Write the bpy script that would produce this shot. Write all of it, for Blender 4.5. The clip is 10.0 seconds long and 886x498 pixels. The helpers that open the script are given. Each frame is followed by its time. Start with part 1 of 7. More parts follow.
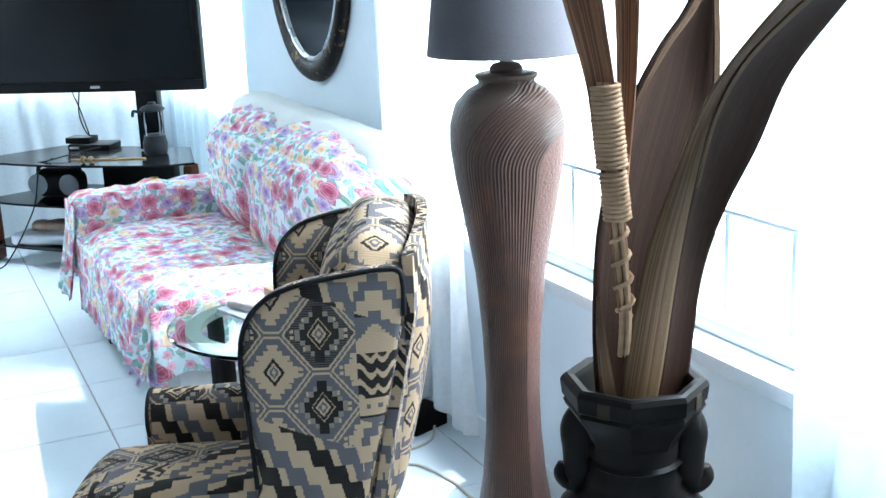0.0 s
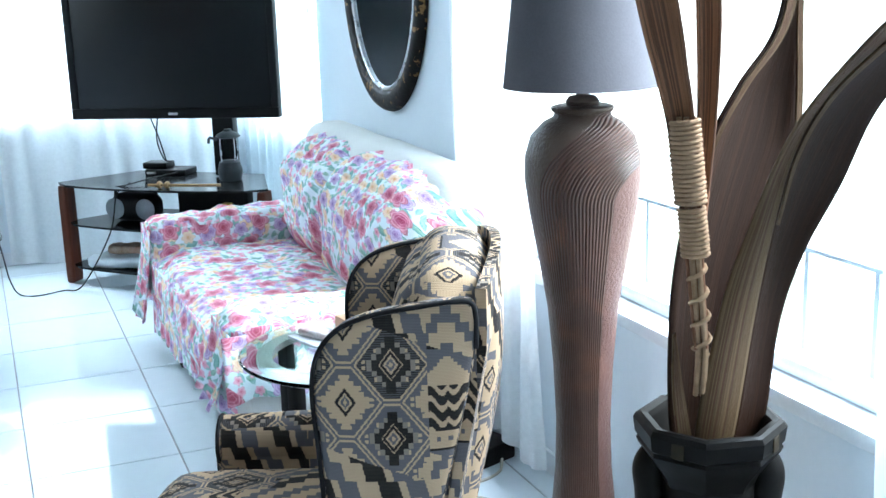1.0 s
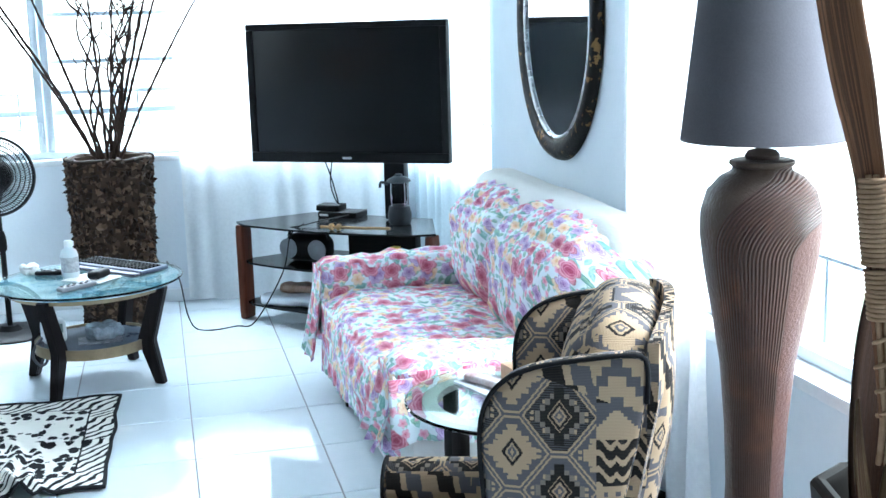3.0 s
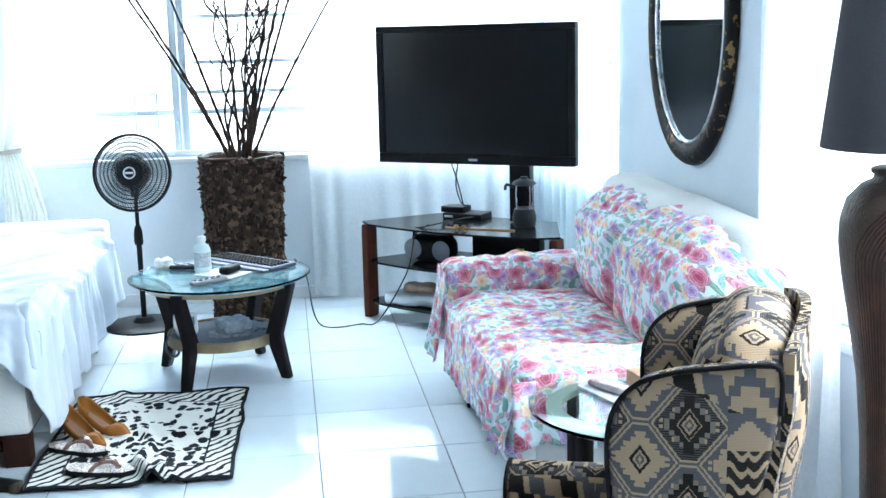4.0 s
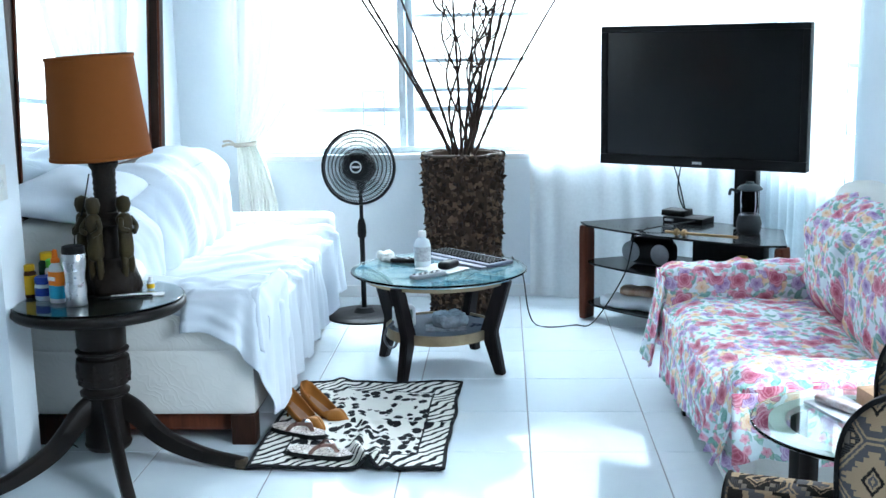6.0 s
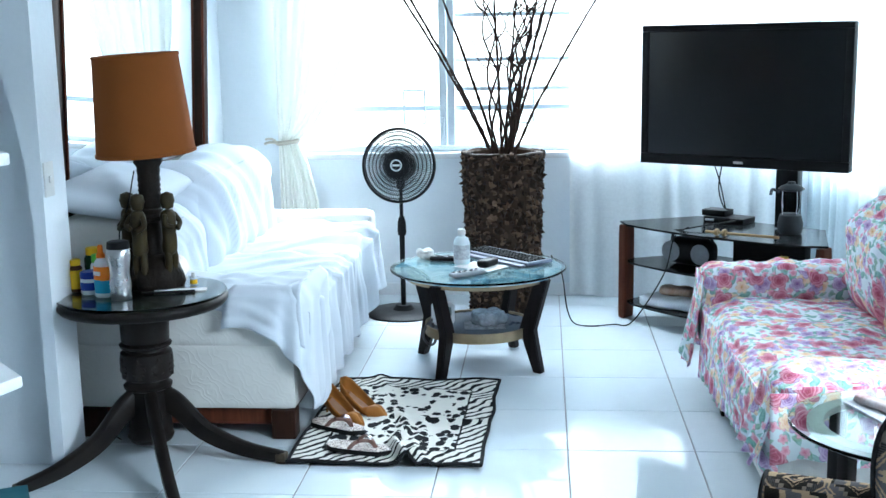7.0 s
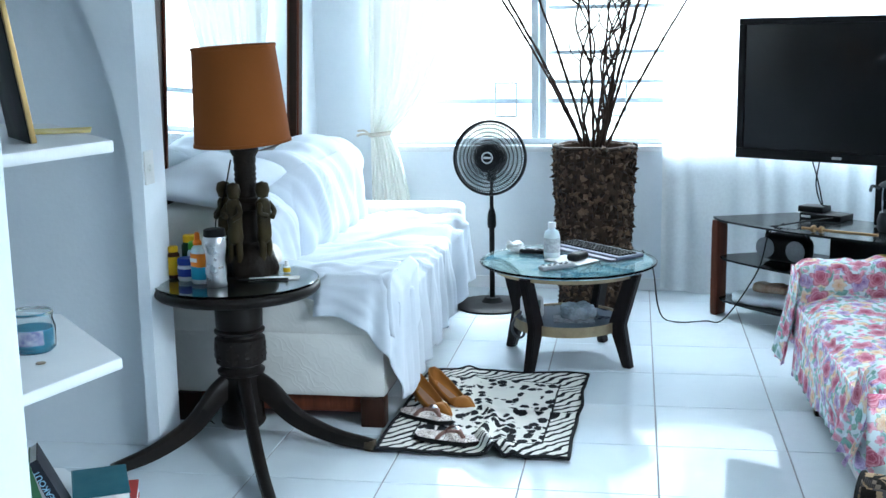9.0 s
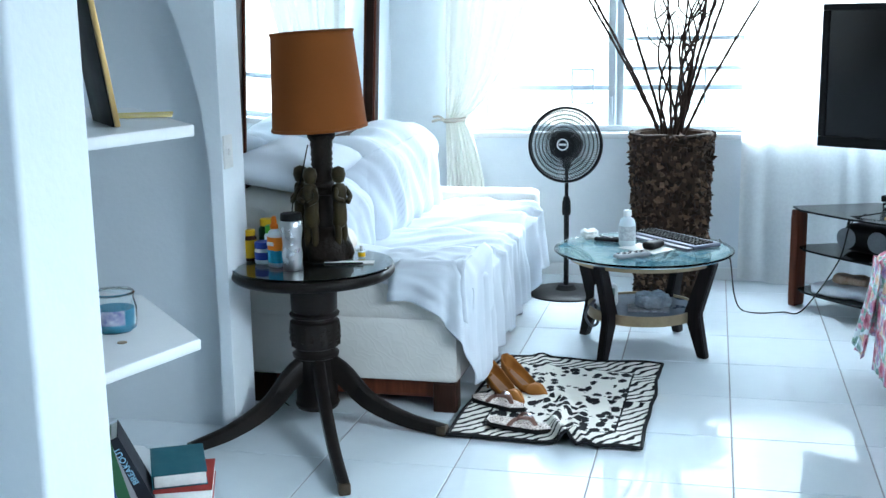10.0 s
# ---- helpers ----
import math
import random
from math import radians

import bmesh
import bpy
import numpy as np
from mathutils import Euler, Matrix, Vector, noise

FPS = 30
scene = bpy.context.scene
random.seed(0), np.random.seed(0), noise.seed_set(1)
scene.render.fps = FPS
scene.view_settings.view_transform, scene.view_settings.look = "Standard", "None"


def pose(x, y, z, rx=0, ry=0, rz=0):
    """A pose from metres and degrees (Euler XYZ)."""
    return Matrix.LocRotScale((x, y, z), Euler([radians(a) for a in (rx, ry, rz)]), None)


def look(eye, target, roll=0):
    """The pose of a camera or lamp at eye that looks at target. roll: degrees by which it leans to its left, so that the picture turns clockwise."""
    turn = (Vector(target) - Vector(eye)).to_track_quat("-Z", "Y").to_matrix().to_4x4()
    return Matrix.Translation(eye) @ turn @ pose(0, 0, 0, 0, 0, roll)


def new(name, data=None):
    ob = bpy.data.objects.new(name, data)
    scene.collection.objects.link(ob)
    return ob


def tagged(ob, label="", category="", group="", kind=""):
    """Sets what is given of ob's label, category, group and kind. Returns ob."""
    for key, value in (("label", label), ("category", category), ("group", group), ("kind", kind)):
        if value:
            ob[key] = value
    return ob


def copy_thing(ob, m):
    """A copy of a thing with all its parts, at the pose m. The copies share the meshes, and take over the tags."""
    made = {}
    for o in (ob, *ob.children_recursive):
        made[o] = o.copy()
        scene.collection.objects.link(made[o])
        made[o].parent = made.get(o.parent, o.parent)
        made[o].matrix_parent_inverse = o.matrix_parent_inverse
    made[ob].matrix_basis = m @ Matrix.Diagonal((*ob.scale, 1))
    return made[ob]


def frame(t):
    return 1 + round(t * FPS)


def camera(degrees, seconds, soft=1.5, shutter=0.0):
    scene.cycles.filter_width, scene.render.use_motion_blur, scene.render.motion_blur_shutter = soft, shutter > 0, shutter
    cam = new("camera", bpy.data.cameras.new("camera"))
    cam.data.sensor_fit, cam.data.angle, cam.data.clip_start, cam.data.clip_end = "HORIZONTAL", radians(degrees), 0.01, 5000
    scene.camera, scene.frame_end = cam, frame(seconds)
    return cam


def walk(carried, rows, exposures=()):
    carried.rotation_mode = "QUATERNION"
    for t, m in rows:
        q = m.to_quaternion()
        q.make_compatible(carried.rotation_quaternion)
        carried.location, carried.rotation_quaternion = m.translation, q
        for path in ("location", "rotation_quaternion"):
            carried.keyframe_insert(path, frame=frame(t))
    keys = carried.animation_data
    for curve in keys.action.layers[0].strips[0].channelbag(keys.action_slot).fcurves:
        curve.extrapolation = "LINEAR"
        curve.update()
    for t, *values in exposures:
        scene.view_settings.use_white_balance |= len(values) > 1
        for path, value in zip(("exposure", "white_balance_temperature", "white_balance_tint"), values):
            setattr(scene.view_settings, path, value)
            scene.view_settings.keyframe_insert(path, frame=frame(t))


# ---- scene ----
# camera: seconds, place, heading to the right of +y, tilt, lean to the left
cam = camera(42.1, 10.0, soft=1.5)
ROWS = [
    (0, -0.019, -3.502, 1.448, 25.21, -14.92, -2.11),
    (0.5, -0.021, -3.490, 1.451, 23.64, -14.23, -1.98),
    (1, -0.025, -3.487, 1.452, 21.81, -13.37, -1.80),
    (1.5, -0.030, -3.485, 1.454, 20.34, -12.36, -1.60),
    (2, -0.037, -3.485, 1.457, 18.56, -11.58, -1.60),
    (3.5, -0.055, -3.482, 1.459, 10.71, -10.66, -1.47),
    (4, -0.065, -3.481, 1.459, 7.64, -10.56, -1.38),
    (4.5, -0.063, -3.475, 1.458, 5.32, -10.46, -1.34),
    (5, -0.084, -3.477, 1.458, 2.62, -10.37, -1.26),
    (5.5, -0.087, -3.476, 1.461, -0.88, -10.38, -1.18),
    (6, -0.087, -3.478, 1.458, -3.09, -10.34, -1.07),
    (7.5, -0.081, -3.509, 1.459, -5.73, -10.38, -1.04),
    (8, -0.090, -3.508, 1.453, -6.62, -10.39, -1.03),
    (8.5, -0.094, -3.509, 1.451, -8.15, -10.44, -1.06),
    (9, -0.092, -3.512, 1.453, -9.55, -10.59, -0.96),
    (9.5, -0.095, -3.512, 1.447, -11.84, -10.80, -0.98),
    (10, -0.097, -3.514, 1.453, -13.25, -11.21, -0.93),
]


def aim(x, y, z, heading, tilt, lean):
    h, e = radians(heading), radians(tilt)
    eye = Vector((x, y, z))
    return look(eye, eye + Vector((math.sin(h) * math.cos(e), math.cos(h) * math.cos(e), math.sin(e))), lean)


walk(cam, [(r[0], aim(*r[1:])) for r in ROWS], exposures=[(0.0, 0.72, 5700, 5), (4.0, 0.58, 5720, 6), (10.0, 0.25, 5800, 6)])

# ---- world and light ----
LEFT, RIGHT, BACK, REAR, TOP = -1.92, 1.44, 2.99, -5.2, 2.7

world = bpy.data.worlds.new("sky")
scene.world = world
world.use_nodes = True
wt = world.node_tree
sky = wt.nodes.new("ShaderNodeTexSky")
sky.sky_type, sky.sun_disc = "NISHITA", False
sky.sun_elevation, sky.sun_rotation = radians(74), radians(56)
wt.links.new(sky.outputs[0], wt.nodes["Background"].inputs[0])
wt.nodes["Background"].inputs[1].default_value = 0.12

sun = new("sun", bpy.data.lights.new("sun", "SUN"))
sun.data.energy, sun.data.angle, sun.data.color = 2.0, radians(0.6), (1.0, 0.96, 0.9)
sun.matrix_world = look((2.4, 1.6, 10), (0, 0, 0))


def window_light(name, w, h, m, watts):
    li = bpy.data.lights.new(name, "AREA")
    li.shape, li.size, li.size_y, li.energy, li.color = "RECTANGLE", w, h, watts, (0.86, 0.95, 1.0)
    ob = new(name, li)
    ob.matrix_world = m
    return ob


GLOW = 2.6


# ---- material tools ----
class Graph:
    def __init__(self, name):
        self.mat = bpy.data.materials.new(name)
        self.mat.use_nodes = True
        self.t = self.mat.node_tree
        self.b = self.t.nodes["Principled BSDF"]
        self.co = self.t.nodes.new("ShaderNodeTexCoord")

    def put(self, sock, v):
        if isinstance(v, bpy.types.NodeSocket):
            self.t.links.new(v, sock)
        elif isinstance(v, (tuple, list)) and len(v) == 3 and sock.type == "RGBA":
            sock.default_value = (*v, 1)
        else:
            sock.default_value = v

    def m(self, op, a, b=0.0, c=0.0):
        n = self.t.nodes.new("ShaderNodeMath")
        n.operation = op
        for s, v in zip(n.inputs, (a, b, c)):
            self.put(s, v)
        return n.outputs[0]

    def mix(self, f, a, b, kind="MIX"):
        n = self.t.nodes.new("ShaderNodeMix")
        n.data_type, n.blend_type = "RGBA", kind
        self.put(n.inputs[0], f), self.put(n.inputs[6], a), self.put(n.inputs[7], b)
        return n.outputs[2]

    def noise(self, scale, detail=4.0, vec=None, rough=0.55, distortion=0.0):
        n = self.t.nodes.new("ShaderNodeTexNoise")
        self.put(n.inputs["Vector"], vec or self.co.outputs["Object"])
        n.inputs["Scale"].default_value, n.inputs["Detail"].default_value = scale, detail
        n.inputs["Roughness"].default_value, n.inputs["Distortion"].default_value = rough, distortion
        return n.outputs["Fac"]

    def vor(self, scale, vec=None, feature="F1", rand=1.0):
        n = self.t.nodes.new("ShaderNodeTexVoronoi")
        n.feature = feature
        self.put(n.inputs["Vector"], vec or self.co.outputs["Object"])
        n.inputs["Scale"].default_value, n.inputs["Randomness"].default_value = scale, rand
        return n

    def wave(self, scale, vec=None, distortion=0.0, direction="X", dscale=1.0, detail=2.0):
        n = self.t.nodes.new("ShaderNodeTexWave")
        n.bands_direction = direction
        self.put(n.inputs["Vector"], vec or self.co.outputs["Object"])
        n.inputs["Scale"].default_value, n.inputs["Distortion"].default_value = scale, distortion
        n.inputs["Detail Scale"].default_value, n.inputs["Detail"].default_value = dscale, detail
        return n.outputs["Fac"]

    def ramp(self, f, stops, hard=False):
        n = self.t.nodes.new("ShaderNodeValToRGB")
        n.color_ramp.interpolation = "CONSTANT" if hard else "LINEAR"
        e = n.color_ramp.elements
        while len(e) < len(stops):
            e.new(0.5)
        for el, (p, c) in zip(e, stops):
            el.position, el.color = p, (*c, 1)
        self.put(n.inputs[0], f)
        return n.outputs[0]

    def xyz(self, sock):
        n = self.t.nodes.new("ShaderNodeSeparateXYZ")
        self.put(n.inputs[0], sock)
        return n.outputs

    def vec(self, x, y, z):
        n = self.t.nodes.new("ShaderNodeCombineXYZ")
        for s, v in zip(n.inputs, (x, y, z)):
            self.put(s, v)
        return n.outputs[0]

    def rand(self):
        return self.t.nodes.new("ShaderNodeObjectInfo").outputs["Random"]

    def bump(self, height, strength=0.3, dist=0.004):
        n = self.t.nodes.new("ShaderNodeBump")
        n.inputs["Strength"].default_value, n.inputs["Distance"].default_value = strength, dist
        self.put(n.inputs["Height"], height)
        self.put(self.b.inputs["Normal"], n.outputs[0])

    def done(self, color, rough=0.5, metal=0.0, **more):
        self.put(self.b.inputs["Base Color"], color)
        self.put(self.b.inputs["Roughness"], rough)
        self.put(self.b.inputs["Metallic"], metal)
        if "Specular_IOR_Level" not in more and metal == 0.0 and "Transmission_Weight" not in more:
            more["Specular_IOR_Level"] = 0.12
        for k, v in more.items():
            self.put(self.b.inputs[k.replace("_", " ")], v)
        return self.mat


def plain(name, a, b=None, scale=6.0, rough=0.5, metal=0.0, bump=0.15, fine=120.0, dist=0.002, **more):
    """A surface with stains at one scale, grain at another and a fine relief."""
    g = Graph(name)
    b = b or tuple(c * 0.82 for c in a)
    big, small = g.noise(scale, 5), g.noise(fine, 3)
    f = g.m("ADD", g.m("MULTIPLY", big, 0.75), g.m("MULTIPLY", small, 0.25))
    col = g.mix(g.m("MULTIPLY_ADD", f, 2.4, -0.7), a, b)
    g.bump(small, bump, dist)
    return g.done(col, g.m("MULTIPLY_ADD", big, 0.25, rough - 0.12), metal, **more)


def glossy_emit(name, color, strength):
    g = Graph(name)
    n = g.t.nodes.new("ShaderNodeEmission")
    g.put(n.inputs[0], color)
    n.inputs[1].default_value = strength
    g.t.links.new(n.outputs[0], g.t.nodes["Material Output"].inputs[0])
    return g.mat


def wood(name, a, b, scale=3.0, rough=0.35, axis="X", **more):
    g = Graph(name)
    s = (1, 12, 12) if axis == "X" else ((12, 1, 12) if axis == "Y" else (12, 12, 1))
    n = g.t.nodes.new("ShaderNodeMapping")
    n.inputs["Scale"].default_value = s
    g.put(n.inputs[0], g.co.outputs["Object"])
    f = g.noise(scale, 6, n.outputs[0], 0.6, 0.6)
    g.bump(f, 0.2, 0.001)
    return g.done(g.mix(g.m("MULTIPLY_ADD", f, 2.2, -0.6), a, b), g.m("MULTIPLY_ADD", f, 0.2, rough - 0.1), **more)


def floral_print():
    """Roses, lilies and small blooms over leaves on a pale ground, in the cloth's own metres."""
    g = Graph("floral cotton print")
    uv = g.co.outputs["UV"]
    wob = g.t.nodes.new("ShaderNodeTexNoise")
    wob.inputs["Scale"].default_value = 38.0
    g.put(wob.inputs["Vector"], uv)
    off = g.t.nodes.new("ShaderNodeVectorMath")
    off.operation = "MULTIPLY_ADD"
    g.put(off.inputs[0], wob.outputs["Color"])
    off.inputs[1].default_value = (0.012, 0.012, 0.0)
    g.put(off.inputs[2], uv)
    v = off.outputs[0]

    def cells(scale, shift):
        """Distance from the nearest centre, the angle round it, and three random numbers of the cell."""
        mp = g.t.nodes.new("ShaderNodeVectorMath")
        mp.operation = "ADD"
        g.put(mp.inputs[0], v)
        mp.inputs[1].default_value = (shift, shift * 1.7, 0)
        w = g.vor(scale, mp.outputs[0], rand=0.8)
        w.voronoi_dimensions = "2D"
        d = g.t.nodes.new("ShaderNodeVectorMath")
        d.operation = "SUBTRACT"
        g.put(d.inputs[0], mp.outputs[0])
        g.put(d.inputs[1], w.outputs["Position"])
        x, y, _ = g.xyz(d.outputs[0])
        return w.outputs["Distance"], g.m("ARCTAN2", y, x), g.xyz(w.outputs["Color"]), x, y

    col = g.mix(g.noise(9, 3, uv), (0.72, 0.82, 0.87), (0.82, 0.85, 0.88))
    # pointed leaves with a pale midrib
    for scale, shift, dark, pale, cut in ((15.0, 0.3, (0.03, 0.2, 0.15), (0.25, 0.48, 0.42), 0.1), (23.0, 1.1, (0.07, 0.3, 0.25), (0.42, 0.62, 0.6), 0.15), (27.0, 2.3, (0.1, 0.25, 0.12), (0.4, 0.6, 0.5), 0.45)):
        d, a, r, x, y = cells(scale, shift)
        turn = g.m("ADD", a, g.m("MULTIPLY", r[2], 6.28))
        along = g.m("MULTIPLY", d, g.m("COSINE", turn))
        across = g.m("ABSOLUTE", g.m("MULTIPLY", d, g.m("SINE", turn)))
        body = g.m("LESS_THAN", g.m("ADD", across, g.m("MULTIPLY", g.m("MULTIPLY", along, along), 0.85)), 0.17)
        mask = g.m("MULTIPLY", body, g.m("GREATER_THAN", r[0], cut))
        vein = g.m("MULTIPLY_ADD", g.m("SINE", g.m("MULTIPLY", g.m("ADD", along, across), 46.0)), 0.3, g.m("MULTIPLY", across, 4.0))
        col = g.mix(g.m("MULTIPLY", mask, 0.9), col, g.mix(vein, pale, dark))
    # blossoms: a deep heart, overlapping petals with dark rims, a pale edge
    for scale, shift, size, cut, petals, tones in (
        (26.0, 4.7, 0.38, 0.36, 5.0, ((0.55, 0.03, 0.12), (0.8, 0.33, 0.46), (0.88, 0.62, 0.72))),
        (14.0, 3.1, 0.37, 0.5, 6.0, ((0.62, 0.3, 0.05), (0.82, 0.56, 0.4), (0.88, 0.8, 0.62))),
        (13.0, 5.9, 0.38, 0.44, 5.0, ((0.13, 0.03, 0.22), (0.42, 0.27, 0.52), (0.74, 0.62, 0.8))),
        (10.5, 7.3, 0.44, 0.62, 5.0, ((0.24, 0.01, 0.04), (0.52, 0.10, 0.18), (0.82, 0.44, 0.52))),
    ):
        d, a, r, x, y = cells(scale, shift)
        spin = g.m("ADD", a, g.m("MULTIPLY", r[2], 6.28))
        scallop = g.m("ABSOLUTE", g.m("SINE", g.m("MULTIPLY", spin, petals / 2)))
        edge = g.m("MULTIPLY", size, g.m("MULTIPLY_ADD", scallop, 0.34, 0.68))
        rel = g.m("DIVIDE", d, edge)
        mask = g.m("MULTIPLY", g.m("LESS_THAN", rel, 1.0), g.m("GREATER_THAN", r[1], cut))
        swirl = g.m("FRACT", g.m("ADD", g.m("MULTIPLY", rel, 4.0), g.m("MULTIPLY", scallop, 0.9)))
        tone = g.m("ADD", g.m("MULTIPLY", rel, 0.55), g.m("MULTIPLY", swirl, 0.42))
        petal = g.ramp(tone, [(0.08, tones[0]), (0.42, tones[1]), (0.82, tones[2])])
        rim = g.m("GREATER_THAN", rel, 0.92)
        col = g.mix(g.m("MULTIPLY", mask, 0.94), col, g.mix(g.m("MULTIPLY", rim, 0.6), petal, tones[0]))
    weave = g.noise(700, 2)
    g.bump(weave, 0.2, 0.001)
    return g.done(col, 0.8)


def kilim():
    g = Graph("woven kilim upholstery")
    u, v, _ = g.xyz(g.co.outputs["UV"])
    snap = lambda s, q: g.m("MULTIPLY", g.m("FLOOR", g.m("DIVIDE", s, q)), q)
    uq, vq = snap(u, 0.0022), snap(v, 0.0022)
    PU, PV = 0.166, 0.136

    def local(du, dv):
        """Distances from the middle of the hexagon, and 0 to 1 out to its edge."""
        a = g.m("ABSOLUTE", g.m("SUBTRACT", g.m("WRAP", g.m("ADD", uq, du), PU, 0.0), PU / 2))
        b = g.m("ABSOLUTE", g.m("SUBTRACT", g.m("WRAP", g.m("ADD", vq, dv), PV, 0.0), PV / 2))
        d = g.m("MAXIMUM", g.m("MULTIPLY", b, 2 / PV), g.m("ADD", g.m("MULTIPLY", a, 2.44 / PU), g.m("MULTIPLY", b, 1.56 / PV)))
        return a, b, d

    ou, ov = PU / 2 - 0.148 + PU, PV / 2 - 0.795 + 8 * PV
    ax, ay, da = local(ou, ov)
    bx, by, db = local(ou + PU / 2, ov + PV / 2)
    first = g.m("LESS_THAN", da, db)
    pick = lambda p, q: g.m("ADD", g.m("MULTIPLY", first, p), g.m("MULTIPLY", g.m("SUBTRACT", 1.0, first), q))
    a, b, d = pick(ax, bx), pick(ay, by), g.m("MINIMUM", da, db)
    cream, dark, grey = (0.40, 0.275, 0.172), (0.008, 0.007, 0.008), (0.095, 0.09, 0.098)
    row = g.m("GREATER_THAN", g.m("WRAP", g.m("ADD", vq, ov), 2 * PV, 0.0), PV)
    # field, stepped cross with its outline, and the eye in the middle
    step = g.m("ADD", snap(a, 0.0085), g.m("MULTIPLY", snap(b, 0.0100), 0.72))
    stripe = g.m("GREATER_THAN", g.m("SINE", g.m("MULTIPLY", v, 1500.0)), 0.0)
    field = g.mix(g.m("MULTIPLY", first, g.m("SUBTRACT", 1.0, row)), grey, g.mix(stripe, dark, (0.07, 0.066, 0.07)))
    dot = lambda q: g.m("GREATER_THAN", g.m("SINE", g.m("MULTIPLY", q, 300.0)), 0.45)
    ring = g.m("MULTIPLY", g.m("GREATER_THAN", d, 0.6), g.m("LESS_THAN", d, 0.82))
    col = g.mix(g.m("MULTIPLY", ring, g.m("MULTIPLY", dot(a), dot(b))), field, cream)
    col = g.mix(g.m("LESS_THAN", step, 0.036), col, g.mix(first, cream, (0.2, 0.16, 0.13)))
    col = g.mix(g.m("LESS_THAN", step, 0.029), col, g.mix(first, cream, dark))
    eye = g.m("ADD", a, g.m("MULTIPLY", b, 0.75))
    col = g.mix(g.m("LESS_THAN", eye, 0.0215), col, g.ramp(g.m("MULTIPLY", eye, 46.0), [(0.0, cream), (0.2, grey), (0.42, cream), (0.62, dark), (0.9, cream)], True))
    col = g.mix(g.m("GREATER_THAN", d, 0.9), col, cream)
    col = g.mix(g.m("GREATER_THAN", d, 0.965), col, grey)
    # a side column: scrolls on black, a dotted band, stepped triangles
    lane = g.m("WRAP", uq, 0.30, 0.0)
    tri = g.m("ABSOLUTE", g.m("SUBTRACT", g.m("WRAP", g.m("ADD", uq, 0.3), 0.1, 0.0), 0.05))
    low = g.m("WRAP", g.m("ADD", vq, 0.005), 0.19, 0.0)
    scroll = g.m("GREATER_THAN", g.m("SINE", g.m("ADD", g.m("MULTIPLY", g.m("SINE", g.m("MULTIPLY", tri, 150.0)), 2.2), g.m("MULTIPLY", low, 210.0))), 0.35)
    side = g.mix(scroll, dark, cream)
    peak = g.m("LESS_THAN", g.m("ADD", snap(tri, 0.006), snap(low, 0.006)), 0.05)
    side = g.mix(g.m("LESS_THAN", low, 0.105), side, g.mix(g.m("MULTIPLY", dot(uq), dot(vq)), cream, grey))
    side = g.mix(g.m("LESS_THAN", low, 0.068), side, g.mix(peak, grey, cream))
    side = g.mix(g.m("LESS_THAN", g.m("ABSOLUTE", g.m("SUBTRACT", low, 0.07)), 0.003), side, dark)
    col = g.mix(g.m("LESS_THAN", lane, 0.085), col, side)
    # bold stepped lightning bands, which run slantwise over plain cream
    band = g.m("WRAP", g.m("ADD", vq, g.m("MULTIPLY", uq, -0.35)), 0.60, 0.0)
    inside = g.m("LESS_THAN", band, g.m("MULTIPLY_ADD", g.m("LESS_THAN", lane, 0.085), 0.1, 0.545))
    inside = g.m("MULTIPLY", inside, g.m("GREATER_THAN", band, 0.2))
    saw = g.m("WRAP", vq, 0.034, 0.0)
    f = g.m("WRAP", g.m("ADD", g.m("ADD", uq, g.m("MULTIPLY", snap(vq, 0.034), -0.8)), g.m("MULTIPLY", snap(saw, 0.0045), -0.22)), 0.122, 0.0)
    bolt = g.ramp(g.m("DIVIDE", f, 0.122), [(0.0, cream), (0.16, grey), (0.44, cream), (0.55, dark), (0.85, cream)], True)
    bolt = g.mix(g.m("LESS_THAN", lane, 0.085), bolt, g.mix(g.m("LESS_THAN", g.m("WRAP", g.m("ADD", tri, g.m("MULTIPLY", snap(vq, 0.017), 0.9)), 0.06, 0.0), 0.026), cream, grey))
    col = g.mix(inside, col, bolt)
    thread = g.m("MULTIPLY", g.m("SINE", g.m("MULTIPLY", v, 2400.0)), 0.5)
    wear = g.noise(14, 5)
    col = g.mix(g.m("MULTIPLY", g.m("ADD", thread, wear), 0.11), col, (0.25, 0.19, 0.14))
    g.bump(g.m("ADD", thread, g.noise(500, 2)), 0.45, 0.0012)
    return g.done(col, 0.88)


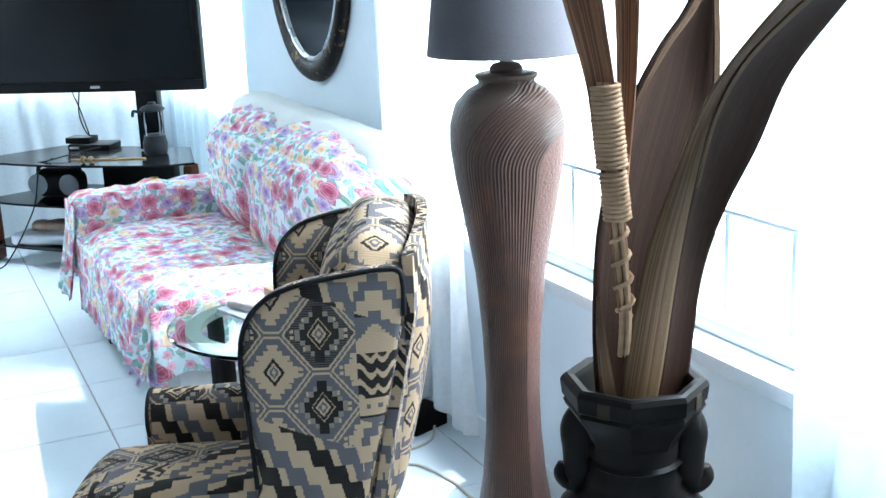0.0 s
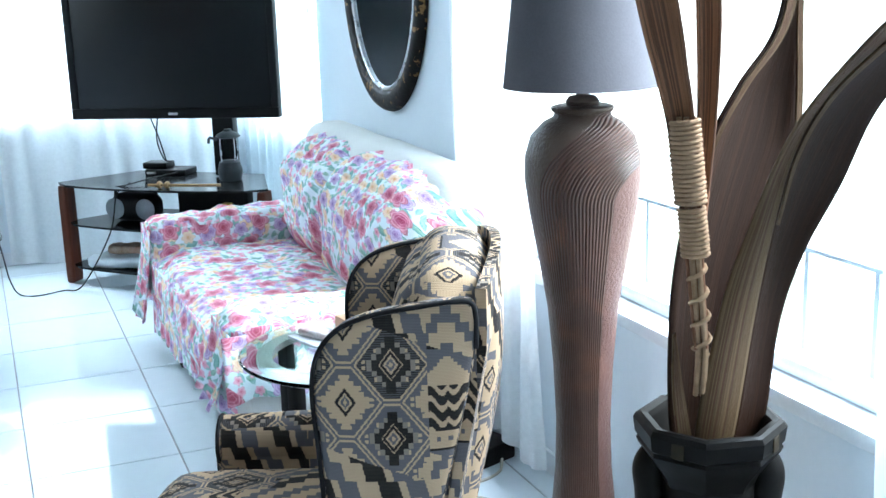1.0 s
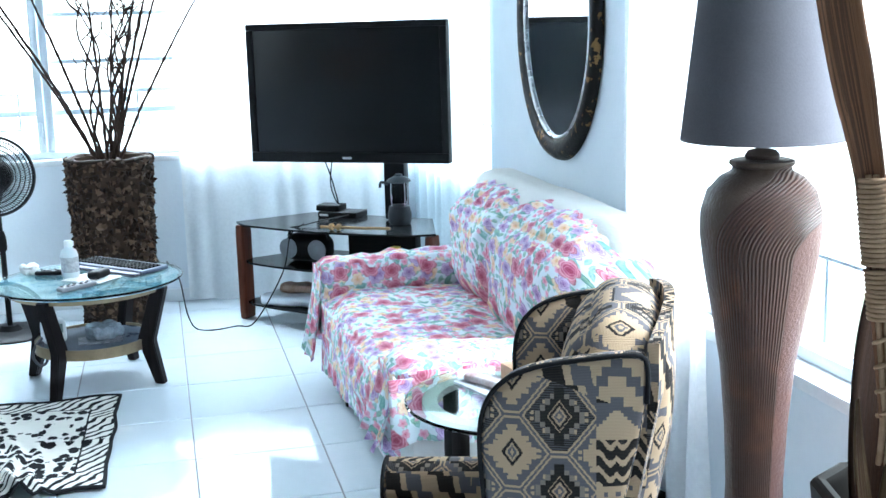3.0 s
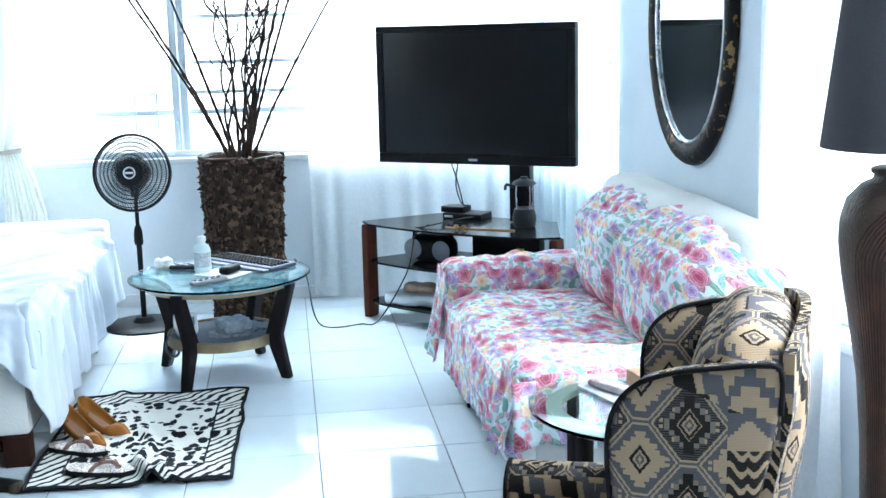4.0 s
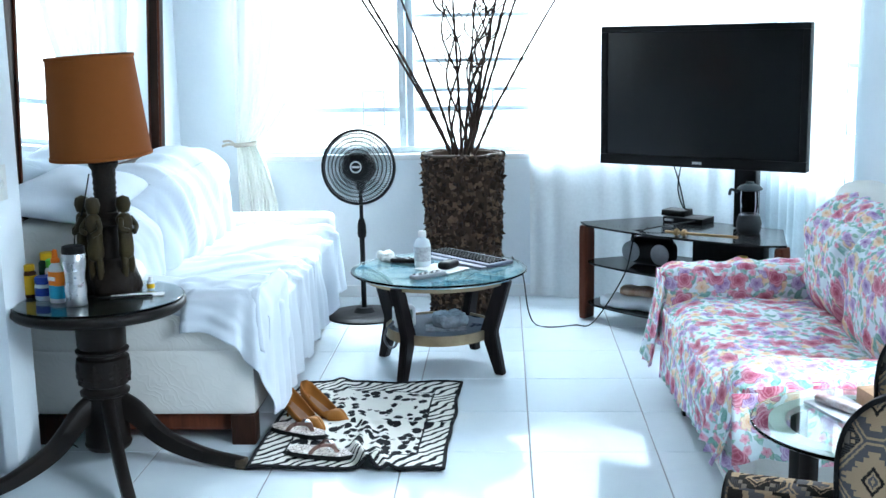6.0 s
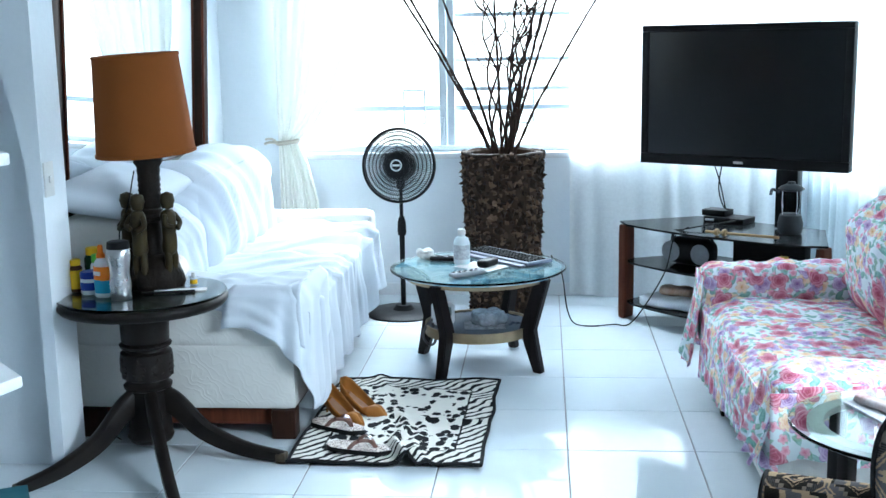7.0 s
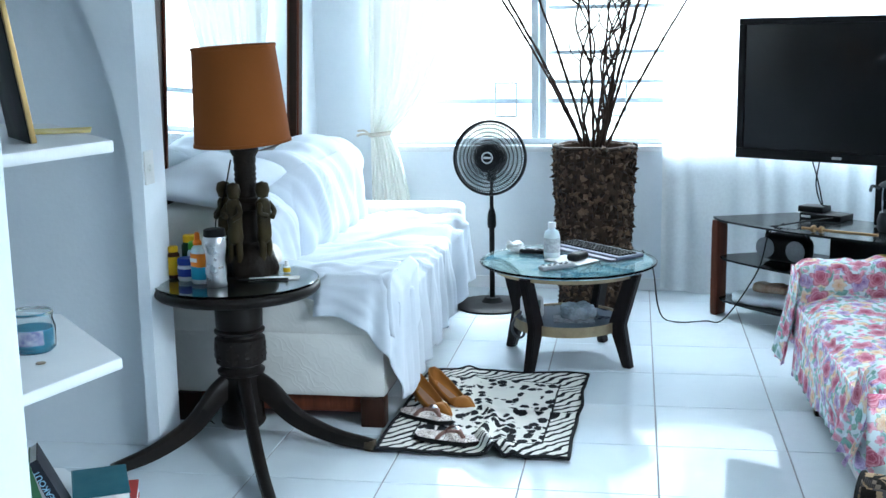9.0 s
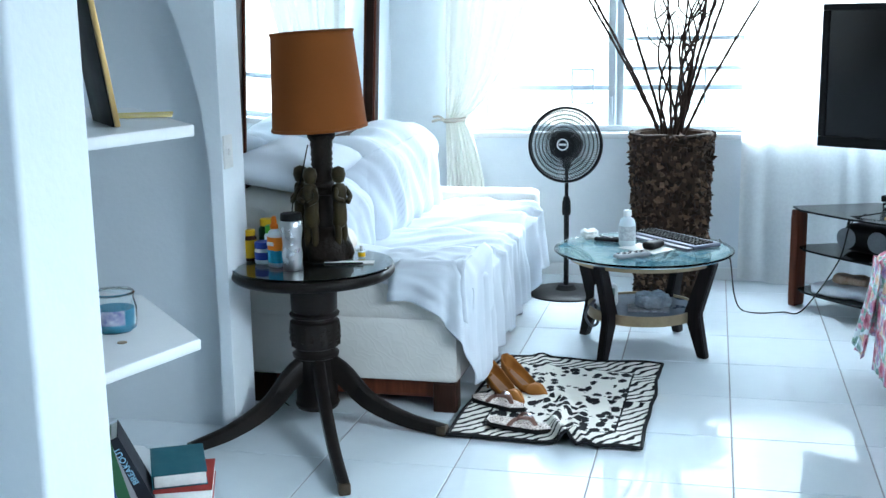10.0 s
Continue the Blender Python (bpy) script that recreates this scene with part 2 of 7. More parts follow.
def animal_print():
    """Zebra stripes round a field of black spots, in the cloth's own metres."""
    g = Graph("animal print towelling")
    x, y, _ = g.xyz(g.co.outputs["UV"])
    inx = g.m("LESS_THAN", g.m("ABSOLUTE", x), 0.235)
    iny = g.m("LESS_THAN", g.m("ABSOLUTE", y), 0.37)
    field = g.m("MULTIPLY", inx, iny)
    p = g.vec(x, y, 0.0)
    sp = g.t.nodes.new("ShaderNodeMapping")
    sp.inputs["Scale"].default_value = (1.0, 0.72, 1)
    sp.inputs["Rotation"].default_value = (0, 0, 0.5)
    g.put(sp.inputs[0], p)
    w = g.vor(26.0, sp.outputs[0])
    jag = g.noise(34, 3, p)
    spots = g.m("LESS_THAN", g.m("ADD", w.outputs["Distance"], g.m("MULTIPLY_ADD", jag, 0.7, -0.35)), g.m("MULTIPLY_ADD", g.xyz(w.outputs["Color"])[0], 0.22, 0.33))
    st = g.t.nodes.new("ShaderNodeMapping")
    st.inputs["Rotation"].default_value = (0, 0, 0.7)
    g.put(st.inputs[0], p)
    sx, sy, _ = g.xyz(st.outputs[0])
    ph = g.m("ADD", g.m("MULTIPLY", sx, 165.0), g.m("MULTIPLY", g.noise(7.0, 2, p), 16.0))
    stripes = g.m("GREATER_THAN", g.m("ADD", g.m("SINE", ph), g.m("MULTIPLY", g.noise(24.0, 2, p), 0.6)), 0.62)
    mask = g.m("ADD", g.m("MULTIPLY", field, spots), g.m("MULTIPLY", g.m("SUBTRACT", 1.0, field), stripes))
    lx = g.m("MULTIPLY", g.m("LESS_THAN", g.m("ABSOLUTE", g.m("SUBTRACT", g.m("ABSOLUTE", x), 0.238)), 0.0035), iny)
    ly = g.m("MULTIPLY", g.m("LESS_THAN", g.m("ABSOLUTE", g.m("SUBTRACT", g.m("ABSOLUTE", y), 0.373)), 0.0035), inx)
    mask = g.m("MINIMUM", g.m("ADD", mask, g.m("ADD", lx, ly)), 1.0)
    g.bump(g.noise(420, 3), 0.5, 0.002)
    return g.done(g.mix(mask, g.mix(g.noise(20, 4), (0.74, 0.71, 0.65), (0.64, 0.61, 0.56)), (0.01, 0.01, 0.012)), 0.92)


def sheer(name, tint, see, front=0.42):
    g = Graph(name)
    tr, tl, df = (g.t.nodes.new(k) for k in ("ShaderNodeBsdfTransparent", "ShaderNodeBsdfTranslucent", "ShaderNodeBsdfDiffuse"))
    thread = g.noise(60, 4)
    c = g.mix(thread, tint, tuple(x * 0.92 for x in tint))
    g.put(tl.inputs[0], c), g.put(df.inputs[0], c)
    a, b = g.t.nodes.new("ShaderNodeMixShader"), g.t.nodes.new("ShaderNodeMixShader")
    a.inputs[0].default_value = front
    g.t.links.new(tl.outputs[0], a.inputs[1]), g.t.links.new(df.outputs[0], a.inputs[2])
    g.put(b.inputs[0], g.m("MULTIPLY_ADD", thread, -0.25, see + 0.12))
    g.t.links.new(a.outputs[0], b.inputs[1]), g.t.links.new(tr.outputs[0], b.inputs[2])
    g.t.links.new(b.outputs[0], g.t.nodes["Material Output"].inputs[0])
    return g.mat


def clear(name, tint, rough=0.0, ior=1.45):
    g = Graph(name)
    return g.done(tint, rough, 0.0, Transmission_Weight=1.0, IOR=ior)


WALL = plain("white limewashed plaster", (0.76, 0.81, 0.855), (0.69, 0.75, 0.805), 2.2, 0.75, bump=0.25, fine=55, dist=0.004)
CEIL = plain("white ceiling paint", (0.8, 0.82, 0.83), None, 2.0, 0.8)
GROUT = plain("grey tile grout", (0.36, 0.35, 0.36), (0.26, 0.25, 0.26), 9, 0.8)


def tile_glaze():
    g = Graph("polished white floor tile")
    r = g.rand()
    veins = g.noise(3.0, 7, rough=0.65, distortion=1.2)
    base = g.mix(r, (0.69, 0.76, 0.81), (0.74, 0.80, 0.845))
    col = g.mix(g.m("MULTIPLY_ADD", veins, 1.8, -0.65), base, (0.63, 0.70, 0.77))
    g.bump(g.noise(5.0, 2), 0.06, 0.004)
    return g.done(col, g.m("MULTIPLY_ADD", g.noise(16, 4), 0.06, 0.015), Specular_IOR_Level=0.85)


TILE = tile_glaze()
BLACKWOOD = wood("black stained wood", (0.006, 0.005, 0.006), (0.016, 0.012, 0.012), 3, 0.35, "Z", Specular_IOR_Level=0.1)
DARKWOOD = wood("dark brown wood", (0.016, 0.008, 0.006), (0.04, 0.017, 0.011), 3, 0.4, "Z", Specular_IOR_Level=0.12)
REDWOOD = wood("red brown varnished wood", (0.06, 0.016, 0.009), (0.13, 0.04, 0.02), 3, 0.35, "Z")
BLACKPLASTIC = plain("black plastic", (0.006, 0.006, 0.0065), (0.011, 0.011, 0.012), 12, 0.42, bump=0.08, Specular_IOR_Level=0.1)
BLACKMETAL = plain("black painted metal", (0.006, 0.006, 0.007), (0.014, 0.014, 0.015), 12, 0.4, bump=0.05, Specular_IOR_Level=0.1)
BLACKGLASS = plain("smoked black glass", (0.012, 0.013, 0.014), (0.016, 0.017, 0.018), 4, 0.14, bump=0.0)
STEEL = plain("brushed steel", (0.62, 0.62, 0.63), (0.5, 0.5, 0.52), 20, 0.28, 1.0, bump=0.05)
BRASS = plain("aged brass rim", (0.42, 0.33, 0.2), (0.26, 0.2, 0.13), 14, 0.38, 0.8)
WHITEPLASTIC = plain("white plastic", (0.76, 0.77, 0.77), None, 10, 0.35, bump=0.03)
WHITEPAINT = plain("white painted wood", (0.78, 0.8, 0.82), (0.7, 0.73, 0.76), 4, 0.4, bump=0.1)
PAPER = plain("white paper", (0.78, 0.78, 0.76), None, 30, 0.8, bump=0.05)
BONE = plain("cream cloth piping", (0.6, 0.55, 0.47), None, 30, 0.8)
FLORAL, KILIM, ANIMAL = floral_print(), kilim(), animal_print()
SHEER = sheer("white sheer voile", (0.94, 0.96, 0.97), 0.2, 0.55)
SHEERBLUE = sheer("pale blue sheer voile", (0.8, 0.92, 0.97), 0.3, 0.55)
GLASS = clear("clear green-edged glass", (0.88, 0.98, 0.95), 0.0, 1.3)
WINDOWGLASS = clear("window glass", (1, 1, 1), 0.0, 1.02)
MIRROR = Graph("silvered mirror").done((0.86, 0.9, 0.92), 0.015, 1.0)
WHITECLOTH = plain("white cotton sheet", (0.66, 0.70, 0.76), (0.58, 0.63, 0.70), 5, 0.85, bump=0.2, fine=300)


def jacquard():
    g = Graph("ivory leaf jacquard")
    w = g.wave(17.0, None, 12.0, "DIAGONAL", 1.3, 1.0)
    line = g.m("POWER", w, 3.0)
    n = g.noise(260, 2)
    g.bump(g.m("ADD", g.m("MULTIPLY", line, 0.8), g.m("MULTIPLY", n, 0.25)), 0.28, 0.002)
    stain = g.noise(3.5, 5)
    return g.done(g.mix(g.m("MULTIPLY_ADD", stain, 2.0, -0.6), (0.76, 0.75, 0.72), (0.64, 0.63, 0.61)), 0.8)


JACQUARD = jacquard()


# ---- shape tools ----
def crease_line(v, sharp=5.0):
    """A thin raised fold where the noise passes through nought."""
    return max(0.0, 1.0 - abs(noise.noise(v)) * sharp) ** 1.5


def part(name, bm, material, parent=None, label="", smooth=True, angle=40):
    """Links a bmesh as one mesh object under a thing or a part."""
    bmesh.ops.recalc_face_normals(bm, faces=bm.faces)
    me = bpy.data.meshes.new(name)
    bm.to_mesh(me)
    bm.free()
    me.materials.append(material)
    if smooth:
        me.shade_smooth()
        me.set_sharp_from_angle(angle=radians(angle))
    ob = new(name, me)
    ob.parent = parent
    return tagged(ob, label) if label else ob


def thing(name, label, category, m=None, group="", kind=""):
    ob = new(name)
    ob.empty_display_size = 0.1
    if m is not None:
        ob.matrix_world = m
    return tagged(ob, label, category, group, kind)


def solo(name, bm, material, label, category, m=None, group="", kind="", **k):
    ob = part(name, bm, material, **k)
    if m is not None:
        ob.matrix_world = m
    return tagged(ob, label, category, group, kind)


def box(x0, x1, y0, y1, z0, z1, bevel=0.004, seg=2, bm=None, m=None):
    own = bmesh.new()
    bmesh.ops.create_cube(own, size=1, matrix=Matrix.Translation(((x0 + x1) / 2, (y0 + y1) / 2, (z0 + z1) / 2)) @ Matrix.Diagonal((x1 - x0, y1 - y0, z1 - z0, 1)))
    if bevel:
        bmesh.ops.bevel(own, geom=own.edges[:], offset=bevel, segments=seg, affect="EDGES", profile=0.5)
    if m is not None:
        own.transform(m)
    return join(bm, own)


def join(bm, own):
    if bm is None:
        return own
    me = bpy.data.meshes.new("t")
    own.to_mesh(me)
    own.free()
    bm.from_mesh(me)
    bpy.data.meshes.remove(me)
    return bm


def lathe(profile, seg=40, bm=None, m=None, wobble=None):
    """profile: (radius, z) from bottom to top; closed where the radius is 0."""
    own = bmesh.new()
    rings = []
    for r, z in profile:
        if r <= 1e-6:
            rings.append([own.verts.new((0, 0, z))])
            continue
        ring = []
        for i in range(seg):
            a = 2 * math.pi * i / seg
            k = r * (wobble(a, z) if wobble else 1.0)
            ring.append(own.verts.new((k * math.cos(a), k * math.sin(a), z)))
        rings.append(ring)
    for a, b in zip(rings, rings[1:]):
        for i in range(seg):
            j = (i + 1) % seg
            if len(a) == 1 and len(b) == 1:
                continue
            if len(a) == 1:
                own.faces.new((a[0], b[j], b[i]))
            elif len(b) == 1:
                own.faces.new((a[i], a[j], b[0]))
            else:
                own.faces.new((a[i], a[j], b[j], b[i]))
    if m is not None:
        own.transform(m)
    return join(bm, own)


def rod(r, z0, z1, bm=None, m=None, seg=20, r1=None):
    r1 = r if r1 is None else r1
    return lathe([(0, z0), (r * 0.94, z0), (r, z0 + 0.002), (r1, z1 - 0.002), (r1 * 0.94, z1), (0, z1)], seg, bm, m)


def smooth_path(pts, n=8):
    """A Catmull-Rom curve through the points."""
    pts = [Vector(p) for p in pts]
    ext = [pts[0] * 2 - pts[1]] + pts + [pts[-1] * 2 - pts[-2]]
    out = []
    for a, b, c, d in zip(ext, ext[1:], ext[2:], ext[3:]):
        for i in range(n):
            t = i / n
            out.append(0.5 * (2 * b + (c - a) * t + (2 * a - 5 * b + 4 * c - d) * t * t + (3 * b - a - 3 * c + d) * t ** 3))
    return out + [pts[-1]]


def tube(pts, radius, bm=None, seg=8, n=6, flat=1.0, m=None):
    """A round or flattened tube along a curve; radius: a number or a function of 0..1."""
    own = bmesh.new()
    path = smooth_path(pts, n) if n > 1 else [Vector(p) for p in pts]
    side = None
    rings = []
    for i, p in enumerate(path):
        tan = (path[min(i + 1, len(path) - 1)] - path[max(i - 1, 0)]).normalized()
        if side is None:
            side = tan.orthogonal().normalized()
        side = (side - tan * side.dot(tan)).normalized()
        up = tan.cross(side)
        r = radius(i / (len(path) - 1)) if callable(radius) else radius
        rings.append([own.verts.new(p + side * math.cos(2 * math.pi * k / seg) * r + up * math.sin(2 * math.pi * k / seg) * r * flat) for k in range(seg)])
    for a, b in zip(rings, rings[1:]):
        for k in range(seg):
            own.faces.new((a[k], a[(k + 1) % seg], b[(k + 1) % seg], b[k]))
    own.faces.new(rings[0][::-1]), own.faces.new(rings[-1])
    if m is not None:
        own.transform(m)
    return join(bm, own)


def soft(lo, hi, r=0.04, n=12, amp=0.0, freq=5.0, seed=0, puff=0.0, bm=None, m=None, crease=None):
    """A cushion-like box: rounded edges, bulging faces, uneven cloth."""
    lo, hi = Vector(lo), Vector(hi)
    size, mid = hi - lo, (lo + hi) / 2
    own = bmesh.new()
    r = min(r, min(size) / 2 - 1e-4)
    for ax in range(3):
        for sgn in (-1, 1):
            u, v = (ax + 1) % 3, (ax + 2) % 3
            g = []
            for i in range(n + 1):
                row = []
                for j in range(n + 1):
                    p = Vector()
                    p[ax] = mid[ax] + sgn * size[ax] / 2
                    a, b = -math.cos(math.pi * i / n) * 0.35 + (2 * i / n - 1) * 0.65, -math.cos(math.pi * j / n) * 0.35 + (2 * j / n - 1) * 0.65
                    p[u], p[v] = mid[u] + a * size[u] / 2, mid[v] + b * size[v] / 2
                    bulge = puff * (1 - a * a) * (1 - b * b)
                    q = Vector([min(max(p[k], lo[k] + r), hi[k] - r) for k in range(3)])
                    d = p - q
                    if d.length > 1e-9:
                        p = q + d.normalized() * r
                    p[ax] += sgn * bulge
                    row.append(own.verts.new(p))
                g.append(row)
            for i in range(n):
                for j in range(n):
                    own.faces.new((g[i][j], g[i + 1][j], g[i + 1][j + 1], g[i][j + 1]))
    bmesh.ops.remove_doubles(own, verts=own.verts, dist=1e-4)
    bmesh.ops.recalc_face_normals(own, faces=own.faces)
    own.normal_update()
    if amp or crease:
        for v in own.verts:
            k = amp * noise.noise(v.co * freq + Vector((seed * 7.3, seed, 0))) + amp * 0.5 * noise.noise(v.co * freq * 2.7 + Vector((seed, 3, 1)))
            if crease:
                k += crease(v.co, v.normal)
            v.co += v.normal * k
    if m is not None:
        own.transform(m)
    return join(bm, own)


def sheet(f, nu, nv, thick=0.003, bm=None):
    """A cloth or plate from f(u, v) -> point, with a thickness."""
    own = bmesh.new()
    g = [[own.verts.new(f(i / nu, j / nv)) for j in range(nv + 1)] for i in range(nu + 1)]
    for i in range(nu):
        for j in range(nv):
            own.faces.new((g[i][j], g[i + 1][j], g[i + 1][j + 1], g[i][j + 1]))
    if thick:
        own.normal_update()
        bmesh.ops.solidify(own, geom=own.faces[:], thickness=thick)
    return join(bm, own)


def box_uv(bm, turn=None):
    """Metres of the surface as UV, by the way that each face looks."""
    lay = bm.loops.layers.uv.verify()
    bm.normal_update()
    for f in bm.faces:
        n = f.normal
        for lp in f.loops:
            c = lp.vert.co
            if abs(n.y) > max(abs(n.x), abs(n.z)):
                uv = (c.x, c.z)
            elif abs(n.x) > abs(n.z):
                uv = (c.y, c.z)
            else:
                uv = (c.y, c.x)
            lp[lay].uv = uv
    return bm


def text(name, words, size, material, parent, m, label="", depth=0.0004):
    cu = bpy.data.curves.new(name, "FONT")
    cu.body, cu.size, cu.extrude, cu.align_x, cu.align_y = words, size, depth, "CENTER", "CENTER"
    cu.materials.append(material)
    ob = new(name, cu)
    ob.parent = parent
    ob.matrix_local = m
    return tagged(ob, label) if label else ob


# ---- the room ----
def struct(name, bm, material, label, parent=None, smooth=False):
    ob = part(name, bm, material, parent, smooth=smooth)
    return tagged(ob, label, "building", "", "structure")


floor = struct("floor", box(-3.6, RIGHT + 0.2, REAR - 0.2, BACK + 0.2, -0.12, -0.004, 0), GROUT, "grey grouted bed of a polished white tiled floor")
struct("ceiling", box(-3.6, RIGHT + 0.2, REAR - 0.2, BACK + 0.2, TOP, TOP + 0.12, 0), CEIL, "plain white painted ceiling of the living room")

# wall at the far end, with a wide window behind sheer curtains
WX0, WX1, WZ0, WZ1 = -1.52, 1.22, 0.82, 2.12
bm = box(LEFT - 0.2, RIGHT + 0.2, BACK, BACK + 0.16, 0, WZ0, 0)
box(LEFT - 0.2, WX0, BACK, BACK + 0.16, WZ0, WZ1, 0, bm=bm)
box(WX1, RIGHT + 0.2, BACK, BACK + 0.16, WZ0, WZ1, 0, bm=bm)
box(LEFT - 0.2, RIGHT + 0.2, BACK, BACK + 0.16, WZ1, TOP, 0, bm=bm)
struct("wall_north", bm, WALL, "white plastered wall with a wide window opening")

# wall with the oval mirror, with two windows
YA0, YA1, ZA0 = 1.62, 2.86, 0.72
YB0, YB1, ZB0 = -3.6, -0.22, 0.61
bm = box(RIGHT, RIGHT + 0.16, REAR, -0.78, 0, ZB0, 0)
box(RIGHT, RIGHT + 0.16, -0.78, YB1, 0, ZB0, 0, bm=bm)
box(RIGHT, RIGHT + 0.16, YB1, BACK, 0, ZB0, 0, bm=bm)
box(RIGHT, RIGHT + 0.16, YB1, YA0, ZB0, 2.12, 0, bm=bm)
box(RIGHT, RIGHT + 0.16, YA0, YA1, ZB0, ZA0, 0, bm=bm)
box(RIGHT, RIGHT + 0.16, YA1, BACK, ZB0, 2.12, 0, bm=bm)
box(RIGHT, RIGHT + 0.16, REAR, YB0, ZB0, 2.12, 0, bm=bm)
box(RIGHT, RIGHT + 0.16, REAR, BACK, 2.12, TOP, 0, bm=bm)
struct("wall_east", bm, WALL, "white plastered wall with two window openings")

struct("wall_west", box(LEFT - 0.14, LEFT, 0.3, BACK, 0, TOP, 0), WALL, "white plastered wall behind the white sofa")
struct("wall_south", box(-3.6, RIGHT + 0.2, REAR - 0.16, REAR, 0, TOP, 0), WALL, "plain white plastered wall")
struct("wall_alcove", box(-3.6, -3.44, REAR, 0.3, 0, TOP, 0), WALL, "plain white plastered wall of the alcove")


def arch_wall():
    """The cross wall with its arched niche: a front plate with an arch cut in, and a back plate."""
    cx, r, spring, x1 = -2.40, 0.62, 0.85, -1.735
    own = bmesh.new()
    y0, y1 = 0.15, 0.235
    arc = [(cx + r * math.cos(a), spring + 1.84 * r * math.sin(a)) for a in [math.pi * i / 28 for i in range(29)]]
    hole = [(cx + r, 0.0)] + arc + [(cx - r, 0.0)]
    outer = [(x1, 0.0)] + [(x1, TOP)] + [(-3.44, TOP), (-3.44, 0.0)]
    for y in (y0, y1):
        hv, ov = [own.verts.new((x, y, z)) for x, z in hole], [own.verts.new((x, y, z)) for x, z in outer]
        k = len(hv) // 2
        own.faces.new([ov[0], ov[1]] + hv[k::-1])
        own.faces.new([ov[1], ov[2], hv[k]])
        own.faces.new([ov[2], ov[3]] + hv[:k - 1:-1])
        if y == y0:
            first = (hv, ov)
        else:
            for a, b in ((first[0], hv), (first[1], ov)):
                for i in range(len(a) - 1):
                    own.faces.new((a[i], a[i + 1], b[i + 1], b[i]))
    box(-3.44, -1.745, y1 + 0.002, 0.36, 0, TOP, 0, bm=own)
    return own


struct("wall_arch", arch_wall(), WALL, "white plastered cross wall with a shallow arched niche")
pil = struct("pillar", box(-1.46, -1.285, -1.72, -1.475, 0, TOP, 0.012, 3), WALL, "white plastered pillar beside the shelves", smooth=True)
struct("alcove_wall", box(-3.44, -1.46, -1.70, -1.56, 0, TOP, 0), WALL, "white plastered wall that carries the shelves")

for name, bm in (
    ("baseboard_north", box(LEFT, RIGHT, BACK - 0.012, BACK - 0.0005, 0, 0.07, 0.003)),
    ("baseboard_east", box(RIGHT - 0.012, RIGHT - 0.0005, REAR, BACK - 0.012, 0, 0.07, 0.003)),
):
    struct(name, bm, WHITEPAINT, "low white painted skirting along the wall")

# light outside: a bright hazy yard
BACKDROP = glossy_emit("bright hazy daylight", (0.96, 1.0, 0.95), GLOW)
tagged(part("backdrop_north", box(-6, 6, 5.6, 5.62, -1, 6, 0), BACKDROP, smooth=False), "pale overexposed daylight beyond the window", "backdrop", "", "structure")
tagged(part("backdrop_east", box(3.9, 3.92, -7, 5.6, -1, 6, 0), BACKDROP, smooth=False), "pale overexposed daylight beyond the side windows", "backdrop", "", "structure")
tagged(part("ground", box(-60, 60, -60, 60, -0.3, -0.13, 0), plain("pale dry ground", (0.4, 0.38, 0.33), (0.25, 0.28, 0.18), 0.6, 0.9), smooth=False), "pale dry ground outside the house", "ground", "", "structure")
# the sky's light, from above the windows
window_light("sky_light_north", 2.8, 1.5, look((-0.15, BACK + 1.15, 2.8), (-0.15, 0.9, 0.2)), 700)
window_light("sky_light_east", 3.0, 1.5, look((RIGHT + 1.1, -2.15, 2.75), (-0.5, -2.05, 0.2)), 500)
window_light("sky_light_corner", 1.2, 1.2, look((RIGHT + 1.0, 2.25, 2.7), (-0.2, 2.1, 0.3)), 170)

ALU = plain("white aluminium window frame", (0.62, 0.67, 0.7), (0.5, 0.55, 0.6), 8, 0.4, bump=0.05)
SILL = plain("white cement sill", (0.74, 0.76, 0.78), (0.62, 0.65, 0.68), 7, 0.7)
IRON = plain("white painted iron grille", (0.5, 0.58, 0.64), (0.4, 0.47, 0.53), 20, 0.5)


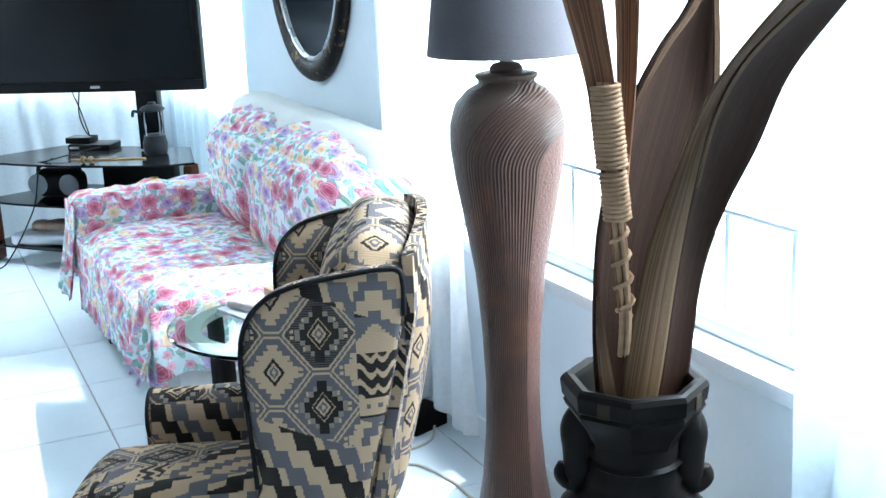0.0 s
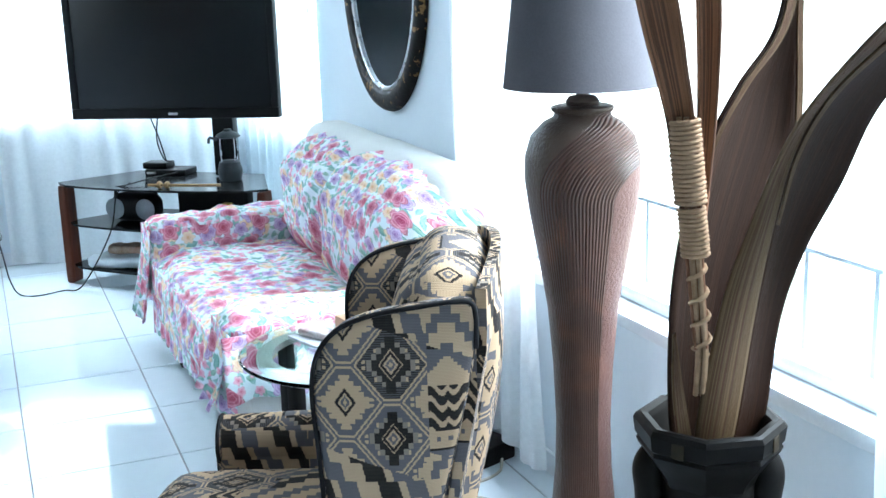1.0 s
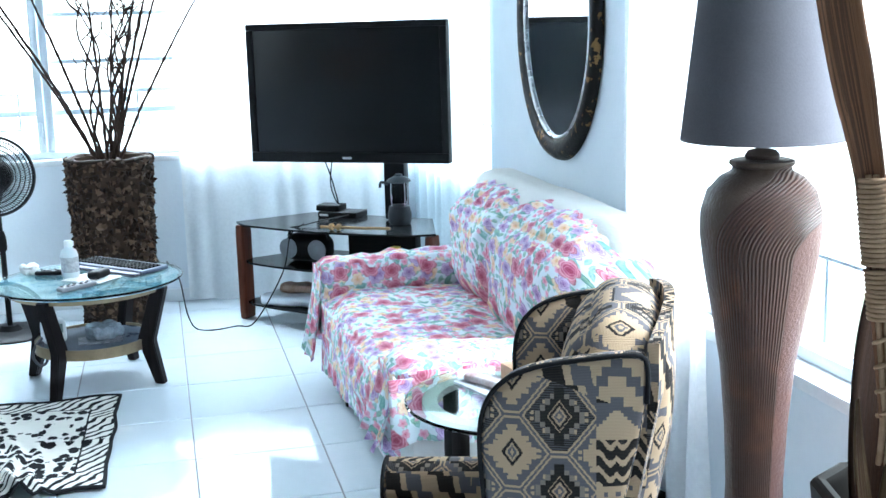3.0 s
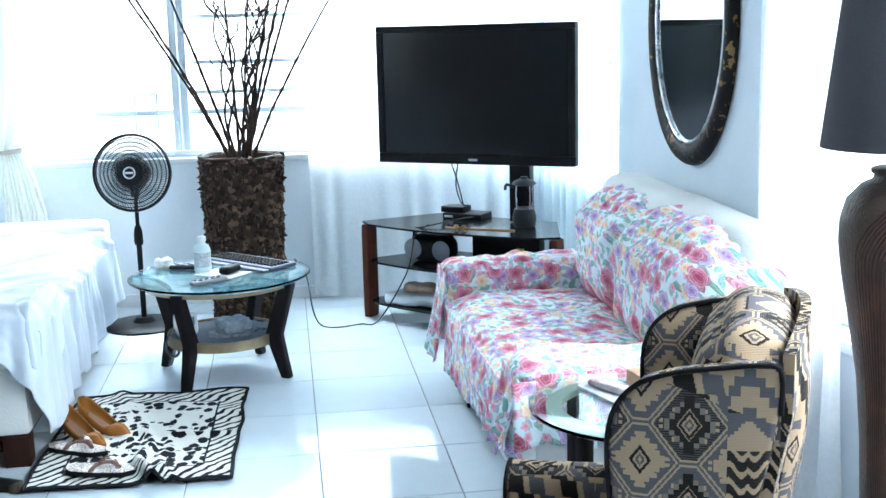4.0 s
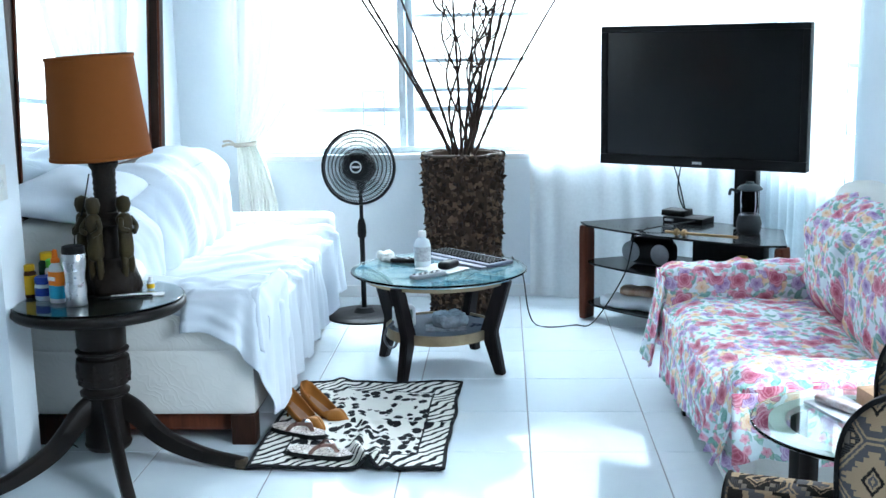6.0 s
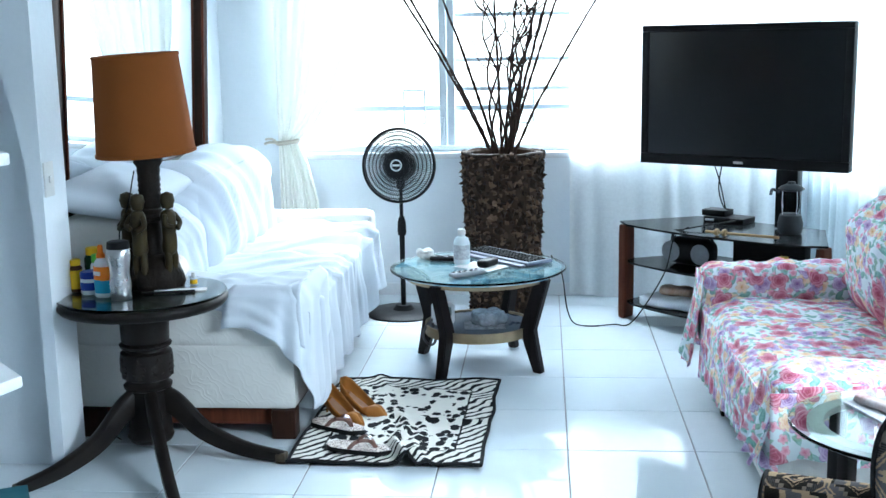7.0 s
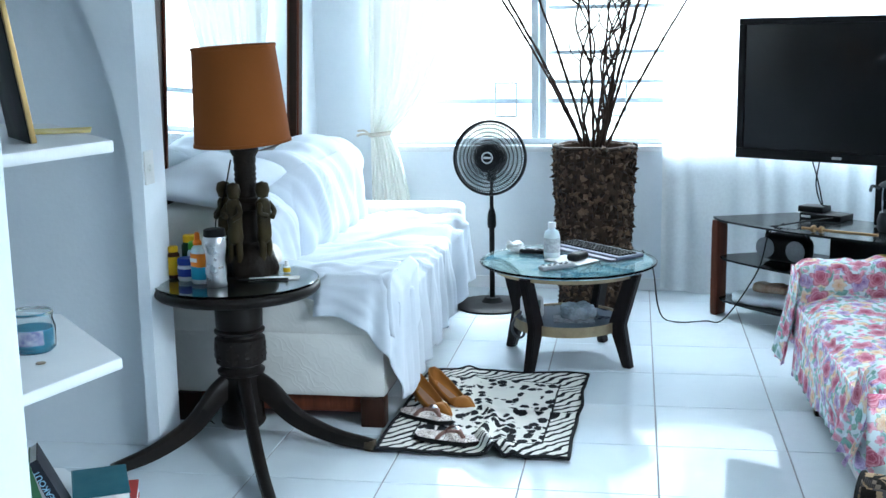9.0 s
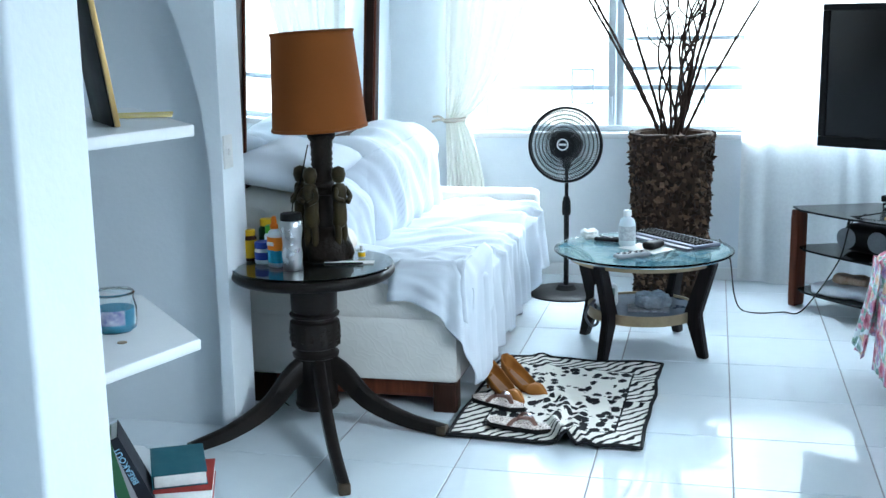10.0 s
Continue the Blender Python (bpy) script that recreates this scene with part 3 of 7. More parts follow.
def window_frame(name, horizontal, a0, a1, z0, z1, at, mullions, label, bars):
    """A sliding window: outer frame, mullions, panes, a sill and an iron grille outside."""
    w = thing(name, label, "window", kind="structure")

    def piece(p0, p1, q0, q1, za, zb, bev=0.004):
        return box(p0, p1, at + q0, at + q1, za, zb, bev) if horizontal else box(at + q0, at + q1, p0, p1, za, zb, bev)

    part("window_sill", piece(a0 - 0.02, a1 + 0.02, -0.03, 0.15, z0 - 0.03, z0 + 0.004), SILL, w)
    for nm, args in (("window_frame", (a0, a1, 0.05, 0.1, z0 + 0.005, z0 + 0.04)), ("window_frame", (a0, a1, 0.05, 0.1, z1 - 0.05, z1)),
                     ("window_frame", (a0, a0 + 0.05, 0.05, 0.1, z0 + 0.04, z1 - 0.05)), ("window_frame", (a1 - 0.05, a1, 0.05, 0.1, z0 + 0.04, z1 - 0.05))):
        part(nm, piece(*args), ALU, w)
    edges = [a0 + 0.05] + [x for m_ in mullions for x in (m_ - 0.045, m_ + 0.045)] + [a1 - 0.05]
    for m_ in mullions:
        mu = part("mullion", piece(m_ - 0.043, m_ - 0.003, 0.045, 0.085, z0 + 0.04, z1 - 0.05), ALU, w)
        part("mullion", piece(m_ + 0.003, m_ + 0.043, 0.06, 0.1, z0 + 0.04, z1 - 0.05), ALU, w)
        part("latch", piece(m_ - 0.03, m_ - 0.015, 0.03, 0.044, z0 + 0.1, z0 + 0.2), ALU, mu)
    g = part("grille", piece(a0, a1, 0.122, 0.134, z0 + 0.25, z0 + 0.262), IRON, w)
    for i, z in enumerate(bars):
        part("bar", piece(mullions[0] + 0.045 if horizontal and i else a0, a1, 0.122, 0.134, z - 0.011, z + 0.011, 0.002), IRON, g)
    k = a0 + 0.14
    while k < a1:
        part("bar", piece(k - 0.007, k + 0.007, 0.135, 0.145, z0 + 0.01, z0 + 0.25 if not horizontal else z1, 0.002), IRON, g)
        k += 0.74 if horizontal else 0.21
    if horizontal:
        k = a0 + 0.632
        while k < a1:
            for b in ((k, k + 0.13, 1.165, 1.175), (k, k + 0.13, 0.975, 0.985)):
                part("bar", piece(b[0], b[1], 0.108, 0.12, b[2], b[3], 0.002), IRON, g)
            for x in (k, k + 0.12):
                part("bar", piece(x, x + 0.01, 0.108, 0.12, 0.985, 1.165, 0.002), IRON, g)
            k += 0.62
    return w


window_frame("window_1", True, WX0, WX1, WZ0, WZ1, BACK, (-0.63, 0.3), "white framed sliding window with an iron grille outside", (1.063, 1.174, 1.339, 1.589, 1.84))
window_frame("window_2", False, YB0, YB1, ZB0, 2.12, RIGHT, (-2.6, -0.75), "white framed side window with iron bars outside", (ZB0 + 0.02,))
window_frame("window_3", False, YA0, YA1, ZA0, 2.12, RIGHT, (), "white framed corner window behind a sheer curtain", (1.3, 1.7))


# ---- curtains ----
def curtain(name, line, z0, z1, label, material=SHEER, pleat=0.022, waves=11.0, seed=0, nz=26, taper=None, n=None):
    """A pleated hanging along a line of (x, y); taper(z) gives the share of the line that it fills."""
    pts = [Vector((x, y, 0)) for x, y in line]
    seg = [(b - a).length for a, b in zip(pts, pts[1:])]
    total = sum(seg)

    def at(s):
        s = min(max(s, 0), 1) * total
        for a, b, l in zip(pts, pts[1:], seg):
            if s <= l or b is pts[-1]:
                d = (b - a) / l
                return a + d * s, Vector((-d.y, d.x, 0))
            s -= l

    def f(u, v):
        z = z0 + (z1 - z0) * v
        s = u if taper is None else taper(u, z)
        p, nrm = at(s)
        ph = 2 * math.pi * waves * u * total + 4.5 * noise.noise(Vector((u * 4, seed, z * 0.35))) + 1.5 * noise.noise(Vector((u * 13, seed + 4, z * 0.6)))
        a = pleat * (0.6 + 0.6 * noise.noise(Vector((u * 7 + seed, 2, z * 0.6))) + 0.35 * (1 - v))
        a *= 1.0 if taper is None else max(0.3, min(taper(1.0, z), 1.0))
        low = 0.012 * math.sin(ph * 0.31 + seed) if v == 0 else 0
        return p + nrm * (a * math.sin(ph) + 0.02 * noise.noise(Vector((u * 3, z, seed)))) + Vector((0, 0, z + low))

    n = n or int(total * waves * 10)
    own = sheet(f, n, nz, 0.0)
    c = thing(name, label, "curtain")
    part("cloth", own, material, c, angle=180)
    return c


curtain("curtain", [(0.06, BACK - 0.07), (1.28, BACK - 0.09)], 0.015, 2.3, "white sheer curtain hanging to the floor behind the television", seed=1, waves=6.5, pleat=0.011)
curtain("curtain", [(RIGHT - 0.07, 2.9), (RIGHT - 0.06, 1.52)], 0.02, 2.3, "white sheer curtain in the corner behind the sofa", SHEERBLUE, seed=2, waves=6, pleat=0.016)
curtain("curtain", [(RIGHT - 0.08, -0.13), (RIGHT - 0.07, -0.72)], 0.06, 2.3, "bright white sheer curtain beside the floor lamp", sheer("close white voile", (0.95, 0.96, 0.97), 0.10, 0.4), seed=3, waves=7, pleat=0.026)
curtain("curtain", [(RIGHT - 0.1, -2.06), (RIGHT - 0.08, -2.75)], 0.03, 2.3, "pale blue sheer curtain beside the tall vase", sheer("pale blue curtain cloth", (0.74, 0.81, 0.86), 0.04, 0.84), seed=4, waves=5, pleat=0.02)

# the tied curtain at the far window
KNOT = 0.90
EDGE = ((0.90, 0.10), (0.94, 0.15), (1.0, 0.21), (1.18, 0.33), (1.42, 0.42), (1.66, 0.50), (2.3, 0.80))


def tied(u, z):
    """Swept wide above, gathered at the tie, falling nearly straight below."""
    if z <= KNOT:
        return u * (0.10 + 0.11 * min((KNOT - z) / 0.35, 1.0) ** 0.6)
    for (za, a), (zb, b) in zip(EDGE, EDGE[1:]):
        if z <= zb:
            return u * (a + (b - a) * (z - za) / (zb - za))
    return u * EDGE[-1][1]


VOILE = sheer("dense white voile", (0.84, 0.85, 0.80), -0.04, 0.92)
tc = curtain("tied_curtain", [(-1.575, BACK - 0.10), (-0.55, BACK - 0.09)], 0.3, 2.3, "white sheer curtain gathered with a tie", VOILE, seed=5, waves=8, taper=tied, nz=90, n=220, pleat=0.034)
tie = lathe([(0.052, -0.012), (0.060, -0.006), (0.060, 0.006), (0.052, 0.012), (0.048, 0.0), (0.052, -0.012)], 24, m=pose(-1.522, BACK - 0.098, KNOT, 0, -6, 0) @ Matrix.Diagonal((1.15, 0.9, 1, 1)))
tube([(-1.575, BACK - 0.13, KNOT), (-1.61, BACK - 0.15, KNOT + 0.004), (-1.645, BACK - 0.14, KNOT - 0.006)], 0.007, tie)
tube([(-1.575, BACK - 0.13, KNOT), (-1.60, BACK - 0.15, KNOT + 0.022), (-1.64, BACK - 0.14, KNOT + 0.020)], 0.006, tie)
part("tie", tie, BONE, tc, "white cloth tie")


# ---- floral sofa by the wall ----
def hang(p0, p1, z_top, z_low, out, seed, wave=0.014, n=44, nz=12, flare=0.05):
    """A loose cloth edge hanging from p0 to p1."""
    p0, p1, out = Vector(p0), Vector(p1), Vector(out)

    def f(u, v):
        p = p0.lerp(p1, u)
        dz = z_top + (z_low + 0.035 * noise.noise(Vector((u * 4, seed, 0))) - z_top) * v
        k = wave * v * math.sin(u * (p1 - p0).length * 62 + 2.5 * noise.noise(Vector((u * 5, seed, v)))) + flare * v ** 1.4 + 0.006
        return Vector((p.x, p.y, dz)) + out * k

    return sheet(f, n, nz, 0.004)


SX0, SX1, SY0, SY1 = 0.58, 1.40, -0.40, 1.27
sofa = thing("sofa", "white two-seat sofa mostly hidden under a floral cover", "sofa")
part("base", soft((SX0 + 0.02, SY0 + 0.02, 0.05), (SX1, SY1 - 0.02, 0.3), 0.03, 10), JACQUARD, sofa)
part("backrest", soft((1.2, SY0 + 0.03, 0.28), (SX1 + 0.03, SY1 - 0.13, 0.885), 0.09, 14, 0.008, 3), JACQUARD, sofa, "white upholstered back")
part("arm", soft((SX0 + 0.02, SY1 - 0.19, 0.28), (SX1, SY1 - 0.01, 0.505), 0.05, 10), JACQUARD, sofa)
part("arm", soft((SX0 + 0.02, SY0 + 0.01, 0.28), (SX1, SY0 + 0.19, 0.505), 0.05, 10), JACQUARD, sofa)
for x, y in ((0.62, 0.86), (1.33, 0.86), (0.62, -0.3), (1.33, -0.3)):
    part("leg", box(x - 0.022, x + 0.022, y - 0.022, y + 0.022, 0, 0.06, 0.004), BLACKWOOD, sofa)

cover = thing("sofa_cover", "pink and green floral print cotton sheet over the sofa", "sofa cover")
fold = lambda c, nn: 0.014 * noise.noise(Vector((c.x * 9, c.y * 5, c.z * 14))) + 0.010 * crease_line(Vector((c.x * 5, c.y * 4 + c.x * 3, c.z * 6)), 6) + 0.010 * abs(noise.noise(Vector((c.x * 16 + c.z * 20, c.y * 11, 3)))) + 0.006


def cloth_uv(bm, across="y"):
    """Metres along and across the cloth, unbroken where it turns over an edge."""
    lay = bm.loops.layers.uv.verify()
    for f in bm.faces:
        for lp in f.loops:
            c = lp.vert.co
            lp[lay].uv = (c.y, c.x + c.z) if across == "y" else (c.x + 3.0, c.z - c.y)
    return bm


part("seat_cloth", cloth_uv(soft((SX0 - 0.02, SY0 + 0.17, 0.16), (1.25, SY1 - 0.17, 0.412), 0.075, 34, 0.006, 4, 3, 0.016, crease=fold)), FLORAL, cover, angle=180)
part("far_arm_cloth", box_uv(soft((SX0 - 0.02, SY1 - 0.205, 0.2), (SX1 - 0.05, SY1 + 0.012, 0.53), 0.05, 22, 0.005, 6, 4, 0.004, crease=fold)), FLORAL, cover, angle=180)
part("near_arm_cloth", box_uv(soft((SX0 - 0.015, SY0 - 0.012, 0.34), (SX1 - 0.05, SY0 + 0.205, 0.525), 0.05, 22, 0.005, 6, 5, 0.004, crease=fold)), FLORAL, cover, angle=180)


def deep(c, nn):
    """Pulled folds that fan down and across the back."""
    run = Vector((c.y * 7 + c.z * 6, c.z * 1.6 - c.y * 1.2, 1))
    return 0.020 * noise.noise(run) + 0.020 * abs(noise.noise(run * 1.9)) + 0.012 * crease_line(Vector((c.y * 5 + c.z * 4.5, c.z * 1.2, 9)), 5) + 0.006 * noise.noise(Vector((c.y * 22 + c.z * 15, c.z * 5, 6)))


def back_cloth():
    """Two plump back cushions under one cloth, the near one the broader."""
    own = soft((1.10, 0.42, 0.38), (1.40, 1.10, 0.835), 0.145, 40, 0.006, 5, 6, 0.03, crease=deep)
    return soft((1.075, SY0 + 0.01, 0.38), (1.41, 0.50, 0.83), 0.14, 40, 0.006, 5, 8, 0.03, crease=deep, bm=own)


def low_hem(bm, y0, y1, z0, z1, k):
    """Lifts the hem of a hanging edge from z0 at y0 to z1 at y1."""
    for v in bm.verts:
        t = min(max((v.co.y - y0) / (y1 - y0), 0.0), 1.0)
        low = z0 + (z1 - z0) * t
        v.co.z = 0.5 - (0.5 - v.co.z) * (0.5 - low) / (0.5 - k)
    return bm


part("back_cloth", cloth_uv(back_cloth()), FLORAL, cover, angle=180)
part("skirt", cloth_uv(hang((SX0 - 0.02, SY1 + 0.0, 0), (SX0 - 0.02, SY1 - 0.2, 0), 0.5, 0.13, (-1, 0, 0), 1, n=20, flare=0.06)), FLORAL, cover, angle=180)
part("skirt", box_uv(hang((SX0 + 0.5, SY1 + 0.012, 0), (SX0 - 0.03, SY1 + 0.012, 0), 0.5, 0.16, (-0.25, 1, 0), 2, flare=0.05)), FLORAL, cover, angle=180)
part("skirt", cloth_uv(low_hem(hang((SX0 - 0.02, SY1 - 0.18, 0), (SX0 - 0.02, SY0 + 0.16, 0), 0.375, 0.09, (-1, 0, 0), 3, n=80, wave=0.004, flare=0.010), SY0, SY1, 0.24, 0.07, 0.09)), FLORAL, cover, angle=180)
part("skirt", cloth_uv(hang((SX0 - 0.018, SY0 + 0.23, 0), (SX0 - 0.018, SY0 - 0.01, 0), 0.49, 0.28, (-1, -0.1, 0), 4, n=30, wave=0.018, flare=0.06)), FLORAL, cover, angle=180)
part("skirt", box_uv(hang((SX0 - 0.05, SY0 - 0.012, 0), (SX1 - 0.1, SY0 - 0.012, 0), 0.49, 0.295, (0, -1, 0), 5, n=70, wave=0.008, flare=0.03)), FLORAL, cover, angle=180)


# ---- oval mirror ----
def oval(a, b, prof, seg=72):
    """A moulding round an ellipse; prof: (outward, proud) pairs, a closed loop."""
    own = bmesh.new()
    rings = []
    for i in range(seg):
        t = 2 * math.pi * i / seg
        d = Vector((b * math.cos(t), a * math.sin(t))).normalized()
        rings.append([own.verts.new((-w, a * math.cos(t) + d.x * o, b * math.sin(t) + d.y * o)) for o, w in prof])
    for i in range(seg):
        r, s = rings[i], rings[(i + 1) % seg]
        for k in range(len(prof)):
            own.faces.new((r[k], s[k], s[(k + 1) % len(prof)], r[(k + 1) % len(prof)]))
    return own


g = Graph("black and gilt carved frame")
fl = g.m("GREATER_THAN", g.noise(26, 5), 0.6)
g.bump(g.noise(40, 4), 0.6, 0.006)
GILT = g.done(g.mix(fl, (0.012, 0.010, 0.010), (0.2, 0.12, 0.05)), 0.45, g.m("MULTIPLY", fl, 0.3), Specular_IOR_Level=0.08)
om = thing("oval_mirror", "oval wall mirror in a black and gold carved frame", "mirror", pose(RIGHT - 0.003, 0.655, 1.485))
A, B = 0.365, 0.45
part("frame", oval(A, B, [(-0.005, 0.004), (0.0, 0.022), (0.012, 0.03), (0.022, 0.034), (0.045, 0.04), (0.066, 0.032), (0.076, 0.018), (0.08, 0.002)]), GILT, om, angle=180)
part("inner_bead", oval(A, B, [(-0.016, 0.018), (-0.012, 0.026), (-0.004, 0.028), (0.002, 0.022)]), STEEL, om, "thin silver bead", angle=180)
own = bmesh.new()
ring = [own.verts.new((-0.017, A * math.cos(2 * math.pi * i / 72), B * math.sin(2 * math.pi * i / 72))) for i in range(72)]
own.faces.new(ring)
part("glass", own, MIRROR, om, "mirror glass", smooth=False)


# ---- television on its corner stand ----
TV = pose(0.874, 2.235, 0, 0, 0, -32)
tv = thing("television", "large black flat television on a pole", "television", TV)
g = Graph("glossy black screen")
SCREEN = g.done(g.mix(g.noise(2.0, 2), (0.006, 0.007, 0.008), (0.010, 0.011, 0.012)), g.m("MULTIPLY_ADD", g.noise(5, 4), 0.1, 0.12), Specular_IOR_Level=0.2)
part("casing", box(-0.535, 0.535, 0.0, 0.045, 0.81, 1.505, 0.008), BLACKPLASTIC, tv)
part("screen", box(-0.496, 0.496, -0.004, -0.0005, 0.862, 1.472, 0.001), SCREEN, tv, "dark switched-off screen", smooth=False)
for a in ((-0.535, 0.535, 0.81, 0.86), (-0.535, 0.535, 1.474, 1.505), (-0.535, -0.498, 0.861, 1.473), (0.498, 0.535, 0.861, 1.473)):
    part("bezel", box(a[0], a[1], -0.012, -0.0005, a[2], a[3], 0.004), BLACKPLASTIC, tv)
SILVER = plain("silver lettering", (0.6, 0.6, 0.6), None, 30, 0.35, 0.7)
part("badge", box(-0.028, 0.02, -0.0145, -0.0125, 0.828, 0.84, 0.002), SILVER, tv, "small silver maker's mark")
part("pole", box(0.16, 0.27, 0.062, 0.13, 0.515, 1.2, 0.006), BLACKMETAL, tv, "black steel pole")
part("bracket", box(0.02, 0.41, 0.0605, 0.075, 1.05, 1.25, 0.004), BLACKMETAL, tv)

stand = thing("tv_stand", "black glass corner stand with red brown wooden legs", "tv stand", pose(0.862, 2.222, 0, 0, 0, -40.8))


def shelf_plate(z, t, front, w0, w1, back):
    """A corner shelf: bowed front, straight sides drawn in to the back."""
    pts = [(-w0, front + 0.13)] + [(-w0 + 2 * w0 * i / 12, front + 0.13 - 0.13 * math.sin(math.pi * (0.12 + 0.76 * i / 12))) for i in range(1, 12)] + [(w0, front + 0.13), (w1, back), (-w1, back)]
    own = bmesh.new()
    f = own.faces.new([own.verts.new((x, y, z)) for x, y in pts])
    r = bmesh.ops.extrude_face_region(own, geom=[f])
    bmesh.ops.translate(own, vec=(0, 0, t), verts=[v for v in r["geom"] if isinstance(v, bmesh.types.BMVert)])
    return own


for z, k in ((0.5, 0.0), (0.3, 0.02), (0.085, 0.02)):
    part("glass_shelf", shelf_plate(z, 0.01, -0.3 + k, 0.58 - k, 0.36, 0.22), BLACKGLASS, stand)
for x in (-0.55, 0.55):
    part("leg", soft((x - 0.022, -0.2, 0.0), (x + 0.022, -0.11, 0.497), 0.012, 8), REDWOOD, stand, "red brown wooden upright")
part("back_post", box(-0.1, 0.3, 0.14, 0.2, 0.0, 0.497, 0.005), BLACKMETAL, stand)


def at_world(x, y, z, rz=0, rx=0, ry=0):
    return pose(x, y, z, rx, ry, rz)


bx = thing("set_top_box", "small black set-top box on the glass stand", "set-top box", at_world(0.86, 2.42, 0.5105, -35))
part("case", box(-0.11, 0.11, -0.07, 0.07, 0, 0.03, 0.004), BLACKPLASTIC, bx)
part("upper_case", box(-0.13, 0.0, -0.05, 0.05, 0.031, 0.062, 0.004), BLACKPLASTIC, bx)
part("label_plate", box(-0.10, -0.05, -0.0715, -0.0705, 0.008, 0.02, 0.001), SILVER, bx)

lant = thing("camping_lantern", "grey camping lantern with a clear chimney", "lantern", at_world(1.09, 2.06, 0.5105))
GREYPL = plain("dark grey plastic", (0.04, 0.045, 0.05), (0.07, 0.075, 0.08), 14, 0.45)
part("base", lathe([(0, 0), (0.05, 0), (0.056, 0.01), (0.06, 0.05), (0.05, 0.09), (0.036, 0.1), (0, 0.1)], 28), GREYPL, lant)
part("chimney", lathe([(0.034, 0.101), (0.043, 0.13), (0.04, 0.2), (0.036, 0.21)], 28), clear("clear plastic", (0.9, 0.95, 0.95), 0.05, 1.1), lant)
part("cap", lathe([(0, 0.205), (0.05, 0.207), (0.062, 0.215), (0.05, 0.228), (0.02, 0.24), (0.018, 0.25), (0, 0.252)], 28), GREYPL, lant)
for i in range(4):
    a = i * math.pi / 2 + 0.4
    part("guard_wire", tube([(0.045 * math.cos(a), 0.045 * math.sin(a), 0.095), (0.05 * math.cos(a), 0.05 * math.sin(a), 0.15), (0.047 * math.cos(a), 0.047 * math.sin(a), 0.212)], 0.002, seg=6), STEEL, lant)
part("handle", tube([(-0.055, 0, 0.2), (-0.09, -0.01, 0.215), (-0.1, -0.02, 0.19)], 0.007), GREYPL, lant)

stk = thing("back_scratcher", "pale wooden back scratcher lying on the stand", "back scratcher", at_world(0, 0, 0.526))
part("stick", tube([(0.69, 2.04, 0), (0.83, 1.935, 0.002), (0.99, 1.82, 0.006)], 0.007, seg=8), wood("pale bamboo", (0.42, 0.27, 0.13), (0.3, 0.18, 0.08), 4, 0.4), stk)
for k in (0.06, 0.1):
    part("roller", lathe([(0, -0.01), (0.016, -0.008), (0.018, 0), (0.016, 0.008), (0, 0.01)], 16, m=pose(0.69 + k * 0.8, 2.04 - k * 0.6, 0.002, 0, 90, -37)), wood("turned bamboo", (0.42, 0.27, 0.13), (0.3, 0.18, 0.08), 4, 0.4), stk)

rad = thing("radio", "black portable stereo with round grey speakers", "radio", at_world(0.66, 2.3, 0.3105, -40))
part("body", soft((-0.13, -0.06, 0), (0.13, 0.07, 0.14), 0.055, 12), BLACKPLASTIC, rad)
for x in (-0.085, 0.085):
    part("speaker", lathe([(0, 0), (0.05, 0), (0.052, 0.008), (0.04, 0.012), (0, 0.016)], 28, m=pose(x, -0.056, 0.07, 90, 0, 0)), plain("grey speaker cloth", (0.28, 0.3, 0.32), None, 60, 0.8), rad, "round grey speaker")
part("handle", tube([(-0.12, 0, 0.12), (-0.1, 0, 0.155), (0, 0, 0.165), (0.1, 0, 0.155), (0.12, 0, 0.12)], 0.008), BLACKPLASTIC, rad)
bag = solo("wrapped_bread", soft((-0.16, -0.1, 0), (0.16, 0.1, 0.055), 0.025, 14, 0.012, 14, 2), plain("crumpled white wrapping", (0.72, 0.75, 0.78), (0.58, 0.62, 0.68), 12, 0.35), "crumpled white wrapped packet on the lowest shelf", "packet", at_world(0.58, 2.3, 0.0955, -38))
brd = solo("brown_packet", soft((-0.09, -0.05, 0), (0.09, 0.05, 0.045), 0.02, 10, 0.008, 18, 5), plain("brown packet", (0.3, 0.17, 0.1), (0.5, 0.4, 0.32), 30, 0.45), "brown packet in clear wrap on the white packet", "packet", at_world(0.6, 2.32, 0.148, -36))
can = solo("yellow_box", box(-0.02, 0.02, -0.03, 0.03, 0, 0.11, 0.003), plain("yellow card", (0.75, 0.5, 0.03), None, 30, 0.5), "small yellow box on the middle shelf", "box", at_world(1.03, 1.93, 0.3105, -40))
bkx = solo("wooden_box", box(-0.06, 0.06, -0.04, 0.04, 0, 0.05, 0.004), DARKWOOD, "low dark wooden box on the middle shelf", "box", at_world(0.9, 2.1, 0.3105, -40))
CABLE = plain("black cable", (0.01, 0.01, 0.011), None, 20, 0.45, bump=0.02)


def cable(label, pts, r=0.0035, material=CABLE, name="cable"):
    return solo(name, tube(pts, r, seg=7, n=10), material, label, "cable")


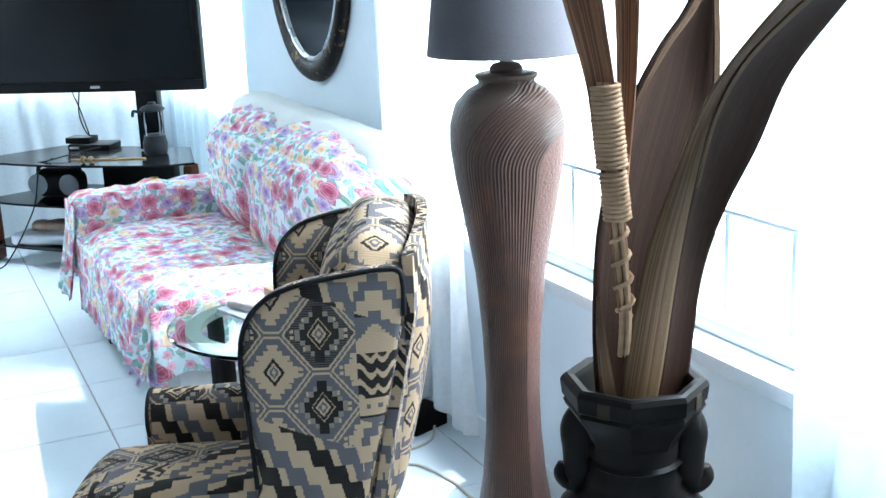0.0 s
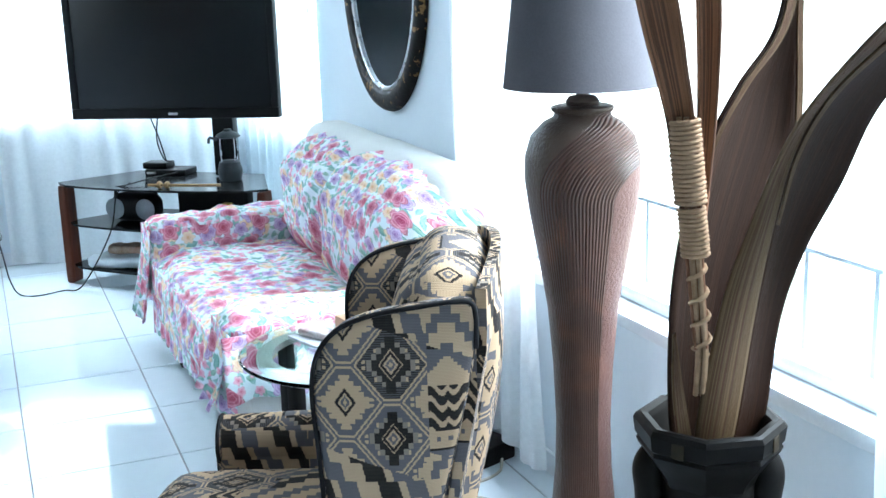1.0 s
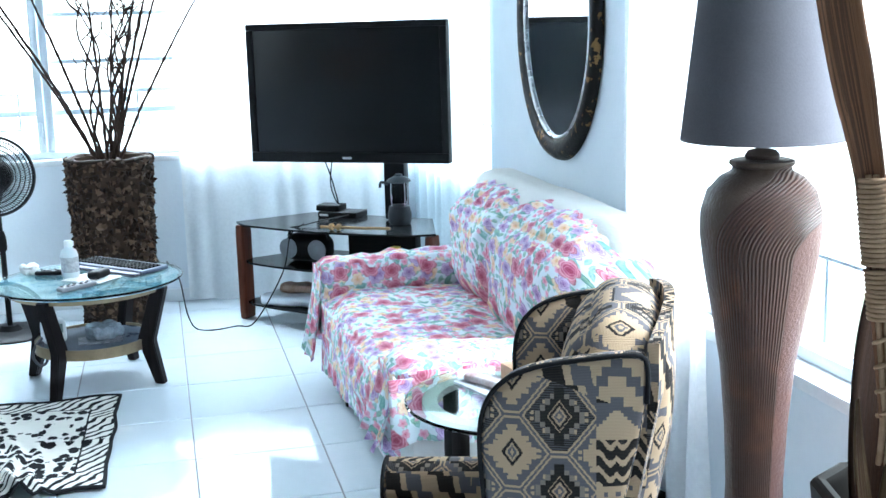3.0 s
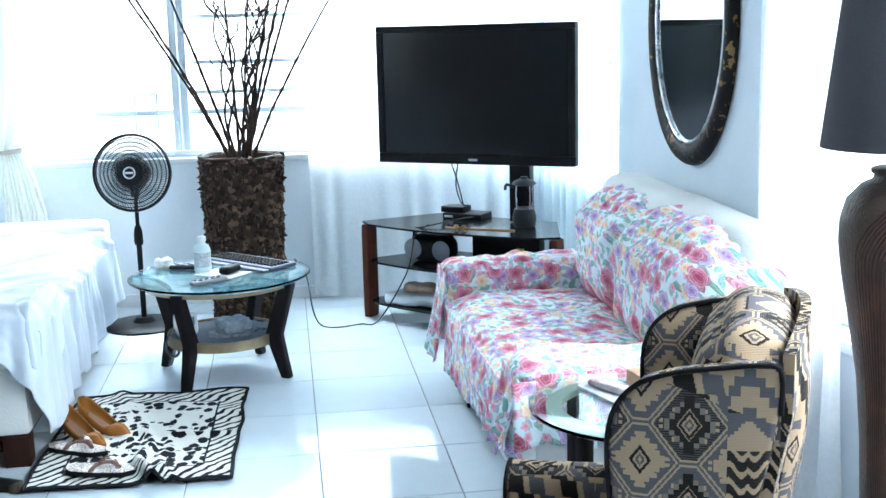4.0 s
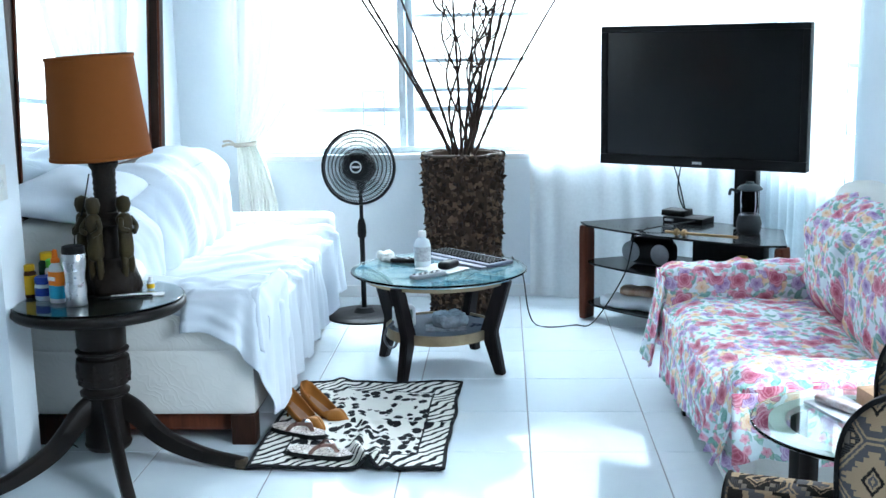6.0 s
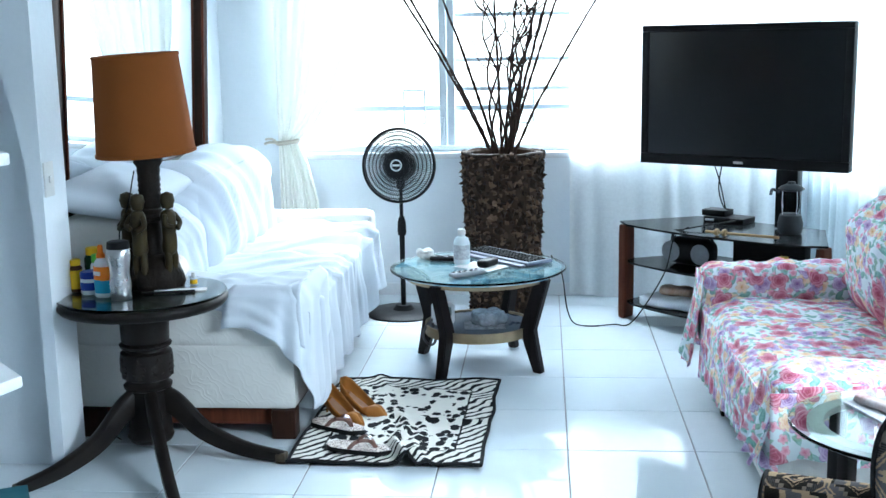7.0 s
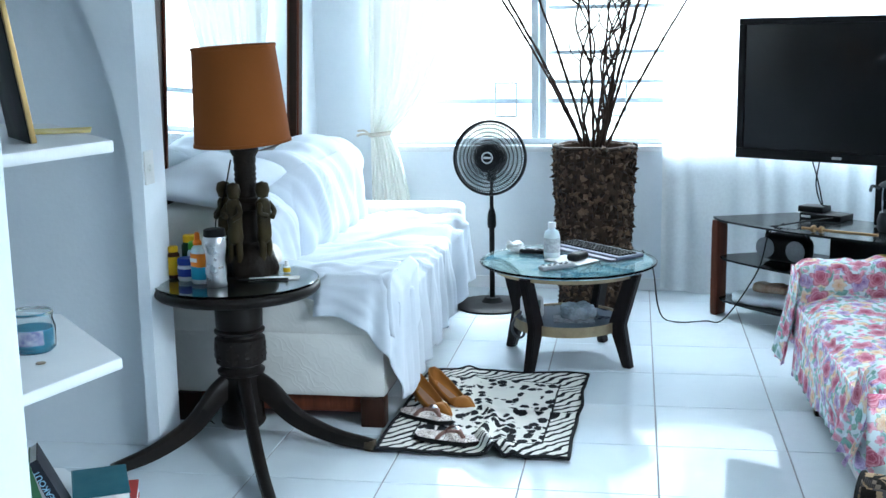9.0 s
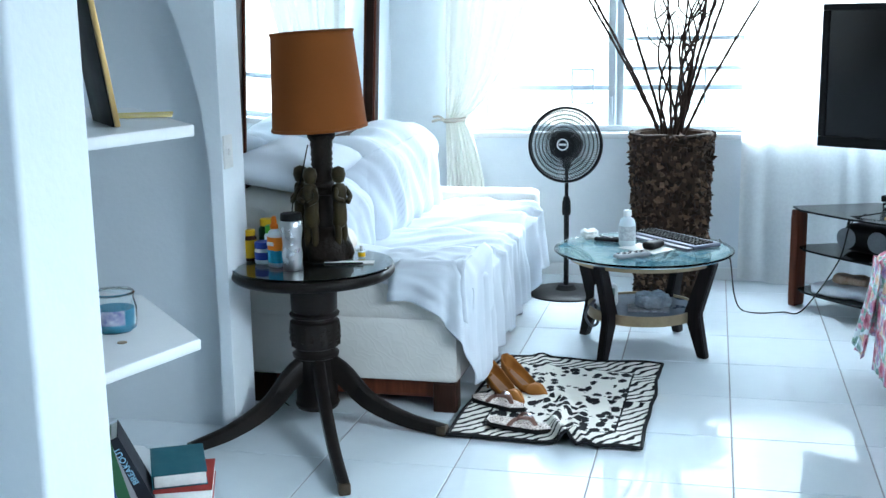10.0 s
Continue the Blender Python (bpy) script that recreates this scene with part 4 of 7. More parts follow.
cable("thin black cable from the television to the box", [(0.8, 2.3, 0.83), (0.79, 2.33, 0.7), (0.82, 2.36, 0.6), (0.86, 2.4, 0.575)])
cable("thin black cable behind the television", [(0.76, 2.32, 0.83), (0.8, 2.36, 0.72), (0.84, 2.42, 0.58)])
cable("black cable trailing over the stand", [(0.92, 2.36, 0.53), (0.72, 2.2, 0.53), (0.6, 2.16, 0.516), (0.52, 2.22, 0.5)])
cable("black cable that loops from the stand over the floor", [(0.62, 2.14, 0.53), (0.55, 2.12, 0.48), (0.5, 2.1, 0.3), (0.36, 2.2, 0.04), (0.27, 2.28, 0.004), (0.15, 2.24, 0.004), (0.07, 2.28, 0.01), (0.03, 2.15, 0.12), (0.0, 1.9, 0.35), (-0.05, 1.75, 0.462)])


# ---- white sofa by the other wall ----
ws = thing("white_sofa", "ivory jacquard three-seat sofa on dark wooden feet", "sofa")
WX, WXF, WY0, WY1 = -1.84, -1.0, 0.53, 2.60
part("base", soft((WX, WY0, 0.11), (WXF, WY1, 0.36), 0.018, 16, 0.002, 4), JACQUARD, ws)
part("plinth", box(WX + 0.03, WXF - 0.05, WY0 + 0.03, WY1 - 0.03, 0.045, 0.118, 0.004), REDWOOD, ws, "dark red wooden plinth")
part("seat_cushion", soft((WX + 0.2, WY0 + 0.2, 0.345), (WXF + 0.01, 1.56, 0.475), 0.045, 14, 0.006, 4, 1, 0.012), JACQUARD, ws)
part("seat_cushion", soft((WX + 0.2, 1.565, 0.345), (WXF + 0.01, WY1 - 0.19, 0.475), 0.045, 14, 0.006, 4, 2, 0.012), JACQUARD, ws)
part("backrest", soft((WX - 0.05, WY0 + 0.02, 0.34), (WX + 0.24, WY1 - 0.02, 0.84), 0.07, 16, 0.008, 3, 3), JACQUARD, ws)
part("arm", soft((WX, WY1 - 0.2, 0.34), (WXF + 0.012, WY1, 0.565), 0.035, 12, 0.004, 5), JACQUARD, ws)
part("arm", soft((WX, WY0 - 0.0, 0.34), (WXF - 0.0, WY0 + 0.2, 0.565), 0.035, 12, 0.004, 5), JACQUARD, ws)
for x, y in ((WXF - 0.05, WY0 + 0.03), (WX + 0.06, WY0 + 0.03), (WXF - 0.05, WY1 - 0.05), (WX + 0.06, WY1 - 0.05)):
    part("foot", box(x - 0.045, x + 0.045, y - 0.04, y + 0.04, 0, 0.112, 0.005), DARKWOOD, ws)


def throw_seat(u, v):
    """The sheet over the seat: from the back, across the cushions, over the front edge."""
    y = WY0 + 0.02 + u * (WY1 - WY0 - 0.22)
    s = v * 1.16
    if s < 0.62:
        x, z = WX + 0.22 + s, 0.492 + 0.015 * math.sin(math.pi * s / 0.62)
    else:
        k = (s - 0.62) / 0.54
        b = min(k / 0.16, 1.0) * math.pi / 2
        x = WXF + 0.005 + 0.035 * math.sin(b) + 0.02 * max(k - 0.16, 0)
        z = 0.49 - 0.05 * (1 - math.cos(b)) - max(k - 0.16, 0) * (0.42 - 0.1 * u)
    r = noise.noise(Vector((y * 2.2 + x * 3.0, x * 9 - y * 5, 0.0)))
    run = Vector((y * 9 - x * 8, x * 1.4 + y * 0.9, 4))
    w = 0.012 * r + 0.034 * abs(noise.noise(run)) + 0.014 * noise.noise(run * 2.1) + 0.022 * crease_line(Vector((y * 4.5 - x * 4.2, x * 1.1 + y * 0.5, 11)), 5)
    w -= 0.030 * math.exp(-((y - 1.56) / 0.05) ** 2)
    if s >= 0.68:
        x += 0.018 * math.sin(y * 30 + 3 * noise.noise(Vector((y * 3, 1, 1)))) * min((s - 0.68) * 4, 1) + w
        y += 0.03 * noise.noise(Vector((z * 6, y * 4, 7)))
    return Vector((x, y, max(z + w, 0.03)))


def throw_arm(u, v):
    """The sheet's near end, drawn over the arm and down its outer face to a point."""
    x = WX + 0.18 + u * (WXF - WX - 0.16)
    drop = 0.005 + 0.20 * max(u - 0.35, 0) / 0.65
    s = v * (0.24 + drop)
    if s < 0.24:
        y, z = WY0 + 0.25 - s, 0.580 + 0.012 * noise.noise(Vector((x * 8, s * 12, 0)))
    else:
        y, z = WY0 - 0.016 - 0.012 * math.sin((s - 0.24) * 9), 0.565 - (s - 0.24)
    y -= 0.008 * math.sin(x * 40 + s * 8) * (s > 0.24) + 0.01 * noise.noise(Vector((x * 6, s * 5, 3)))
    return Vector((x + 0.03 * u * v, y, z + 0.012 * noise.noise(Vector((x * 14, y * 12, 9)))))


def throw_corner(u, v):
    """The hanging corner that wraps round the front of the near arm."""
    pts = [(WXF - 0.24, WY0 - 0.03), (WXF - 0.06, WY0 - 0.034), (WXF + 0.02, WY0 - 0.03), (WXF + 0.05, WY0 + 0.05), (WXF + 0.055, WY0 + 0.2), (WXF + 0.05, WY0 + 0.42)]
    k = u * (len(pts) - 1)
    i = min(int(k), len(pts) - 2)
    x, y = (pts[i][j] + (pts[i + 1][j] - pts[i][j]) * (k - i) for j in (0, 1))
    low = 0.36 + 0.075 * max(1 - u / 0.3, 0) - 0.27 * math.exp(-((u - 0.62) / 0.2) ** 2) + 0.02 * math.sin(u * 15)
    z = 0.572 + (low - 0.572) * v
    out = Vector((x - (WXF - 0.12), y - (WY0 + 0.12), 0)).normalized()
    w_ = 0.014 * v * math.sin(u * 34 + 2.2 * v) + 0.014 * v + 0.006 * noise.noise(Vector((u * 9, v * 5, 3))) - 0.045 * max(1 - v * 9, 0)
    return Vector((x, y, z + 0.012 * max(1 - v * 9, 0))) + out * w_


st = thing("sofa_throw", "crumpled white cotton sheet thrown over the sofa", "throw")
part("seat_sheet", sheet(throw_seat, 170, 110, 0.004), WHITECLOTH, st, angle=180)
part("arm_sheet", sheet(throw_arm, 50, 36, 0.004), WHITECLOTH, st, angle=180)
part("corner_sheet", sheet(throw_corner, 36, 24, 0.004), WHITECLOTH, st, angle=180)


def crumple(c, nn):
    """Long soft folds that slant down the back."""
    run = Vector((c.y * 6 + c.z * 4.5, c.z * 1.1 - c.y * 0.8, 2))
    return 0.038 * abs(noise.noise(run)) + 0.015 * noise.noise(run * 2.3) + 0.020 * crease_line(Vector((c.y * 3.4 + c.z * 2.6, c.z * 0.9, 4)), 5) + 0.004 * noise.noise(Vector((c.y * 24 + c.z * 16, c.z * 5, 8)))


part("back_sheet", soft((WX + 0.04, 1.12, 0.45), (WX + 0.36, WY1 - 0.25, 0.93), 0.14, 56, 0.006, 5, 2, 0.02, crease=crumple), WHITECLOTH, st, angle=180)
part("back_sheet", soft((WX + 0.06, WY0 + 0.18, 0.45), (WX + 0.35, 1.16, 0.80), 0.12, 48, 0.006, 5, 5, 0.02, crease=crumple), WHITECLOTH, st, angle=180)


def pillow(lx, ly, h):
    own = bmesh.new()
    n = 22
    for sg in (1, -1):
        gg = []
        for i in range(n + 1):
            row = []
            for j in range(n + 1):
                a, b = 2 * i / n - 1, 2 * j / n - 1
                pinch = 1 - 0.07 * (1 - a * a) * b * b - 0.07 * (1 - b * b) * a * a
                z = sg * h * ((1 - a ** 4) * (1 - b ** 4)) ** 0.55
                row.append(own.verts.new((a * lx * (1 - 0.09 * (1 - b * b) * a * a), b * ly * (1 - 0.09 * (1 - a * a) * b * b), z + 0.01 * noise.noise(Vector((a * 2.5, b * 2.5, sg))) * (1 - a ** 4) * (1 - b ** 4))))
            gg.append(row)
        for i in range(n):
            for j in range(n):
                own.faces.new((gg[i][j], gg[i + 1][j], gg[i + 1][j + 1], gg[i][j + 1]))
    bmesh.ops.remove_doubles(own, verts=own.verts, dist=1e-4)
    return own


solo("pillow", pillow(0.31, 0.185, 0.07), WHITECLOTH, "plump white bed pillow leaning on the sofa back", "pillow", pose(-1.69, 0.74, 0.912, 8, -4, 88), angle=180)
solo("folded_towel", soft((-0.08, -0.1, 0), (0.08, 0.1, 0.14), 0.05, 12, 0.01, 9, 4), plain("pale cream towel", (0.66, 0.58, 0.5), (0.76, 0.7, 0.62), 8, 0.9), "small cream cushion on the sofa seat", "cushion", pose(-1.55, 0.68, 0.535, 0, 20, 10), angle=180)

# ---- leaning mirror ----
lm = thing("wall_mirror", "large mirror in a dark red brown wooden frame", "mirror", pose(LEFT + 0.012, 0, 0.80, 0, 2.5, 0))
MY0, MY1, MH = 0.56, 2.52, 1.5
part("glass", box(0.004, 0.010, MY0 + 0.1, MY1 - 0.1, 0.1, MH - 0.1, 0), MIRROR, lm, "mirror glass", smooth=False)
for a in ((MY0, MY1, 0, 0.1), (MY0, MY1, MH - 0.1, MH), (MY0, MY0 + 0.1, 0.1, MH - 0.1), (MY1 - 0.1, MY1, 0.1, MH - 0.1)):
    fr = part("frame", box(0.0, 0.035, a[0], a[1], a[2] + 0.0005, a[3] - 0.0005, 0.008, 3), DARKWOOD, lm)
for a in ((MY0 + 0.085, MY1 - 0.085, 0.088, 0.104), (MY0 + 0.085, MY1 - 0.085, MH - 0.104, MH - 0.088), (MY0 + 0.088, MY0 + 0.104, 0.104, MH - 0.104), (MY1 - 0.104, MY1 - 0.088, 0.104, MH - 0.104)):
    part("frame_bead", box(0.03, 0.044, a[0], a[1], a[2], a[3], 0.005), REDWOOD, lm, "red brown inner moulding")

# ---- animal print towel on the floor ----
RX, RY = -0.63, 0.75


def towel(u, v):
    x, y = (u - 0.5) * 0.68, (v - 0.5) * 1.0
    fold = lambda c, w, k: k * math.exp(-(((x - c) + 0.16 * (y + 0.2) + 0.02 * math.sin(y * 14)) / w) ** 2)
    near = max(0.0, 1 - (y + 0.5) / 0.7)
    z = 0.006 + fold(0.02, 0.022, 0.05) * near + fold(0.09, 0.02, 0.02) * near + 0.010 + 0.010 * noise.noise(Vector((x * 7, y * 7, 1))) + fold(-0.05, 0.03, 0.014) * (1 - near)
    z += 0.012 * math.exp(-((y + 0.02 + 0.1 * x) / 0.012) ** 2) * (x > -0.05)
    sx = 0.012 * noise.noise(Vector((y * 5, 1, 0)))
    sy = 0.014 * noise.noise(Vector((x * 6, 2, 0)))
    return Vector((x + sx, y + sy, z))


bm = sheet(towel, 100, 120, 0.0)
lay = bm.loops.layers.uv.verify()
for f in bm.faces:
    for lp in f.loops:
        lp[lay].uv = lp.vert.co.xy
towel_ob = thing("towel", "black and white animal print towel laid as a mat", "towel", pose(RX, RY, 0.0, 0, 0, -1.5))
part("cloth", bm, ANIMAL, towel_ob, angle=180)
edge = [towel(i / 40, 0) for i in range(41)] + [towel(1, i / 40) for i in range(1, 41)] + [towel(1 - i / 40, 1) for i in range(1, 41)] + [towel(0, 1 - i / 40) for i in range(1, 40)]
part("hem", tube(edge + [edge[0]], 0.007, seg=6, n=1), plain("black hem tape", (0.015, 0.015, 0.017), None, 40, 0.9), towel_ob, "black bound hem")

# ---- shoes on the towel ----
TAN = plain("tan suede leather", (0.36, 0.15, 0.035), (0.28, 0.11, 0.025), 10, 0.6, bump=0.3, fine=240)
INSOLE = plain("pale brown insole", (0.34, 0.2, 0.13), (0.26, 0.15, 0.1), 10, 0.6)


def pump_outline(s):
    """Half width and height of the sole along the shoe, 0 heel to 1 toe."""
    w = 0.025 + 0.012 * math.sin(min(s / 0.75, 1) * math.pi * 0.95) if s < 0.7 else 0.034 * max(1 - (s - 0.7) / 0.3, 0) ** 0.7 + 0.004
    z = 0.062 * max(1 - s / 0.66, 0) ** 1.35
    return w, z


def pump():
    """A pointed court shoe: upright sides round an open throat, closed over the toes."""
    wall = ((1.0, 1.0), (1.04, 0.74), (1.03, 0.45), (0.96, 0.2), (0.82, 0.03), (0.5, 0.0), (0.25, 0.0), (0.0, 0.0))
    vamp = ((0.0, 1.0), (0.5, 0.93), (0.86, 0.62), (1.0, 0.26), (0.85, 0.03), (0.5, 0.0), (0.25, 0.0), (0.0, 0.0))
    own = bmesh.new()
    L, n = 0.245, 30
    rows = []
    for i in range(n + 1):
        s = i / n
        w, z = pump_outline(s)
        k = min(max((s - 0.60) / 0.10, 0.0), 1.0)
        top = 0.058 - 0.030 * min(s / 0.6, 1.0) if s < 0.6 else 0.028 + 0.012 * math.sin((s - 0.6) / 0.4 * math.pi) - 0.02 * max(s - 0.85, 0) / 0.15
        if s < 0.06:
            w *= 0.3 + 0.7 * (s / 0.06) ** 0.5
        half = [(a[0] * (1 - k) + b[0] * k, a[1] * (1 - k) + b[1] * k) for a, b in zip(wall, vamp)]
        ring = half + [(-p, q) for p, q in half[-2::-1]]
        rows.append([own.verts.new((s * L, w * p, z + 0.002 + top * q)) for p, q in ring])
    for a, b in zip(rows, rows[1:]):
        for k in range(14):
            own.faces.new((a[k], a[k + 1], b[k + 1], b[k]))
    own.faces.new(rows[0])
    own.normal_update()
    bmesh.ops.solidify(own, geom=own.faces[:], thickness=0.0022)
    return own


def pump_shoe(m):
    sh = thing("pump_shoe", "tan suede pointed pump with a thin heel", "shoe", m, "pair of tan pumps")
    part("upper", pump(), TAN, sh, angle=180)
    sole = sheet(lambda u, v: Vector((u * 0.24, (v - 0.5) * 1.8 * pump_outline(u)[0], pump_outline(u)[1] + 0.004)), 24, 6, 0.003)
    part("insole", sole, INSOLE, sh, "pale leather insole", angle=180)
    part("heel", tube([(0.018, 0, 0.066), (0.014, 0, 0.035), (0.012, 0, 0.0)], lambda t: 0.016 - 0.012 * min(t * 1.5, 1), seg=10), TAN, sh)
    return sh


shoe = pump_shoe(pose(-0.945, 0.80, 0.016, 0, 0, -44))
copy_thing(shoe, pose(-0.885, 0.875, 0.016, 0, 0, -38))
g = Graph("leopard print insole")
w = g.vor(150)
LEOPARD = g.done(g.mix(g.m("LESS_THAN", w.outputs["Distance"], 0.42), (0.62, 0.55, 0.5), (0.1, 0.06, 0.05)), 0.5)
STRAP = plain("bronze strap", (0.2, 0.1, 0.08), (0.32, 0.2, 0.17), 40, 0.3, 0.4)
RUBBER = plain("black rubber", (0.015, 0.015, 0.016), None, 30, 0.7)


def slipper(m):
    sl = thing("flip_flop", "leopard print flip-flop with bronze straps", "sandal", m, "pair of flip-flops")
    half = lambda u: 0.032 + 0.013 * math.sin(u * math.pi * 0.9 + 0.35) - 0.03 * max(u - 0.86, 0) / 0.14 - 0.022 * max(0.1 - u, 0) / 0.1
    part("sole", sheet(lambda u, v: Vector((u * 0.25, (v - 0.5) * 2 * half(u), 0.016)), 24, 8, 0.016), RUBBER, sl, "black rubber sole", angle=50)
    part("footbed", sheet(lambda u, v: Vector((0.004 + u * 0.242, (v - 0.5) * 1.9 * half(u), 0.0185)), 24, 8, 0.002), LEOPARD, sl, "leopard print footbed", angle=50)
    for s in (-1, 1):
        part("strap", tube([(0.10, s * 0.042, 0.017), (0.13, s * 0.034, 0.045), (0.17, s * 0.012, 0.045), (0.19, 0.002, 0.018)], 0.008, seg=8, flat=0.4), STRAP, sl)
    part("charm", lathe([(0, 0), (0.012, 0.002), (0.008, 0.008), (0, 0.01)], 8, m=pose(0.165, 0, 0.05)), STEEL, sl, "small silver bow")
    return sl


flip = slipper(pose(-0.965, 0.66, 0.018, 0, 0, -30))
copy_thing(flip, pose(-0.86, 0.40, 0.018, 0, 0, -16))

# ---- coffee table ----
CX, CY = -0.38, 1.57
ct = thing("coffee_table", "round glass coffee table on black splayed wooden legs", "coffee table", pose(CX, CY, 0))
R = 0.395
part("glass_top", lathe([(0, 0.44), (R - 0.004, 0.44), (R, 0.443), (R, 0.447), (R - 0.004, 0.45), (0, 0.45)], 72), GLASS, ct, "blue green tinted glass top", angle=30)
# blue to white mottling paints the glass top's reflections into the board's colour
g = Graph("blue tabletop with painted reflections")
cl = g.noise(6, 7, rough=0.62, distortion=0.8)
REFLECTBLUE = g.done(g.ramp(cl, [(0.3, (0.04, 0.15, 0.28)), (0.43, (0.24, 0.5, 0.68)), (0.56, (0.74, 0.87, 0.95))]), 0.2)
part("table_board", lathe([(0, 0.43), (R * 0.93, 0.43), (R * 0.95, 0.4385), (0, 0.4385)], 64), REFLECTBLUE, ct, "blue board under the glass, mottled with painted reflections", angle=30)
part("rim", lathe([(R * 0.8, 0.405), (R * 0.83, 0.405), (R * 0.835, 0.4295), (R * 0.802, 0.4295), (R * 0.8, 0.405)], 64), BRASS, ct, "aged brass band", angle=30)
part("lower_shelf", lathe([(0, 0.165), (0.235, 0.165), (0.235, 0.185), (0, 0.185)], 56), plain("dark marbled shelf", (0.03, 0.04, 0.06), (0.12, 0.14, 0.18), 9, 0.3), ct, angle=30)
part("shelf_band", lathe([(0.2355, 0.15), (0.243, 0.15), (0.243, 0.195), (0.2355, 0.195), (0.2355, 0.15)], 56), BRASS, ct, "aged brass band", angle=30)


def ct_leg():
    """A bent board: splayed out to the foot, upright past the shelf, out again to the top."""
    prof = [(0.312, 0.0), (0.258, 0.19), (0.335, 0.425)]
    wide = [0.042, 0.075, 0.062]
    own = bmesh.new()
    rings = []
    for (x, z), w_ in zip(prof, wide):
        rings.append([own.verts.new((x + a * w_ / 2, b * 0.019, z)) for a, b in ((-1, -1), (1, -1), (1, 1), (-1, 1))])
    for a, b in zip(rings, rings[1:]):
        for k in range(4):
            own.faces.new((a[k], a[(k + 1) % 4], b[(k + 1) % 4], b[k]))
    own.faces.new(rings[0][::-1]), own.faces.new(rings[-1])
    bmesh.ops.bevel(own, geom=own.edges[:], offset=0.004, segments=2, affect="EDGES")
    return own


for a in (-122, -32, 58, 148):
    lg = part("leg", ct_leg(), BLACKWOOD, ct)
    lg.matrix_local = pose(0, 0, 0, 0, 0, a + 3)

TT = 0.4505
bot = thing("alcohol_bottle", "translucent white plastic bottle with a white cap", "bottle", pose(-0.455, 1.62, TT))
MILKY = plain("milky plastic", (0.7, 0.76, 0.78), (0.62, 0.68, 0.7), 8, 0.3, bump=0.02, Subsurface_Weight=0.2)
part("body", lathe([(0, 0), (0.033, 0.0), (0.037, 0.006), (0.037, 0.095), (0.03, 0.118), (0.016, 0.128), (0.015, 0.135), (0, 0.135)], 32), MILKY, bot)
part("cap", lathe([(0, 0.1355), (0.018, 0.1355), (0.018, 0.157), (0.016, 0.16), (0, 0.16)], 24), WHITEPLASTIC, bot)
part("label", lathe([(0.0375, 0.025), (0.0375, 0.09)], 32), plain("printed label", (0.6, 0.62, 0.64), (0.3, 0.32, 0.35), 60, 0.5), bot, "pale printed label")

kb = thing("keyboard", "black and grey computer keyboard on the glass", "keyboard", pose(-0.255, 1.76, TT, 0, 0, -47))
part("case", box(-0.225, 0.225, -0.08, 0.08, 0.0, 0.018, 0.006), plain("grey blue plastic", (0.12, 0.14, 0.2), (0.08, 0.09, 0.13), 10, 0.4), kb)
own = box(-0.015 / 2, 0.015 / 2, -0.015 / 2, 0.015 / 2, 0, 0.008, 0.002, 1)
keyface = bpy.data.meshes.new("key")
own.to_mesh(keyface)
own.free()
keyface.materials.append(BLACKPLASTIC)
for r_ in range(5):
    for k in range(20):
        ob = new("key", keyface)
        ob.parent = kb
        ob.matrix_local = pose(-0.2 + k * 0.021 + (0.006 if k > 14 else 0), -0.05 + r_ * 0.022, 0.0175)
part("palm_rest", box(-0.22, 0.22, -0.115, -0.0805, 0, 0.01, 0.004), plain("pale grey plastic", (0.2, 0.21, 0.26), None, 10, 0.4), kb)
ms = thing("mouse", "black computer mouse on a white sheet", "mouse", pose(-0.335, 1.545, TT + 0.003, 0, 0, 60))
part("shell", soft((-0.055, -0.03, 0), (0.055, 0.03, 0.036), 0.028, 12), BLACKPLASTIC, ms)
part("wheel", lathe([(0, -0.004), (0.008, -0.003), (0.008, 0.003), (0, 0.004)], 14, m=pose(0.032, 0, 0.031, 90, 0, 0)), RUBBER, ms)
solo("paper", box(-0.10, 0.10, -0.075, 0.075, 0, 0.0015, 0), PAPER, "white sheet of paper under the mouse", "paper", pose(-0.365, 1.55, TT + 0.0006, 0, 0, -35), smooth=False)


def remote(label, m, pale):
    rm = thing("remote_control", label, "remote control", m, "remote controls")
    part("case", soft((-0.085, -0.022, 0), (0.085, 0.022, 0.02), 0.008, 10), plain("grey remote plastic", pale, None, 20, 0.4), rm)
    for i in range(7):
        for j in range(3):
            part("button", box(-0.07 + i * 0.02, -0.058 + i * 0.02, -0.015 + j * 0.012, -0.007 + j * 0.012, 0.0195, 0.0225, 0.001, 1), WHITEPLASTIC if (i + j) % 3 == 0 else BLACKPLASTIC, rm)


remote("grey remote control with dark buttons", pose(-0.415, 1.36, TT, 0, 0, 38), (0.3, 0.31, 0.33))
remote("black remote control lying on the table", pose(-0.525, 1.70, TT, 0, 0, -12), (0.015, 0.015, 0.016))
solo("tissue", soft((-0.035, -0.03, 0), (0.035, 0.03, 0.04), 0.02, 12, 0.014, 40, 3), PAPER, "crumpled white paper tissue", "tissue", pose(-0.635, 1.76, TT), angle=180)
sh = thing("blood_pressure_monitor", "pale grey monitor with a coiled tube on the shelf", "monitor", pose(CX - 0.16, CY - 0.02, 0.186, 0, 0, 20))
part("case", soft((-0.05, -0.035, 0), (0.05, 0.035, 0.10), 0.02, 12), WHITEPLASTIC, sh)
part("display", box(-0.03, 0.03, -0.0375, -0.0352, 0.045, 0.085, 0.002), plain("grey display", (0.2, 0.26, 0.26), None, 20, 0.2), sh)
